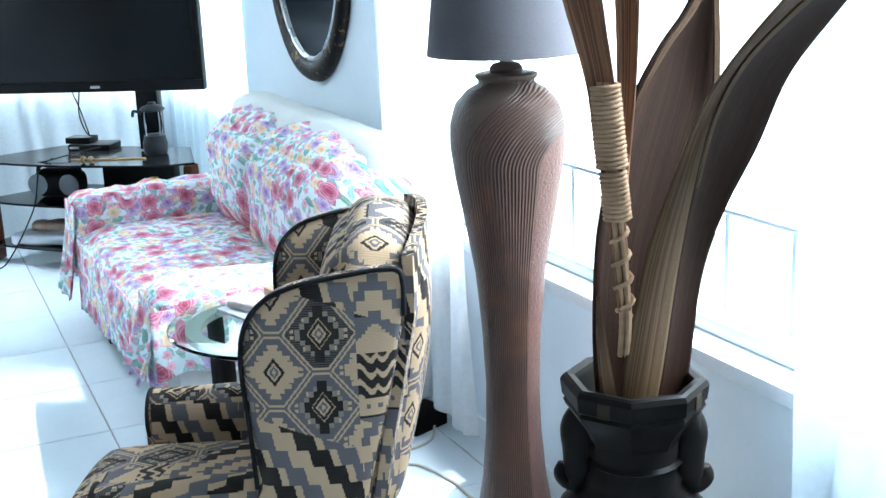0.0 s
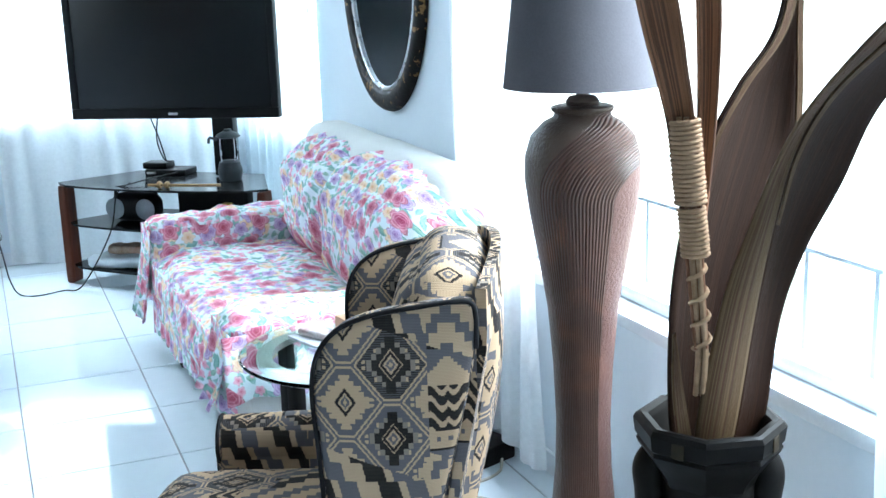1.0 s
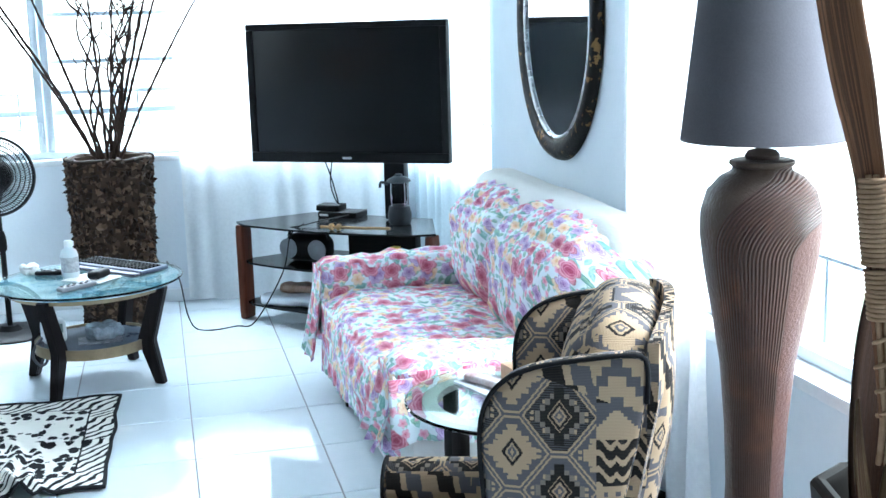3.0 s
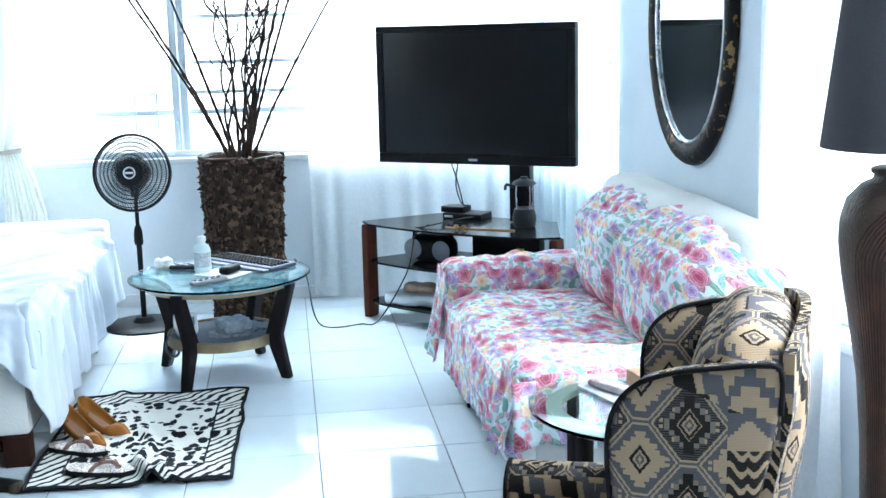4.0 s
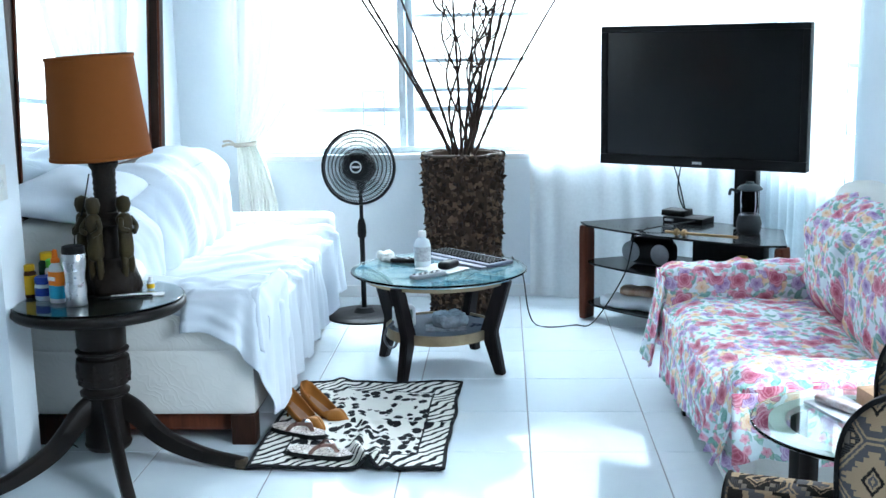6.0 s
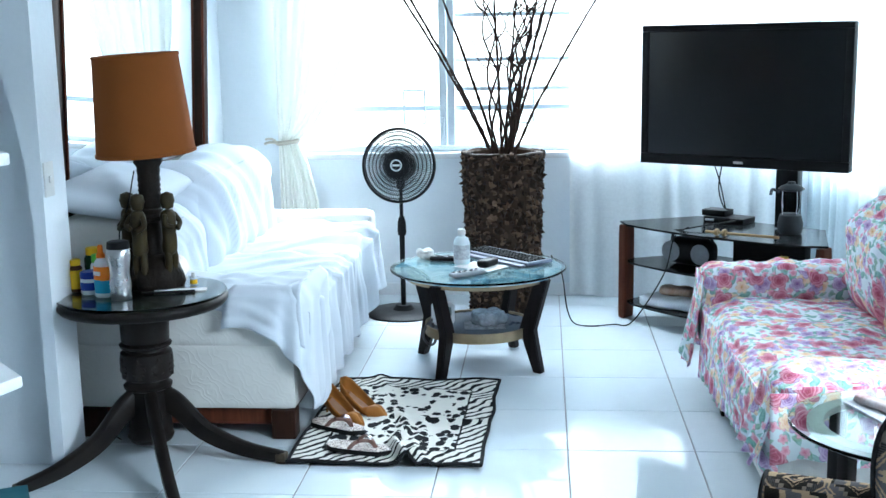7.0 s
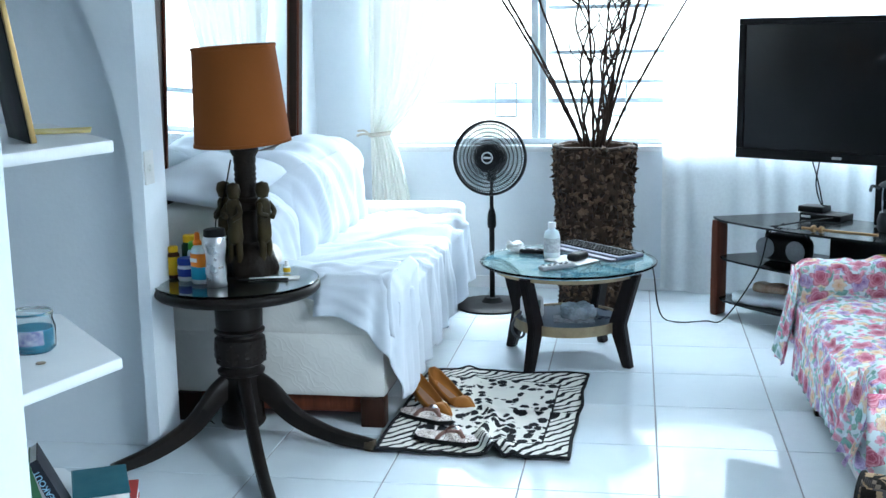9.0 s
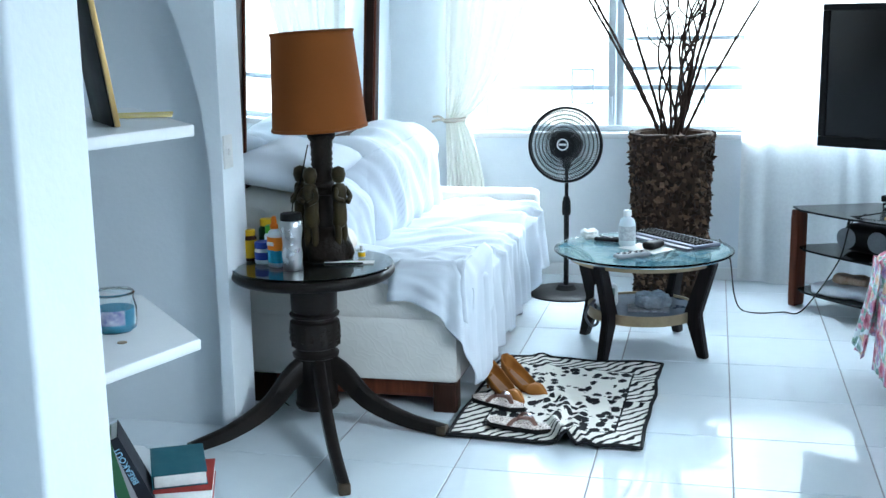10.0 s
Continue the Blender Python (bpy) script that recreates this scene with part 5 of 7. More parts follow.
part("tube", tube([(-0.045, 0, 0.03), (-0.09, -0.03, 0.0), (-0.105, -0.05, -0.04), (-0.08, -0.06, -0.075), (-0.05, -0.05, -0.06), (-0.06, -0.04, 0.02)], 0.006), plain("grey rubber tube", (0.1, 0.1, 0.11), None, 20, 0.5), sh)
solo("plastic_bag", soft((-0.07, -0.06, 0), (0.07, 0.06, 0.055), 0.02, 14, 0.02, 22, 7), plain("crumpled clear wrapping", (0.36, 0.4, 0.44), (0.12, 0.14, 0.17), 20, 0.2), "crumpled clear plastic packet on the lower shelf", "packet", pose(CX + 0.04, CY - 0.02, 0.192, 0, 0, 30), angle=180)
solo("magazine", box(-0.09, 0.09, -0.065, 0.065, 0, 0.006, 0.001), plain("printed magazine cover", (0.35, 0.36, 0.38), (0.08, 0.08, 0.1), 30, 0.3), "dark glossy magazine on the lower shelf", "magazine", pose(CX + 0.03, CY - 0.05, 0.1855, 0, 0, 5))

# ---- planter of dry twigs ----
PX, PY = -0.30, 2.60
pl = thing("planter", "tall planter covered in dark dried seed husks", "planter", pose(PX, PY, 0))
pr = lambda z: 0.172 + 0.045 * z
part("body", lathe([(0, 0), (pr(0), 0), (pr(0.4), 0.4), (pr(0.86), 0.86), (pr(0.86) - 0.03, 0.86), (pr(0.86) - 0.035, 0.8), (0, 0.8)], 48), plain("dark brown bark", (0.035, 0.022, 0.016), (0.06, 0.04, 0.028), 14, 0.9), pl)
g = Graph("dried seed husk")
isl = g.t.nodes.new("ShaderNodeNewGeometry").outputs["Random Per Island"]
# a few husks come out paler: highlights on flat chips, put into the colour
HUSK = g.done(g.mix(g.m("POWER", isl, 3.0), (0.022, 0.013, 0.009), (0.15, 0.095, 0.062)), 0.7)
rng = random.Random(5)
verts, faces = [], []
for k in range(2900):
    z = rng.uniform(0.01, 0.86)
    a = rng.uniform(0, 2 * math.pi)
    s = rng.uniform(0.016, 0.032)
    m_ = pose(0, 0, 0, 0, 0, math.degrees(a)) @ pose(pr(z) - 0.002, 0, z) @ pose(0, 0, 0, rng.uniform(0, 360), rng.uniform(70, 145), rng.uniform(-30, 30))
    b0 = len(verts)
    tip = s * rng.uniform(0.7, 1.5)
    for q in ((s * 0.55, s * 0.5, 0), (-s * 0.5, s * 0.6, 0), (-s * 0.6, -s * 0.5, 0), (s * 0.5, -s * 0.6, 0), (0, 0, tip), (0, 0, -0.004)):
        verts.append(m_ @ Vector(q))
    for i in range(4):
        faces += [(b0 + i, b0 + (i + 1) % 4, b0 + 4), (b0 + (i + 1) % 4, b0 + i, b0 + 5)]
me = bpy.data.meshes.new("husk_covering")
me.from_pydata(verts, [], faces)
me.materials.append(HUSK)
hk = new("husk_covering", me)
hk.parent = pl
tagged(hk, "rough dried husks glued all over", kind="stuff")
part("rim", tube([(0.205 * math.cos(t * math.pi / 8), 0.205 * math.sin(t * math.pi / 8), 0.858 + 0.004 * math.sin(t * 2.3)) for t in range(17)], 0.012, seg=8, n=4), HUSK, pl)
tw = thing("dry_branches", "dark dry twisted twigs standing in the planter", "branches", pose(PX, PY, 0.8))
TWIG = plain("dark bark twig", (0.02, 0.014, 0.012), (0.06, 0.035, 0.026), 40, 0.8, bump=0.6, fine=90)
# straight knotted canes
for dx, dy, top, r_ in ((-0.62, 0.06, 1.15, 0.008), (-0.66, 0.02, 1.15, 0.007), (-0.42, 0.05, 1.2, 0.0075), (0.62, 0.02, 1.12, 0.007), (0.33, 0.04, 1.25, 0.008), (0.4, -0.05, 1.25, 0.0075), (0.27, 0.0, 1.3, 0.008), (-0.06, 0.1, 1.2, 0.007), (0.1, 0.12, 1.2, 0.006)):
    pts = []
    for k in range(31):
        s = k / 30
        bend = 0.10 * dx * s * (1 - s)
        pts.append(Vector((0.28 * dx * 0.25 + dx * s ** 1.1 - bend + 0.004 * noise.noise(Vector((s * 12, dx * 9, 1))), dy * s + 0.02, top * s)))
    part("cane", tube(pts, lambda t, r_=r_: r_ * (1.15 - 0.55 * t) * (1.0 + 0.3 * (math.sin(t * 95) > 0.6)), seg=7, n=3), TWIG, tw)
# curling willow twigs
for k in range(9):
    rn = random.Random(30 + k)
    x, y = rn.uniform(-0.04, 0.06), rn.uniform(-0.04, 0.05)
    lean = rn.uniform(-0.14, 0.2)
    pts, side = [], []
    for i in range(15):
        s = i / 14
        pts.append(Vector((x + lean * s + 0.05 * math.sin(s * 11 + k * 1.7) * (0.3 + s * 0.8), y + 0.04 * math.cos(s * 9 + k), 1.0 * s)))
        if i in (7, 9, 11):
            d = rn.choice((-1, 1))
            side.append([pts[-1], pts[-1] + Vector((0.05 * d, 0.0, 0.05)), pts[-1] + Vector((0.07 * d, 0.02, 0.13)), pts[-1] + Vector((0.13 * d, 0.0, 0.19))])
    own = tube(pts, lambda t: 0.008 - 0.005 * t, seg=7, n=4)
    for sp in side:
        tube(sp, lambda t: 0.004 - 0.002 * t, own, 6, 4)
    part("twig", own, TWIG, tw)

# ---- standing fan ----
fan = thing("pedestal_fan", "black pedestal fan with a wire guard", "fan", pose(-0.84, 2.52, 0))
part("base", lathe([(0, 0), (0.2, 0), (0.205, 0.008), (0.19, 0.018), (0.06, 0.026), (0.04, 0.05), (0, 0.05)], 56), BLACKPLASTIC, fan)
part("pole", rod(0.014, 0.04, 0.5), BLACKMETAL, fan)
part("upper_pole", rod(0.010, 0.5, 0.72), BLACKMETAL, fan)
part("collar", lathe([(0, 0.43), (0.021, 0.43), (0.024, 0.45), (0.022, 0.5), (0.014, 0.53), (0, 0.53)], 24), BLACKPLASTIC, fan)
head = pose(0.0, -0.06, 0.81, 84, 0, -6)
part("motor", lathe([(0, -0.16), (0.055, -0.155), (0.074, -0.1), (0.07, -0.03), (0, -0.03)], 28, m=head), BLACKPLASTIC, fan)
part("neck", box(-0.02, 0.02, -0.02, 0.05, 0.68, 0.79, 0.006), BLACKPLASTIC, fan)
gd = thing("guard", "", "")
gd.parent = fan
FR = 0.19
part("rim", lathe([(FR - 0.006, -0.014), (FR + 0.006, -0.014), (FR + 0.009, 0.0), (FR + 0.006, 0.014), (FR - 0.006, 0.014), (FR - 0.006, -0.014)], 64, m=head), BLACKPLASTIC, gd)
for k in range(7):
    rr = 0.05 + k * 0.021
    zz = 0.05 - 0.035 * (rr / FR) ** 2
    part("ring_wire", tube([head @ Vector((rr * math.cos(t * math.pi / 16), rr * math.sin(t * math.pi / 16), zz)) for t in range(33)], 0.0030, seg=5, n=1), BLACKMETAL, gd)
for k in range(84):
    a = 2 * math.pi * k / 84
    c, s = math.cos(a), math.sin(a)
    c2, s2 = math.cos(a + 0.35), math.sin(a + 0.35)
    part("spoke_wire", tube([head @ Vector((0.036 * c, 0.036 * s, 0.054)), head @ Vector((0.11 * math.cos(a + 0.12), 0.11 * math.sin(a + 0.12), 0.042)), head @ Vector((FR * c2, FR * s2, 0.01))], 0.0032, seg=4, n=4), BLACKMETAL, gd)
part("hub_cap", lathe([(0, 0.045), (0.04, 0.047), (0.04, 0.058), (0.034, 0.062), (0, 0.063)], 32, m=head), BLACKPLASTIC, fan)
part("badge_ring", lathe([(0.024, 0.0632), (0.028, 0.066), (0.031, 0.0632), (0.024, 0.0632)], 32, m=head), SILVER, fan, "silver ring on the hub")
part("badge", box(-0.02, 0.02, -0.005, 0.005, 0.0635, 0.0655, 0.001, m=head), SILVER, fan, "small pale maker's mark")
SMOKE = clear("smoky clear blade plastic", (0.8, 0.86, 0.85), 0.0, 1.02)
for k in range(5):
    def blade(u, v, k=k):
        a = 2 * math.pi * k / 5 + (u - 0.5) * 0.9 + 0.3 * v
        r_ = 0.04 + v * 0.13
        return head @ Vector((r_ * math.cos(a), r_ * math.sin(a), (u - 0.5) * 0.035 - 0.005))
    part("blade", sheet(blade, 8, 8, 0.002), SMOKE, fan)
cable("black cable trailing from the fan over the floor", [(-0.84, 2.56, 0.02), (-0.95, 2.6, 0.004), (-1.05, 2.68, 0.004), (-1.2, 2.72, 0.004)])

# ---- pedestal table and its lamp ----
TX, TY, TZ = -1.495, 0.355, 0.6
pt = thing("pedestal_table", "black carved pedestal table with a glass top", "side table", pose(TX, TY, 0))
EBONY = plain("worn ebonised wood", (0.005, 0.0045, 0.005), (0.018, 0.014, 0.012), 7, 0.35, bump=0.2, Specular_IOR_Level=0.12)
part("top", lathe([(0, 0.545), (0.25, 0.545), (0.285, 0.552), (0.298, 0.567), (0.298, 0.58), (0.288, 0.589), (0, 0.589)], 64), EBONY, pt, angle=50)
part("glass", lathe([(0, 0.590), (0.291, 0.590), (0.294, 0.593), (0.294, 0.597), (0.291, 0.6), (0, 0.6)], 64), GLASS, pt, "clear glass plate", angle=30)
part("column", lathe([(0, 0.055), (0.07, 0.055), (0.077, 0.062), (0.082, 0.075), (0.077, 0.085), (0.075, 0.25), (0.084, 0.255), (0.086, 0.266), (0.074, 0.275), (0.07, 0.285), (0.084, 0.292), (0.09, 0.32), (0.094, 0.36), (0.09, 0.385), (0.076, 0.392), (0.074, 0.4), (0.09, 0.407), (0.092, 0.415), (0.078, 0.422), (0.084, 0.43), (0.088, 0.546), (0, 0.546)], 48), EBONY, pt, angle=40)
for k in range(8):
    a = 360 * k / 8
    lf = sheet(lambda u, v: Vector((0.096 - 0.006 * abs(2 * u - 1) + 0.004 * math.sin(v * 25) * abs(2 * u - 1), (u - 0.5) * 0.05 * math.sin(math.pi * (0.12 + v * 0.8)), 0.3 + v * 0.075)), 6, 10, 0.004)
    ob = part("carved_leaf", lf, EBONY, pt)
    ob.matrix_local = pose(0, 0, 0, 0, 0, a)
FEET = [(-1.815, -0.05), (-1.185, -0.29), (-0.995, 0.285), (-1.6, 0.66)]
for fx, fy in FEET:
    d = Vector((fx - TX, fy - TY, 0))
    L, ang = d.length, math.degrees(math.atan2(d.y, d.x))
    path = [Vector((0.06, 0, 0.215)), Vector((0.11, 0, 0.19)), Vector((L * 0.42, 0, 0.10)), Vector((L * 0.7, 0, 0.045)), Vector((L, 0, 0.022))]
    pp = smooth_path(path, 8)
    own = bmesh.new()
    rings = []
    for i, p in enumerate(pp):
        t = i / (len(pp) - 1)
        tan = (pp[min(i + 1, len(pp) - 1)] - pp[max(i - 1, 0)]).normalized()
        nrm = Vector((-tan.z, 0, tan.x))
        h, w_ = 0.045 - 0.026 * t, 0.024 - 0.006 * t
        rings.append([own.verts.new(p + nrm * h * a + Vector((0, w_ * b, 0))) for a, b in ((-1, -0.8), (-1, 0.8), (0.7, 1), (1, 0.5), (1, -0.5), (0.7, -1))])
    for a, b in zip(rings, rings[1:]):
        for k in range(6):
            own.faces.new((a[k], a[(k + 1) % 6], b[(k + 1) % 6], b[k]))
    own.faces.new(rings[0][::-1]), own.faces.new(rings[-1])
    leg = part("leg", own, EBONY, pt, angle=50)
    leg.matrix_local = pose(0, 0, 0, 0, 0, ang)
    toe = part("brass_toe", box(L - 0.03, L + 0.01, -0.02, 0.02, 0.0, 0.04, 0.008), plain("tarnished toe cap", (0.03, 0.022, 0.016), (0.1, 0.07, 0.04), 20, 0.4, 0.5), leg)

lp_ = thing("table_lamp", "carved dark table lamp with an orange cloth shade", "lamp", pose(TX + 0.015, TY + 0.10, TZ + 0.0005))
CARVED = plain("dark carved resin", (0.005, 0.004, 0.0035), (0.016, 0.011, 0.008), 12, 0.5, bump=0.6, fine=60, dist=0.006)
bumpy = lambda a, z: 1 + 0.16 * math.sin(a * 7 + z * 40) * 0.4 + 0.16 * noise.noise(Vector((math.cos(a) * 3.2, math.sin(a) * 3.2, z * 26)))
part("base", lathe([(0, 0), (0.1, 0), (0.106, 0.02), (0.098, 0.05), (0.08, 0.09), (0.045, 0.12), (0, 0.12)], 40, wobble=bumpy), CARVED, lp_, angle=70)
part("stem", lathe([(0, 0.08), (0.045, 0.08), (0.037, 0.16), (0.034, 0.22), (0.042, 0.235), (0.052, 0.24), (0.052, 0.255), (0.04, 0.265), (0.044, 0.28)] + [(0.037 + 0.004 * (i % 2), 0.285 + i * 0.009) for i in range(12)] + [(0.038, 0.40), (0.041, 0.415), (0.04, 0.43), (0.05, 0.445), (0.052, 0.458), (0.022, 0.468), (0, 0.468)], 36), CARVED, lp_, angle=50)
BRONZE = plain("bronze painted figure", (0.055, 0.042, 0.017), (0.014, 0.011, 0.008), 14, 0.42, bump=0.4, fine=70)
for a in (-160, -105, -25):
    fg = soft((-0.022, -0.02, 0.07), (0.022, 0.02, 0.2), 0.019, 10, 0.004, 30, a)
    lathe([(0, -0.025), (0.016, -0.02), (0.022, 0), (0.018, 0.018), (0, 0.025)], 16, fg, pose(0, 0, 0.222))
    tube([(-0.018, -0.006, 0.185), (-0.03, -0.016, 0.16), (-0.01, -0.026, 0.15)], 0.008, fg)
    tube([(0.018, -0.006, 0.185), (0.03, -0.016, 0.16), (0.01, -0.026, 0.145)], 0.008, fg)
    tube([(-0.01, 0, 0.09), (-0.012, -0.004, 0.06), (-0.012, 0, 0.02)], 0.011, fg)
    tube([(0.01, 0, 0.09), (0.014, -0.004, 0.06), (0.012, 0, 0.02)], 0.011, fg)
    ob = part("figurine", fg, BRONZE, lp_, "small bronze painted cherub", angle=180)
    ob.matrix_local = pose(0.08 * math.cos(radians(a)), 0.08 * math.sin(radians(a)), 0.03, 0, 0, a + 90) @ Matrix.Diagonal((1.22, 1.22, 1.28, 1))
g = Graph("orange brown linen")
lin = g.m("ADD", g.noise(180, 2), g.wave(90, None, 2.0, "Z"))
g.bump(lin, 0.3, 0.001)
LINEN = g.done(g.mix(g.m("MULTIPLY_ADD", lin, 0.5, -0.1), (0.22, 0.068, 0.016), (0.165, 0.05, 0.012)), 0.85)
sm = pose(-0.003, 0.0, 0.478, 2.0, -2.5, 0)
part("shade", lathe([(0.172, 0.0), (0.147, 0.345), (0.144, 0.345), (0.169, 0.0), (0.172, 0.0)], 64, m=sm), LINEN, lp_, "orange brown linen drum shade", angle=30)
for z, r_ in ((0.004, 0.173), (0.341, 0.149)):
    part("shade_trim", lathe([(r_ - 0.002, z - 0.006), (r_ + 0.002, z - 0.005), (r_ + 0.002, z + 0.005), (r_ - 0.002, z + 0.006), (r_ - 0.002, z - 0.006)], 64, m=sm), LINEN, lp_)
part("harp", tube([(-0.012, 0, 0.466), (-0.06, 0, 0.49), (-0.05, 0, 0.6), (0, 0, 0.68), (0.05, 0, 0.6), (0.06, 0, 0.49), (0.012, 0, 0.466)], 0.003), BLACKMETAL, lp_)
part("bulb", lathe([(0, 0.468), (0.014, 0.47), (0.015, 0.475), (0.03, 0.495), (0.028, 0.52), (0, 0.54)], 20), WHITEPLASTIC, lp_)
cable("thin lamp cord hanging behind the bottles", [(TX - 0.03, TY + 0.08, 1.02), (TX - 0.05, TY + 0.05, 0.9), (TX - 0.1, TY + 0.08, 0.78), (TX - 0.08, TY + 0.1, 0.62), (TX - 0.02, TY + 0.31, 0.6), (TX + 0.0, TY + 0.33, 0.35), (TX - 0.1, TY + 0.12, 0.02), (TX - 0.2, TY + 0.16, 0.004)], 0.0025)

fl_ = thing("travel_flask", "brushed steel travel flask with a black lid", "flask", pose(-1.525, 0.235, TZ + 0.0005))
part("body", lathe([(0, 0), (0.034, 0), (0.037, 0.004), (0.036, 0.03), (0.037, 0.06), (0.033, 0.085), (0.034, 0.11), (0.039, 0.14), (0.04, 0.172), (0.037, 0.176), (0, 0.176)], 40), STEEL, fl_)
part("lid", lathe([(0, 0.1765), (0.037, 0.1765), (0.039, 0.18), (0.037, 0.2), (0.03, 0.203), (0, 0.2)], 36), BLACKPLASTIC, fl_, "black plastic lid")


def bottle(name, label, cat, x, y, body, cap, prof, capprof, band=None, oval_=1.0, extra=None, words=None):
    b = thing(name, label, cat, pose(x, y, TZ + 0.0005, 0, 0, -25))
    sq = Matrix.Diagonal((1, oval_, 1, 1))
    part("body", lathe(prof, 28, m=sq), body, b)
    part("cap", lathe(capprof, 24), cap, b)
    if band:
        z0, z1, r_, c = band
        lb = part("label", lathe([(r_, z0), (r_, z1)], 28, m=sq), c, b, "printed label")
    return b


YEL, GRN, ORG = (plain(n, c, None, 20, 0.4, bump=0.03) for n, c in (("yellow plastic", (0.8, 0.5, 0.02)), ("green plastic", (0.12, 0.5, 0.06)), ("orange plastic", (0.85, 0.2, 0.02))))
AMBER = plain("dark amber plastic", (0.05, 0.018, 0.008), None, 20, 0.25)
DKGREEN = plain("dark green plastic", (0.01, 0.06, 0.03), None, 20, 0.3)
BLUEPL = plain("blue plastic lid", (0.03, 0.06, 0.3), None, 20, 0.35)
g = Graph("orange and blue printed label")
_, _, zz = g.xyz(g.co.outputs["Object"])
OFFLABEL = g.done(g.mix(g.m("GREATER_THAN", g.m("ADD", zz, g.m("MULTIPLY", g.noise(40, 2), 0.01)), 0.066), (0.05, 0.35, 0.55), (0.85, 0.25, 0.03)), 0.4)
sp = bottle("spray_bottle", "white insect repellent spray with an orange cap", "spray bottle", -1.605, 0.275, MILKY, ORG,
            [(0, 0), (0.028, 0), (0.031, 0.004), (0.031, 0.1), (0.025, 0.125), (0.014, 0.136), (0, 0.137)],
            [(0, 0.1375), (0.015, 0.1375), (0.015, 0.15), (0.01, 0.155), (0.009, 0.178), (0.006, 0.182), (0, 0.182)], (0.015, 0.108, 0.0316, OFFLABEL), 0.7)
part("emblem", box(-0.017, 0.017, -0.0232, -0.0224, 0.078, 0.092, 0.0003, 1), plain("white print", (0.8, 0.8, 0.8), None, 30, 0.5), sp, "plain white mark on the label")
bottle("jar", "white balm jar with a blue lid", "jar", -1.668, 0.325, MILKY, BLUEPL,
       [(0, 0), (0.03, 0), (0.034, 0.005), (0.034, 0.05), (0.03, 0.056), (0, 0.056)], [(0, 0.0565), (0.033, 0.0565), (0.034, 0.06), (0.034, 0.076), (0.031, 0.08), (0, 0.08)], (0.016, 0.044, 0.0346, BLUEPL))
bottle("pill_bottle", "brown pill bottle with a yellow cap", "bottle", -1.735, 0.36, AMBER, YEL,
       [(0, 0), (0.022, 0), (0.024, 0.004), (0.024, 0.085), (0.018, 0.094), (0, 0.094)], [(0, 0.0945), (0.02, 0.0945), (0.02, 0.113), (0.018, 0.115), (0, 0.115)], (0.012, 0.078, 0.0245, YEL))
bottle("pill_bottle", "dark green bottle with a yellow cap", "bottle", -1.71, 0.47, DKGREEN, YEL,
       [(0, 0), (0.03, 0), (0.033, 0.005), (0.033, 0.1), (0.026, 0.112), (0, 0.112)], [(0, 0.1125), (0.027, 0.1125), (0.027, 0.135), (0.024, 0.138), (0, 0.138)])
bottle("pill_bottle", "clear bottle with a bright green cap", "bottle", -1.665, 0.40, MILKY, GRN,
       [(0, 0), (0.025, 0), (0.028, 0.005), (0.028, 0.088), (0.022, 0.098), (0, 0.098)], [(0, 0.0985), (0.024, 0.0985), (0.024, 0.122), (0.02, 0.126), (0, 0.126)])
bottle("nail_polish", "tiny bottle with a white cap and yellow label", "bottle", -1.345, 0.475, MILKY, WHITEPLASTIC,
       [(0, 0), (0.012, 0), (0.013, 0.003), (0.013, 0.022), (0, 0.024)], [(0, 0.0245), (0.008, 0.0245), (0.007, 0.045), (0, 0.046)], (0.004, 0.02, 0.0134, YEL))
solo("envelope", box(-0.09, 0.09, -0.025, 0.025, 0, 0.003, 0), PAPER, "white folded paper on the glass", "paper", pose(-1.36, 0.37, TZ + 0.0008, 0, 0, 12), smooth=False)
solo("pen", tube([(-0.09, 0, 0.005), (0.09, 0, 0.005)], 0.0035, seg=8, n=1), BLACKPLASTIC, "thin dark pen beside the paper", "pen", pose(-1.39, 0.33, TZ + 0.0008, 0, 0, 14))

# light switch on the cross wall
sw = thing("light_switch", "white double light switch plate", "light switch", pose(-1.7345, 0.195, 1.02), kind="")
part("plate", box(0.0, 0.006, -0.036, 0.036, -0.058, 0.058, 0.002), WHITEPLASTIC, sw)
part("toggle", box(0.0055, 0.013, -0.008, 0.008, -0.012, 0.012, 0.002), WHITEPLASTIC, sw)

# ---- shelves in the alcove ----
def board(z, tip, inner, back_):
    """A pointed white board whose tip reaches out past the pillar."""
    own = bmesh.new()
    pts = [tip, inner, (inner[0] - 0.5, inner[1] - 0.02), (-2.3, back_[1]), back_]
    f = own.faces.new([own.verts.new((x, y, z)) for x, y in pts])
    r_ = bmesh.ops.extrude_face_region(own, geom=[f])
    bmesh.ops.translate(own, vec=(0, 0, -0.028), verts=[v for v in r_["geom"] if isinstance(v, bmesh.types.BMVert)])
    bmesh.ops.bevel(own, geom=own.edges[:], offset=0.003, segments=1, affect="EDGES")
    return own


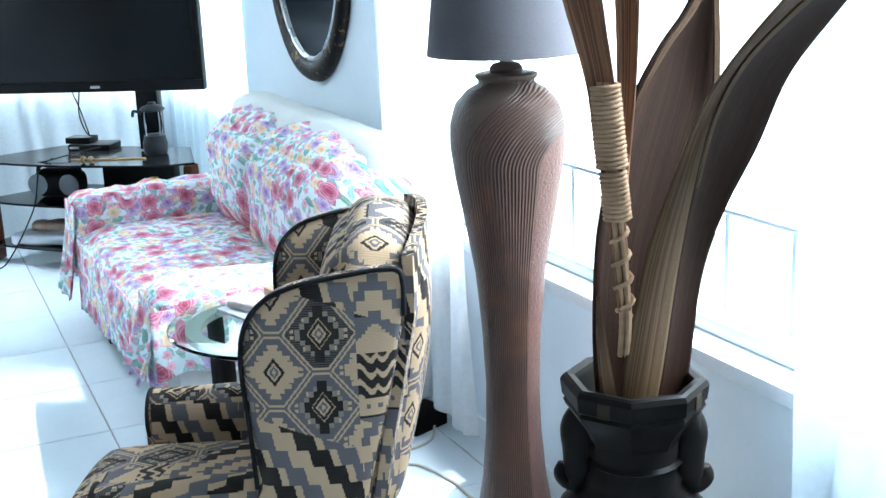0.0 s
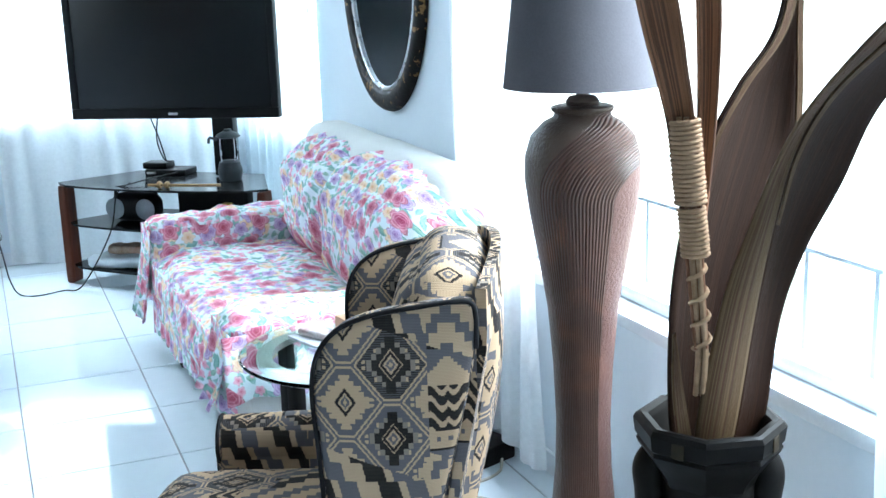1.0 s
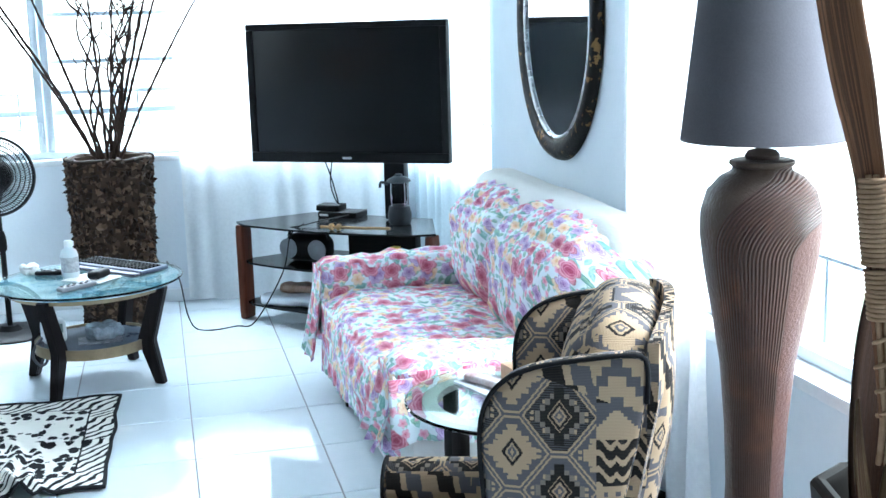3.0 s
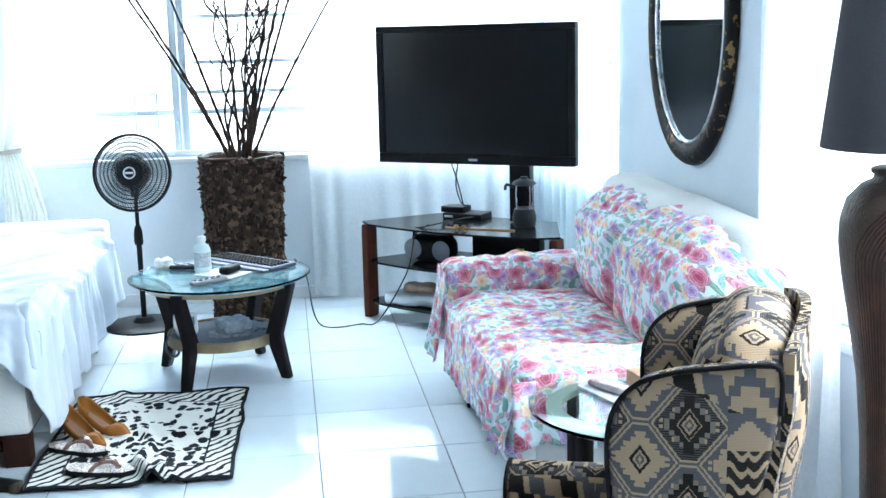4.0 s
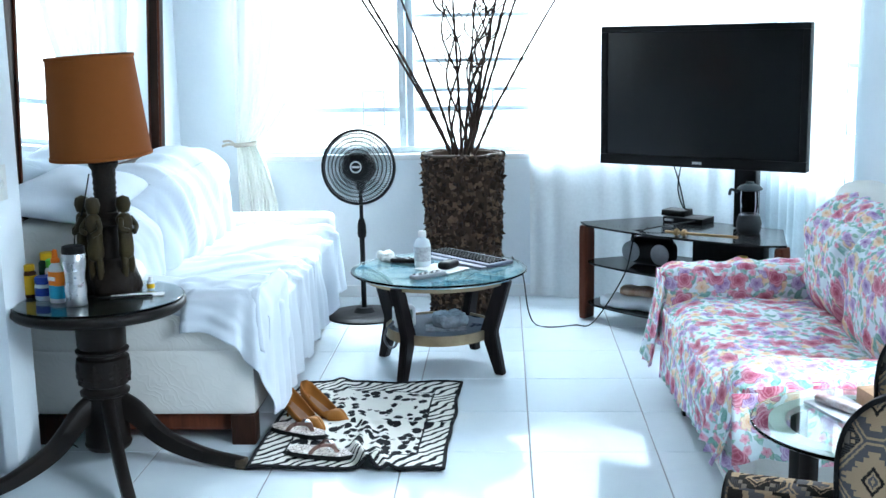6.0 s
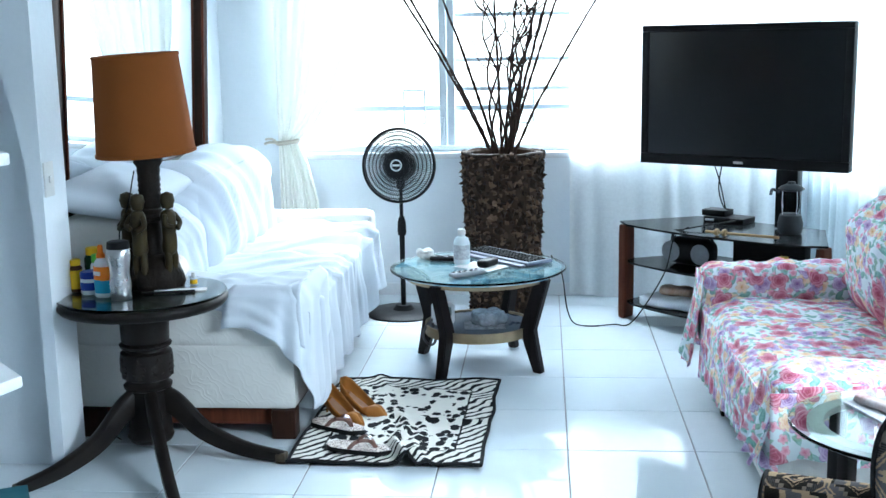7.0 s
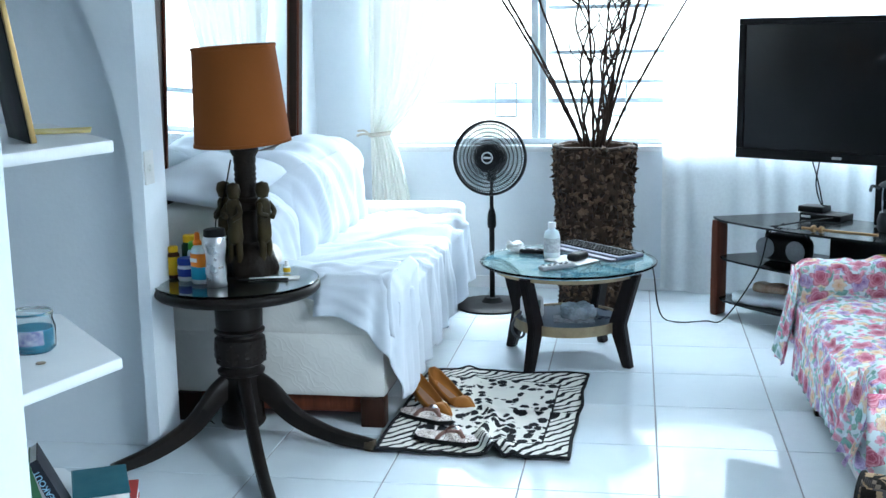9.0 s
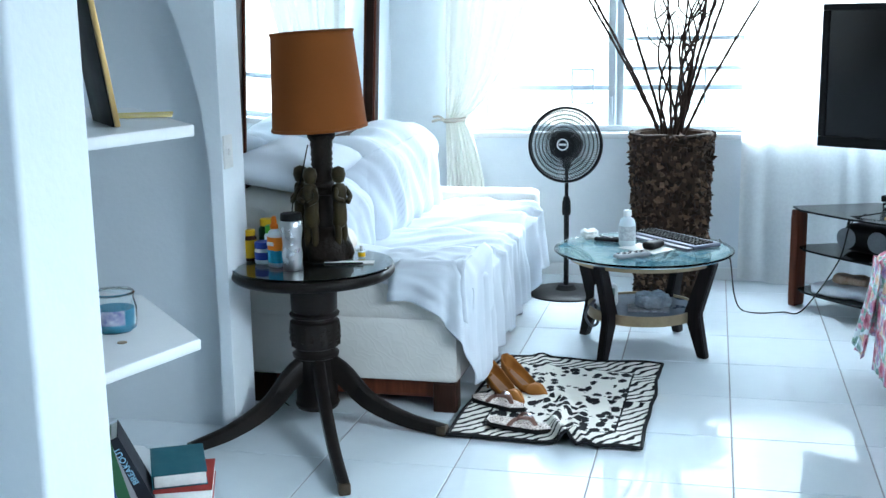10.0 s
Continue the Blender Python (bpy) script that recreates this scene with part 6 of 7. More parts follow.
for z, tip, inner, back_ in ((0.675, (-1.34, -0.92), (-1.52, -1.54), (-1.72, -0.5)), (1.218, (-1.31, -0.95), (-1.48, -1.54), (-1.75, -0.42)), (0.225, (-1.36, -0.85), (-1.5, -1.54), (-1.72, -0.55))):
    solo("wall_shelf", board(z, tip, inner, back_), WHITEPAINT, "white painted wooden shelf board in the alcove", "shelf", group="alcove shelves")
jar = thing("candle_jar", "blue candle in a clear glass jar", "candle", pose(-1.60, -0.88, 0.6755))
part("wax", lathe([(0, 0.006), (0.045, 0.006), (0.052, 0.015), (0.053, 0.06), (0, 0.06)], 32), plain("blue wax", (0.04, 0.24, 0.38), (0.06, 0.32, 0.46), 8, 0.4), jar, "blue wax")
part("glass", lathe([(0, 0), (0.048, 0), (0.058, 0.01), (0.06, 0.06), (0.053, 0.085), (0.056, 0.1), (0.053, 0.1), (0.05, 0.085), (0.0565, 0.06), (0.0545, 0.012), (0, 0.004)], 36), clear("jar glass", (0.95, 1, 1)), jar, "clear jar")
part("label", sheet(lambda u, v: Vector((0.0615 * math.cos(-1.9 + u * 1.3), 0.0615 * math.sin(-1.9 + u * 1.3), 0.025 + v * 0.038)), 12, 2, 0.0008), plain("picture label", (0.6, 0.62, 0.66), (0.1, 0.12, 0.3), 40, 0.4), jar, "printed picture label")
part("lip", lathe([(0.053, 0.097), (0.058, 0.1), (0.053, 0.104), (0.053, 0.097)], 32), clear("lip glass", (0.95, 1, 1)), jar)
coin = solo("coin", lathe([(0, 0), (0.012, 0), (0.012, 0.002), (0, 0.002)], 24), BRASS, "small dull coin on the shelf", "coin", pose(-1.52, -0.99, 0.6755))
pf = thing("picture_frame", "gold edged picture frame seen from its side", "picture frame", pose(-1.545, -0.95, 1.2195, 0, -8, 41))
part("panel", box(-0.006, 0.006, -0.12, 0.12, 0.0, 0.34, 0.001), BLACKPLASTIC, pf, "black backing")
part("edge", box(-0.004, 0.0085, -0.132, -0.1205, 0.0, 0.345, 0.002), plain("gilt edge", (0.55, 0.38, 0.15), None, 20, 0.35, 0.6), pf, "gold edge")
solo("yellow_paper", box(-0.1, 0.1, -0.06, 0.06, 0, 0.006, 0.001), plain("yellow paper", (0.7, 0.55, 0.12), (0.6, 0.55, 0.35), 10, 0.7), "yellow papers lying on the shelf", "paper", pose(-1.58, -0.74, 1.2195, 0, 0, 25))


def book(label, w_, h, t, color, m, words=None, pages=PAPER):
    b = thing("book", label, "book", m, "books on the alcove shelf")
    c = plain("book cover", color, None, 12, 0.45)
    part("page_block", box(0.003, w_ - 0.003, -t / 2 + 0.003, t / 2 - 0.003, 0.003, h - 0.003, 0.001), pages, b, "cream pages")
    part("cover", box(0, w_, -t / 2, -t / 2 + 0.003, 0, h, 0.0008, 1), c, b)
    part("cover", box(0, w_, t / 2 - 0.003, t / 2, 0, h, 0.0008, 1), c, b)
    part("spine", box(-0.003, 0.0, -t / 2, t / 2, 0, h, 0.0008, 1), c, b)
    if words:
        text("spine_title", words, t * 0.62, plain("pale blue print", (0.3, 0.55, 0.75), None, 20, 0.5), b, Matrix(((0, 0, -1, -0.0035), (-0.0, 1, 0, 0), (1, 0, 0, h * 0.62), (0, 0, 0, 1))) @ pose(0, 0, 0, 0, 0, 0), "pale blue title on the spine")
    return b


SHF = 0.2265
flat = lambda x, y, z, a: pose(x, y, z, 90, 0, a)
book("red bound book lying flat on the shelf", 0.15, 0.22, 0.04, (0.28, 0.03, 0.025), flat(-1.56, -0.76, SHF + 0.02, 22))
book("teal bound book lying on the red one", 0.14, 0.21, 0.038, (0.02, 0.1, 0.13), flat(-1.585, -0.76, SHF + 0.0595, 28))
face = 118
book("dark novel with a pale blue title leaning to the side", 0.13, 0.21, 0.035, (0.02, 0.022, 0.03), pose(-1.475, -0.985, SHF + 0.012, -24, 0, face), "BREAKOUT")
book("grey paperback leaning on the others", 0.12, 0.2, 0.02, (0.3, 0.3, 0.32), pose(-1.50, -1.0, SHF + 0.006, -20, 0, face))
book("green paperback standing on the shelf", 0.13, 0.2, 0.03, (0.04, 0.12, 0.06), pose(-1.52, -1.015, SHF + 0.005, -14, 0, face))
book("olive bound book leaning across", 0.13, 0.22, 0.028, (0.17, 0.17, 0.05), pose(-1.57, -0.93, SHF + 0.07, -36, 0, face))
book("dark blue paperback standing on the shelf", 0.13, 0.21, 0.03, (0.03, 0.08, 0.25), pose(-1.55, -1.035, SHF + 0.003, -9, 0, face))


# ---- patterned wing chair ----
CHAIR = pose(0.73, -1.74, 0, 0, 0, math.degrees(math.atan2(0.41, -0.91)))
ch = thing("wing_chair", "wing armchair in black, grey and cream kilim fabric", "armchair", CHAIR)
PIPING = plain("black velvet piping", (0.012, 0.011, 0.012), None, 40, 0.8)
DEPTH = 0.58
WING = [(0.115, 0.20), (0.075, 0.48), (0.055, 0.57), (0.03, 0.67), (0.0, 0.82), (0.0, 0.885), (0.02, 0.905), (0.11, 0.895), (0.19, 0.88), (0.245, 0.855), (0.28, 0.81), (0.292, 0.74), (0.285, 0.62), (0.28, 0.50), (0.30, 0.42), (0.30, 0.20)]


def slab(outline, y0, y1, bulge=0.012, r=0.014):
    """A padded panel from an outline in x and z, between two depths, its faces domed."""
    own = bmesh.new()
    loop = smooth_path([(x, 0, z) for x, z in outline], 4)
    c = sum((p for p in loop), Vector()) / len(loop)
    levels = [(y0, 1 - 2.2 * r / 0.3), (y0 + (y1 - y0) * 0.12, 1 - 0.6 * r / 0.3), (y0 + (y1 - y0) * 0.3, 1.0), (y0 + (y1 - y0) * 0.7, 1.0), (y0 + (y1 - y0) * 0.88, 1 - 0.6 * r / 0.3), (y1, 1 - 2.2 * r / 0.3)]
    rings = [[own.verts.new(((p.x - c.x) * k + c.x, y, (p.z - c.z) * k + c.z)) for p in loop] for y, k in levels]
    n = len(loop)
    for a, b in zip(rings, rings[1:]):
        for i in range(n):
            own.faces.new((a[i], a[(i + 1) % n], b[(i + 1) % n], b[i]))
    for ring_, s in ((rings[0], -1), (rings[-1], 1)):
        prev = ring_
        y = ring_[0].co.y
        for k, d in ((0.8, 0.5), (0.5, 0.85), (0.2, 1.0)):
            nxt = [own.verts.new(((v.co.x - c.x) * k + c.x, y + s * bulge * d * (1 if y1 > y0 else -1), (v.co.z - c.z) * k + c.z)) for v in ring_]
            for i in range(n):
                own.faces.new((prev[i], prev[(i + 1) % n], nxt[(i + 1) % n], nxt[i]))
            prev = nxt
        own.faces.new(prev)
    bmesh.ops.recalc_face_normals(own, faces=own.faces)
    return own


def piped(outline, y, r=0.0045):
    return tube([(x, y, z) for x, z in outline], r, seg=8, n=4)


rim_line = WING[4:14]
for nm, y0, y1 in (("near_wing", -0.055, 0.0), ("far_wing", -DEPTH, -DEPTH + 0.055)):
    wing = part("wing", box_uv(slab(WING, y0, y1)), KILIM, ch, angle=60)
    part("piping", piped(rim_line, y1 - 0.004), PIPING, wing, "black piping", angle=180)


def chair_back(u, v):
    """Outer back: a slightly bowed panel between the wings."""
    y = -DEPTH + 0.03 + u * (DEPTH - 0.06)
    z = 0.18 + v * 0.74
    x = 0.115 - 0.115 * min(max((z - 0.2) / 0.62, 0.0), 1.0) ** 1.1 - 0.03 * math.sin(math.pi * u)
    top = 0.03 * math.sin(math.pi * u) * v
    return Vector((x, y, z + top))


part("back_panel", box_uv(sheet(chair_back, 16, 20, 0.02)), KILIM, ch, angle=60)
lean = pose(0.085, -DEPTH / 2, 0.38, 0, -9, 0)
part("back_cushion", box_uv(soft((-0.05, -DEPTH / 2 + 0.055, 0.0), (0.13, DEPTH / 2 - 0.055, 0.545), 0.07, 16, 0.004, 5, 1, 0.03, m=lean)), KILIM, ch, angle=70)
part("seat_frame", box_uv(soft((0.10, -DEPTH + 0.01, 0.14), (0.64, -0.01, 0.29), 0.03, 12)), KILIM, ch, angle=60)
part("seat_cushion", box_uv(soft((0.13, -DEPTH + 0.105, 0.27), (0.695, -0.105, 0.40), 0.05, 16, 0.004, 5, 2, 0.022)), KILIM, ch, angle=70)


def arm_shape(y0, y1):
    own = soft((0.24, y0, 0.15), (0.60, y1, 0.445), 0.02, 12)
    tube([(0.22, (y0 + y1) / 2, 0.455), (0.58, (y0 + y1) / 2, 0.44)], 0.056, own, 18, 6)
    return own


for y0, y1 in ((-0.10, -0.005), (-DEPTH + 0.005, -DEPTH + 0.10)):
    arm = part("arm", box_uv(arm_shape(y0, y1)), KILIM, ch, angle=60)
    cy = (y0 + y1) / 2
    part("arm_front", box_uv(lathe([(0, 0), (0.05, 0), (0.056, 0.004), (0.05, 0.012), (0, 0.016)], 28, m=pose(0.582, cy, 0.44, 0, 90, 0))), KILIM, arm, angle=60)
    part("piping", tube([(0.59, cy + 0.055 * math.cos(t), 0.44 + 0.055 * math.sin(t)) for t in [i * math.pi / 8 for i in range(17)]], 0.005, seg=6, n=2), PIPING, arm, "black piping")
for x, y in ((0.6, -0.05), (0.6, -DEPTH + 0.05), (0.17, -0.05), (0.17, -DEPTH + 0.05)):
    part("leg", tube([(x, y, 0.15), (x + 0.008, y, 0.07), (x, y, 0.0)], lambda t: 0.026 - 0.01 * t, seg=12), DARKWOOD, ch)

# ---- round glass table between chair and sofa ----
GX, GY, GZ = 0.80, -0.75, 0.52
gt = thing("glass_side_table", "round glass side table on a dark wooden leg frame", "side table", pose(GX, GY, 0))
GR = 0.285
part("glass_top", lathe([(0, GZ - 0.01), (GR - 0.004, GZ - 0.01), (GR, GZ - 0.007), (GR, GZ - 0.003), (GR - 0.004, GZ), (0, GZ)], 72), GLASS, gt, "clear green edged glass", angle=30)
part("ring", lathe([(GR - 0.085, GZ - 0.028), (GR - 0.045, GZ - 0.028), (GR - 0.045, GZ - 0.0112), (GR - 0.085, GZ - 0.0112), (GR - 0.085, GZ - 0.028)], 64), plain("pale metal ring", (0.5, 0.5, 0.46), (0.36, 0.36, 0.33), 10, 0.35, 0.6), gt, "pale metal ring under the glass", angle=40)
for a in (215, 305, 35, 125):
    lg = part("leg", box(0.20, 0.235, -0.016, 0.016, 0, GZ - 0.029, 0.004), BLACKWOOD, gt)
    lg.matrix_local = pose(0, 0, 0, 0, 0, a)
part("stretcher", lathe([(0.19, 0.12), (0.2, 0.12), (0.2, 0.135), (0.19, 0.135), (0.19, 0.12)], 48), BLACKWOOD, gt, angle=40)
solo("wooden_box", box(-0.045, 0.045, -0.06, 0.06, 0, 0.05, 0.004), wood("pale wood", (0.5, 0.32, 0.2), (0.4, 0.24, 0.14), 5, 0.5), "small pale wooden box on the glass table", "box", pose(0.86, -0.66, GZ + 0.0005, 0, 0, 10))
solo("booklet", box(-0.06, 0.06, -0.085, 0.085, 0, 0.008, 0.001), plain("grey printed booklet", (0.62, 0.63, 0.64), (0.35, 0.36, 0.4), 40, 0.5), "pale grey booklet lying on the glass", "booklet", pose(0.76, -0.66, GZ + 0.0005, 0, 0, 18))
solo("eyeglass_case", soft((-0.018, -0.075, 0), (0.018, 0.075, 0.022), 0.01, 8), plain("white case", (0.7, 0.7, 0.7), (0.4, 0.2, 0.18), 20, 0.4), "slim white case lying on the booklet", "case", pose(0.75, -0.665, GZ + 0.009, 0, 0, 30))

# ---- floor lamp with a tall clay body ----
LX, LY = 1.224, -1.227
fl2 = thing("floor_lamp", "tall brown ribbed clay floor lamp with a grey shade", "lamp", pose(LX, LY, 0))


def ribbed_clay():
    """Fine ribs that rise up the front and sweep over the shoulder in arcs round a smooth pitted panel."""
    g = Graph("ribbed brown clay")
    x, y, z = g.xyz(g.co.outputs["Object"])
    p = g.m("ADD", g.m("MULTIPLY", x, 0.879), g.m("MULTIPLY", y, -0.477))
    q = g.m("DIVIDE", p, g.m("SQRT", g.m("ADD", g.m("ADD", g.m("MULTIPLY", x, x), g.m("MULTIPLY", y, y)), 0.00001)))
    across = g.m("MULTIPLY", g.m("SUBTRACT", 1.0, g.m("MULTIPLY", g.m("ARCSINE", q), 0.72)), 0.128)
    over = g.m("MAXIMUM", g.m("SUBTRACT", z, 0.955), 0.0)
    r = g.m("SQRT", g.m("ADD", g.m("MULTIPLY", across, across), g.m("MULTIPLY", over, over)))
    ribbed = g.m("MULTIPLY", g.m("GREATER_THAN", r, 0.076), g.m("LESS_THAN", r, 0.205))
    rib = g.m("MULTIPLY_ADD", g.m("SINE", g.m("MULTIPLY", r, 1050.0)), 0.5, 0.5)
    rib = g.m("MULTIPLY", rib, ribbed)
    pits = g.m("MULTIPLY", g.noise(130, 3), g.m("MULTIPLY_ADD", ribbed, -0.75, 1.0))
    g.bump(g.m("ADD", rib, pits), 0.75, 0.004)
    blotch = g.noise(5, 5)
    col = g.mix(g.m("MULTIPLY_ADD", blotch, 2.2, -0.65), (0.098, 0.049, 0.035), (0.048, 0.030, 0.025))
    col = g.mix(g.m("MULTIPLY", g.m("MAXIMUM", g.m("MULTIPLY_ADD", g.noise(9.0, 2), 5.0, -2.9), 0.0), 0.45), col, (0.19, 0.075, 0.036))
    col = g.mix(g.m("LESS_THAN", r, 0.076), col, g.mix(0.6, col, (0.12, 0.065, 0.056)))
    col = g.mix(g.m("GREATER_THAN", r, 0.205), col, g.mix(0.6, col, (0.06, 0.048, 0.038)))
    # shade between the ribs, put into the colour on top of the relief
    groove_shade = g.m("MULTIPLY", g.m("SUBTRACT", 1.0, rib), ribbed)
    col = g.mix(g.m("MULTIPLY", groove_shade, 0.65), col, (0.02, 0.011, 0.009))
    return g.done(col, 0.4, Specular_IOR_Level=0.2)


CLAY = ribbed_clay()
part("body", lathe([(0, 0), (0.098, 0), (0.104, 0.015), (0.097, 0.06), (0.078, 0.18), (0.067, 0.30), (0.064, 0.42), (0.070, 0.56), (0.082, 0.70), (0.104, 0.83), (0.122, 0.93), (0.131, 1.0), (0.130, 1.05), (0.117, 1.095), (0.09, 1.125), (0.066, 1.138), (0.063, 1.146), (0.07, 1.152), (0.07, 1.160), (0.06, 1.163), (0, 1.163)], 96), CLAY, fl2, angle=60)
part("collar", lathe([(0, 1.1635), (0.036, 1.1635), (0.038, 1.172), (0.03, 1.182), (0.014, 1.186), (0.012, 1.24), (0, 1.24)], 32), plain("bronze collar", (0.09, 0.06, 0.045), (0.05, 0.035, 0.03), 14, 0.4, 0.3), fl2)
g = Graph("grey linen shade")
th = g.m("ADD", g.noise(220, 2), g.m("MULTIPLY", g.noise(12, 3), 0.6))
g.bump(th, 0.25, 0.001)
GREYLINEN = g.done(g.mix(th, (0.06, 0.056, 0.064), (0.085, 0.08, 0.088)), 0.85)
part("shade", lathe([(0.176, 1.205), (0.139, 1.535), (0.136, 1.535), (0.173, 1.205), (0.176, 1.205)], 72), GREYLINEN, fl2, "grey linen tapered shade", angle=30)
part("spider", tube([(-0.141, 0, 1.5), (0, 0, 1.46), (0.141, 0, 1.5)], 0.003), BLACKMETAL, fl2)
part("bulb", lathe([(0, 1.24), (0.015, 1.25), (0.03, 1.3), (0.026, 1.34), (0, 1.36)], 20), WHITEPLASTIC, fl2)
cable("pale electric cord lying on the tiles", [(1.235, -1.12, 0.004), (1.226, -0.964, 0.004), (1.224, -0.865, 0.004), (1.179, -0.717, 0.004), (1.06, -0.69, 0.004), (1.09, -0.635, 0.004), (1.226, -0.613, 0.004), (1.30, -0.575, 0.004), (1.33, -0.53, 0.02)], 0.0045, plain("pale cable", (0.5, 0.47, 0.4), None, 20, 0.5))
solo("extension_box", box(-0.07, 0.07, -0.05, 0.05, 0, 0.06, 0.006), BLACKPLASTIC, "black power box behind the curtain", "power box", pose(1.31, -0.47, 0, 0, 0, 20))

# ---- black vase with dried palm leaves ----
VX, VY, VZ = 1.138, -1.85, 0.665
vs = thing("floor_vase", "black glazed eight-sided vase with scroll handles", "vase", pose(VX, VY, 0, 0, 0, 8))
BLACKCLAY = plain("black glazed clay", (0.004, 0.004, 0.0045), (0.014, 0.012, 0.010), 6, 0.38, bump=0.25, fine=40, Specular_IOR_Level=0.035)


def eight_sided(a, z):
    return 1.12 * math.cos(math.pi / 8) / math.cos(a % (math.pi / 4) - math.pi / 8)


lip = [(0.08, VZ - 0.12), (0.088, VZ - 0.1), (0.102, VZ - 0.078), (0.113, VZ - 0.062), (0.117, VZ - 0.052), (0.114, VZ - 0.045), (0.119, VZ - 0.04), (0.122, VZ - 0.012), (0.117, VZ - 0.003), (0.11, VZ), (0.098, VZ - 0.003), (0.091, VZ - 0.014), (0.085, VZ - 0.06), (0.065, VZ - 0.12)]
part("lip", lathe(lip, 96, wobble=eight_sided), BLACKCLAY, vs, angle=32)
GOLDRUB = plain("rubbed gold paint", (0.032, 0.022, 0.010), (0.012, 0.010, 0.007), 70, 0.5)
for a in (-157.5, -67.5, 22.5, 112.5):
    part("gold_patch", soft((-0.012, -0.0015, -0.014), (0.012, 0.0015, 0.014), 0.0014, 6, m=pose(0, 0, VZ - 0.028, 0, 0, a + 90) @ pose(0, -0.1262, 0)), GOLDRUB, vs, "worn patch of gold paint")
part("body", lathe([(0, 0), (0.1, 0), (0.105, 0.012), (0.1, 0.03), (0.13, 0.12), (0.165, 0.24), (0.168, 0.32), (0.14, 0.4), (0.105, 0.44), (0.09, 0.46), (0.094, 0.47), (0.085, 0.485), (0.085, VZ - 0.118)], 64), BLACKCLAY, vs, angle=60)
for s in (-1, 1):
    hd = part("handle", tube([(s * 0.06, 0, VZ - 0.085), (s * 0.088, 0, VZ - 0.078), (s * 0.104, 0, VZ - 0.105), (s * 0.10, 0, VZ - 0.15), (s * 0.102, 0, VZ - 0.19), (s * 0.118, 0, VZ - 0.212), (s * 0.134, 0, VZ - 0.2), (s * 0.13, 0, VZ - 0.18)], lambda t: 0.024 + 0.009 * math.sin(min(t * 1.3, 1) * math.pi) - 0.012 * max(t - 0.6, 0) / 0.4, seg=16), BLACKCLAY, vs, angle=180)
    hd.matrix_local = pose(0, 0, 0, 0, 0, -40)
part("neck_band", lathe([(0.086, 0.5), (0.094, 0.506), (0.086, 0.512)], 48), BLACKCLAY, vs)


def leaf_mat(name, a, b, c):
    g = Graph(name)
    u, v, _ = g.xyz(g.co.outputs["UV"])
    f = g.noise(1.0, 5, g.vec(g.m("MULTIPLY", u, 60.0), g.m("MULTIPLY", v, 2.5), 0.0), 0.65)
    streak = g.m("GREATER_THAN", g.noise(1.0, 2, g.vec(g.m("MULTIPLY", u, 15.0), g.m("MULTIPLY", v, 0.8), 3.0)), 0.52)
    g.bump(f, 0.5, 0.003)
    col = g.mix(g.m("MULTIPLY_ADD", f, 2.2, -0.6), a, b)
    return g.done(g.mix(g.m("MULTIPLY", streak, 0.8), col, c), 0.6, Specular_IOR_Level=0.12)


LEAFDARK = leaf_mat("dark brown dried palm leaf", (0.008, 0.0035, 0.002), (0.034, 0.015, 0.008), (0.016, 0.007, 0.004))
RIDGE_LIGHT = leaf_mat("leaf ridge with painted highlight", (0.06, 0.036, 0.018), (0.12, 0.075, 0.04), (0.04, 0.022, 0.012))
LEAFTAN = leaf_mat("tan and brown dried palm leaf", (0.022, 0.013, 0.006), (0.115, 0.072, 0.036), (0.04, 0.014, 0.008))


def palm_leaf(spine, width, curl=0.35, twist=0.0, face_to=(-0.45, -0.9, 0)):
    """A stiff cupped leaf along a spine; width(t) is its half breadth."""
    path = smooth_path(spine, 10)
    own = bmesh.new()
    lay = own.loops.layers.uv.verify()
    n, m_ = len(path), 8
    fd = Vector(face_to).normalized()
    grid = []
    for i, p in enumerate(path):
        t = i / (n - 1)
        tan = (path[min(i + 1, n - 1)] - path[max(i - 1, 0)]).normalized()
        side = tan.cross(fd).normalized()
        side = Matrix.Rotation(twist * t, 3, tan) @ side
        up = side.cross(tan)
        w_ = width(t)
        grid.append([own.verts.new(p + side * w_ * (2 * k / m_ - 1) + up * curl * w_ * (2 * k / m_ - 1) ** 2) for k in range(m_ + 1)])
    for i in range(n - 1):
        for k in range(m_):
            f = own.faces.new((grid[i][k], grid[i][k + 1], grid[i + 1][k + 1], grid[i + 1][k]))
            for lp, (a, b) in zip(f.loops, ((i, k), (i, k + 1), (i + 1, k + 1), (i + 1, k))):
                lp[lay].uv = (b / m_, a / n)
    own.normal_update()
    bmesh.ops.solidify(own, geom=own.faces[:], thickness=0.005)
    return own


lv = thing("dried_palm_leaves", "tall dried brown palm leaves standing in the vase", "dried leaves")


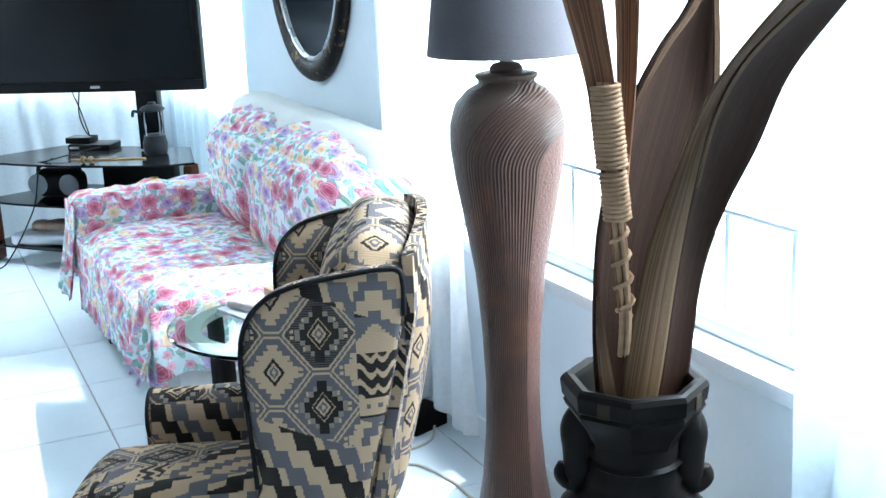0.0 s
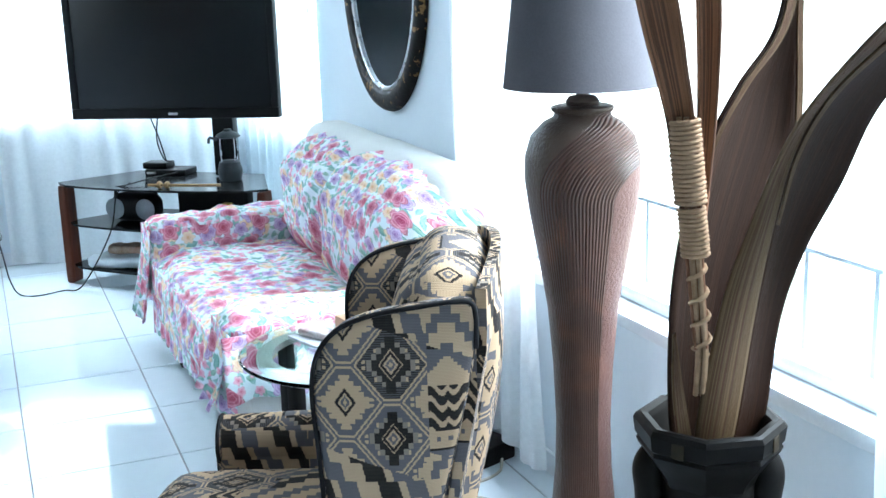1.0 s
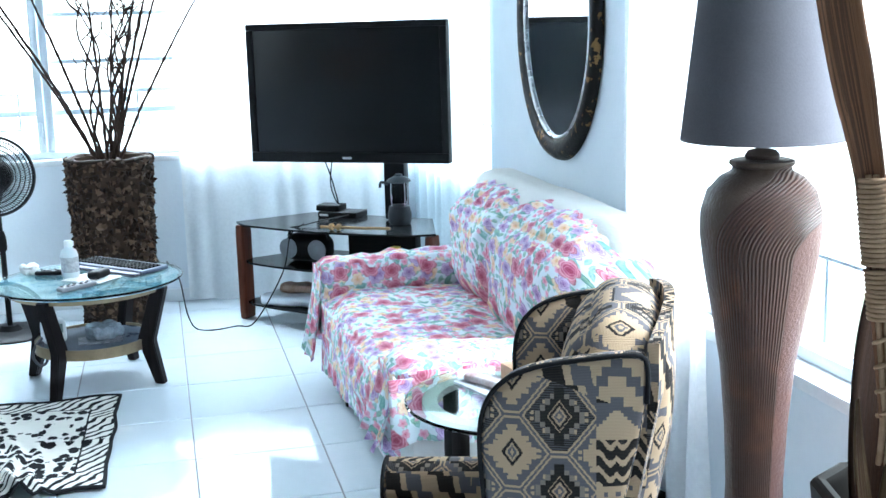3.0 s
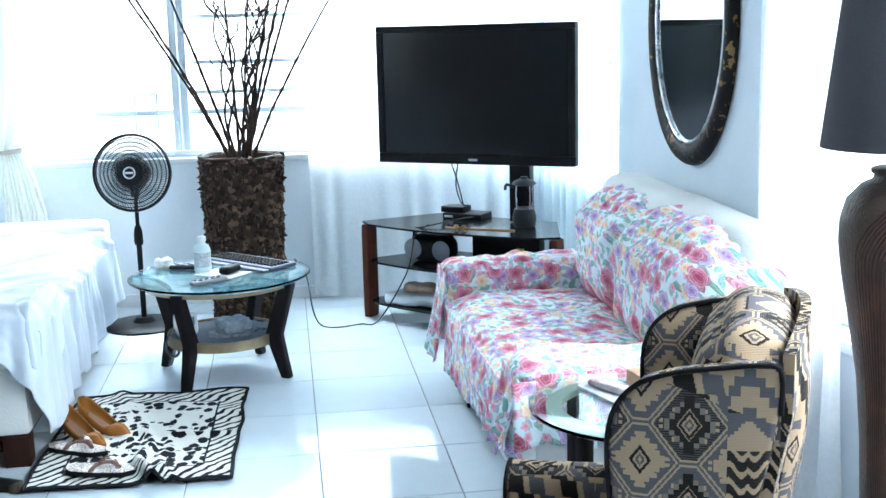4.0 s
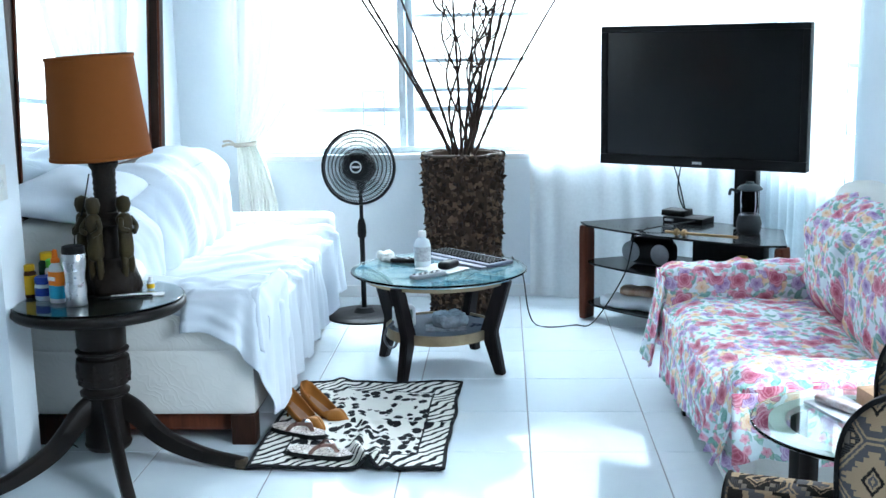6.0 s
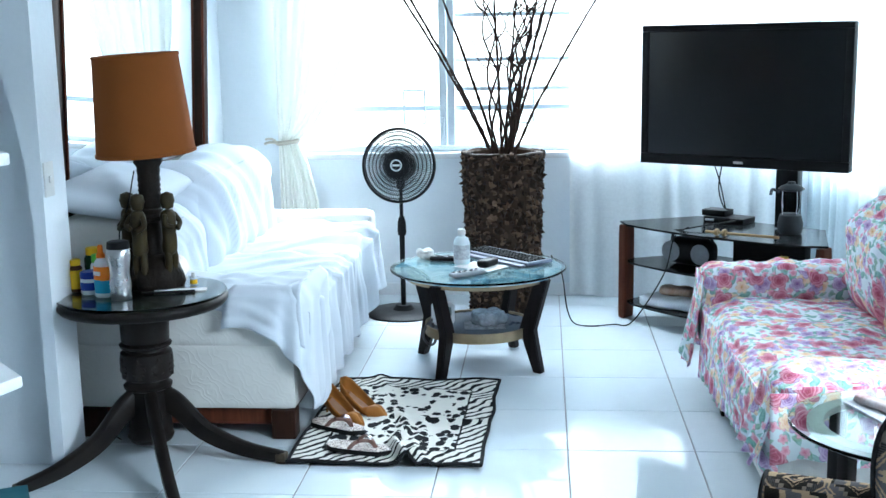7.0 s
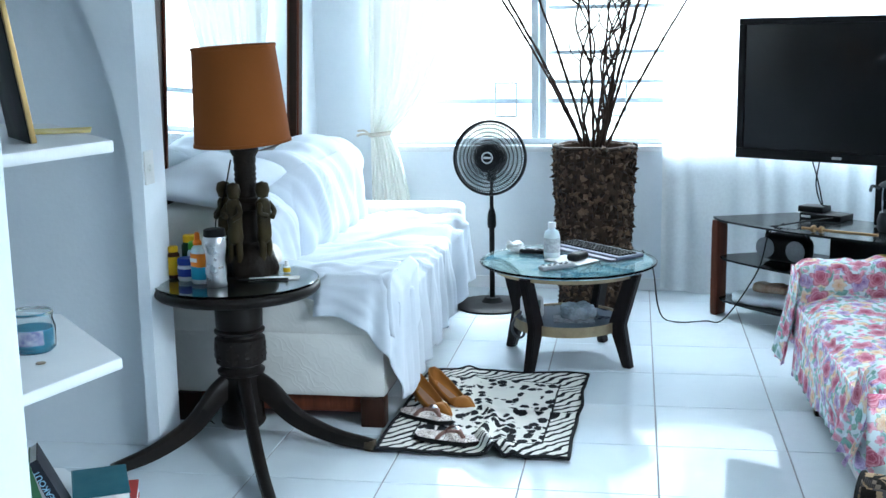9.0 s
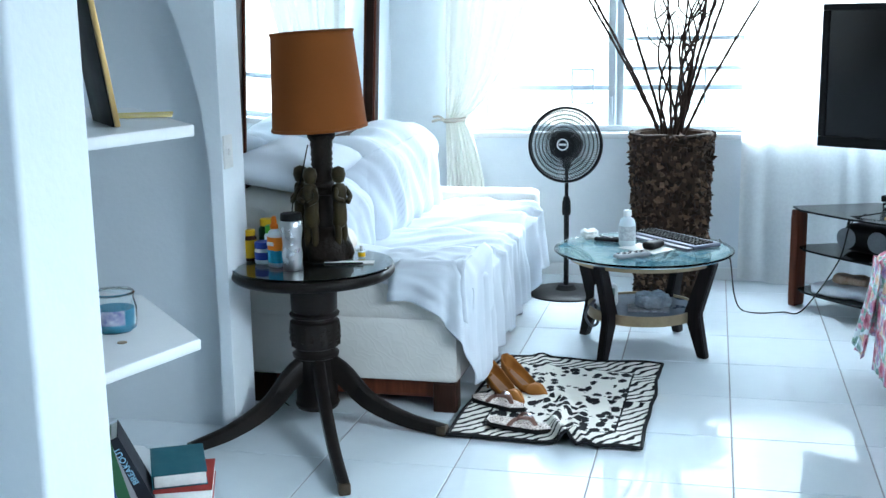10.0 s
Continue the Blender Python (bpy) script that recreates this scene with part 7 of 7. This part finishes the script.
def blade_leaf(left, right, sag=0.02):
    """A stiff leaf between two edges, cupped away from the room."""
    lo, hi = smooth_path(left, 9), smooth_path(right, 9)
    own = bmesh.new()
    lay = own.loops.layers.uv.verify()
    n, m_ = len(lo) - 1, 10
    grid = []
    for i, (a, b) in enumerate(zip(lo, hi)):
        w_ = (b - a).length
        row = []
        for k in range(m_ + 1):
            t = k / m_
            row.append(own.verts.new(a.lerp(b, t) + Vector((0.35, 0.9, 0)) * sag * (1 - (2 * t - 1) ** 2) * min(w_ / 0.1, 1.4)))
        grid.append(row)
    for i in range(n):
        for k in range(m_):
            f = own.faces.new((grid[i][k], grid[i][k + 1], grid[i + 1][k + 1], grid[i + 1][k]))
            for lp, (a, b) in zip(f.loops, ((i, k), (i, k + 1), (i + 1, k + 1), (i + 1, k))):
                lp[lay].uv = (b / m_, a / n)
    own.normal_update()
    bmesh.ops.solidify(own, geom=own.faces[:], thickness=0.005)
    return own


def strip(line, w0, w1):
    """Two edges of a narrow strip that starts on a line and lies beside it."""
    n = len(line) - 1
    return [(x, y - 0.01, z) for x, y, z in line], [(x + w0 + (w1 - w0) * i / n, y - 0.012, z) for i, (x, y, z) in enumerate(line)]


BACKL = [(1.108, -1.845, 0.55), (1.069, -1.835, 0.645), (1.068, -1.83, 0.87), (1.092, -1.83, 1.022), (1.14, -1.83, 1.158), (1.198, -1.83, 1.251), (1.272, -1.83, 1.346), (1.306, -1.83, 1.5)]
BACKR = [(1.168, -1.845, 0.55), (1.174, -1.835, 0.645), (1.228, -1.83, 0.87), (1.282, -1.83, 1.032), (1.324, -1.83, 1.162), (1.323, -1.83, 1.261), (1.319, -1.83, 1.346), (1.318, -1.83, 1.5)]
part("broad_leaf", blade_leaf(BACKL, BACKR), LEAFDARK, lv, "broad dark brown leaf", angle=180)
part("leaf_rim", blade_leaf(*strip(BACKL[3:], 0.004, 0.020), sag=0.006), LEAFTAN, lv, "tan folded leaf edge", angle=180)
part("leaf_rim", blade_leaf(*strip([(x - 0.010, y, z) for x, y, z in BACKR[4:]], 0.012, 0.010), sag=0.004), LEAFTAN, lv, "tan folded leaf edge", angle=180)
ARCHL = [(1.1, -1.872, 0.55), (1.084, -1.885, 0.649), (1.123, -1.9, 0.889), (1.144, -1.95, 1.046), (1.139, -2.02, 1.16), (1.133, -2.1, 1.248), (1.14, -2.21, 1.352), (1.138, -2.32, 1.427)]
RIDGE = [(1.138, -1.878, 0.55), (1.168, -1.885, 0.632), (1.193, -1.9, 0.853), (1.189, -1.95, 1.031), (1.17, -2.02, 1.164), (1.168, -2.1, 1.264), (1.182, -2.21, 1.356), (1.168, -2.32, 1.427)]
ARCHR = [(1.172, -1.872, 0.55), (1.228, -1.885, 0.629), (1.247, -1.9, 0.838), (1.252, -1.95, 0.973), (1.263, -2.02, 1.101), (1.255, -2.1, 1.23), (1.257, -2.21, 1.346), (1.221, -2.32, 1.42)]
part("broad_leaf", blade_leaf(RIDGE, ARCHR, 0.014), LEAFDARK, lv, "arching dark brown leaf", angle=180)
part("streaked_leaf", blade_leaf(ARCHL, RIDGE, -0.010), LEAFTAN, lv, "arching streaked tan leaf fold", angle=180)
# paler strip on the fold, the edge highlight painted as leaf colour
part("leaf_rim", blade_leaf(*strip([(x - 0.004, y, z) for x, y, z in RIDGE[3:]], 0.004, 0.012), sag=0.003), RIDGE_LIGHT, lv, "pale folded ridge with its highlight painted in", angle=180)
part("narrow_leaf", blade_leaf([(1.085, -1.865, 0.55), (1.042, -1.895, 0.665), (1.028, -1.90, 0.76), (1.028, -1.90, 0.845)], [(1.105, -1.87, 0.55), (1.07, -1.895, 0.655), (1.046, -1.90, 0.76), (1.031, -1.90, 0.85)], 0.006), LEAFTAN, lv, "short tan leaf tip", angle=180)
# bound sheath stalks
BARK = leaf_mat("flaking brown bark sheath", (0.1, 0.042, 0.022), (0.24, 0.115, 0.06), (0.06, 0.03, 0.018))
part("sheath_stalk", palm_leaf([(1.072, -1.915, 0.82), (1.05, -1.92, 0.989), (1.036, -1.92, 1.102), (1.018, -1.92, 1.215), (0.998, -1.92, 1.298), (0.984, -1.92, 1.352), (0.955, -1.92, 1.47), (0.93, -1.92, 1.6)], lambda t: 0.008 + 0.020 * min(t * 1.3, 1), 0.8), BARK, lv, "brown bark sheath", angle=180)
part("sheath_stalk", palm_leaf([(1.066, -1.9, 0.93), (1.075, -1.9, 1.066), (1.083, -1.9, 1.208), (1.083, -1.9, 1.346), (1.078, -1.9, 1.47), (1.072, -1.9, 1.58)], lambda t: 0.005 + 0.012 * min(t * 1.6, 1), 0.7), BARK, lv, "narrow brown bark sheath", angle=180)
ROPE = plain("pale raffia cord", (0.32, 0.2, 0.12), (0.19, 0.115, 0.065), 30, 0.8, bump=0.5, fine=200)
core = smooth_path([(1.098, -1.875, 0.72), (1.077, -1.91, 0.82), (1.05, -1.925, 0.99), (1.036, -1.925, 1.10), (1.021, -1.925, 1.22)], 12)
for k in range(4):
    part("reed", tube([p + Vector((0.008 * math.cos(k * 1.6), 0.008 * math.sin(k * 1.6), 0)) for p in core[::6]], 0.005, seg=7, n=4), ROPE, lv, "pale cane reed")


def coil(z0, z1, turns, r_):
    pts = []
    for i in range(turns * 10 + 1):
        z = z0 + (z1 - z0) * i / (turns * 10)
        c = min(core, key=lambda q: abs(q.z - z))
        a = 2 * math.pi * i / 10
        pts.append((c.x + r_ * math.cos(a), c.y + r_ * math.sin(a), z))
    return tube(pts, 0.0042, seg=6, n=1)


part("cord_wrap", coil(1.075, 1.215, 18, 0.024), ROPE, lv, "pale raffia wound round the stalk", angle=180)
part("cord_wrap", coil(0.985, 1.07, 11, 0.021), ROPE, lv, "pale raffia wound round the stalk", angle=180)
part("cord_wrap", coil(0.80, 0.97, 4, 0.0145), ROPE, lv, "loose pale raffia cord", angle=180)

# ---- floor tiles ----
S, J = 0.45, 0.0022
own = box(J, S - J, J, S - J, -0.02, 0.0, 0.0015, 1)
tile_mesh = bpy.data.meshes.new("tile")
own.to_mesh(tile_mesh)
own.free()
tile_mesh.materials.append(TILE)
near, rest = [], []
for i in range(-8, 4):
    for j in range(-12, 7):
        x, y = i * S, j * S
        if x + S > RIGHT + 0.16 + S * 0.7 or y > BACK:
            continue
        ob = new("tile", tile_mesh)
        ob.parent = floor
        ob.location = (x, y, 0)
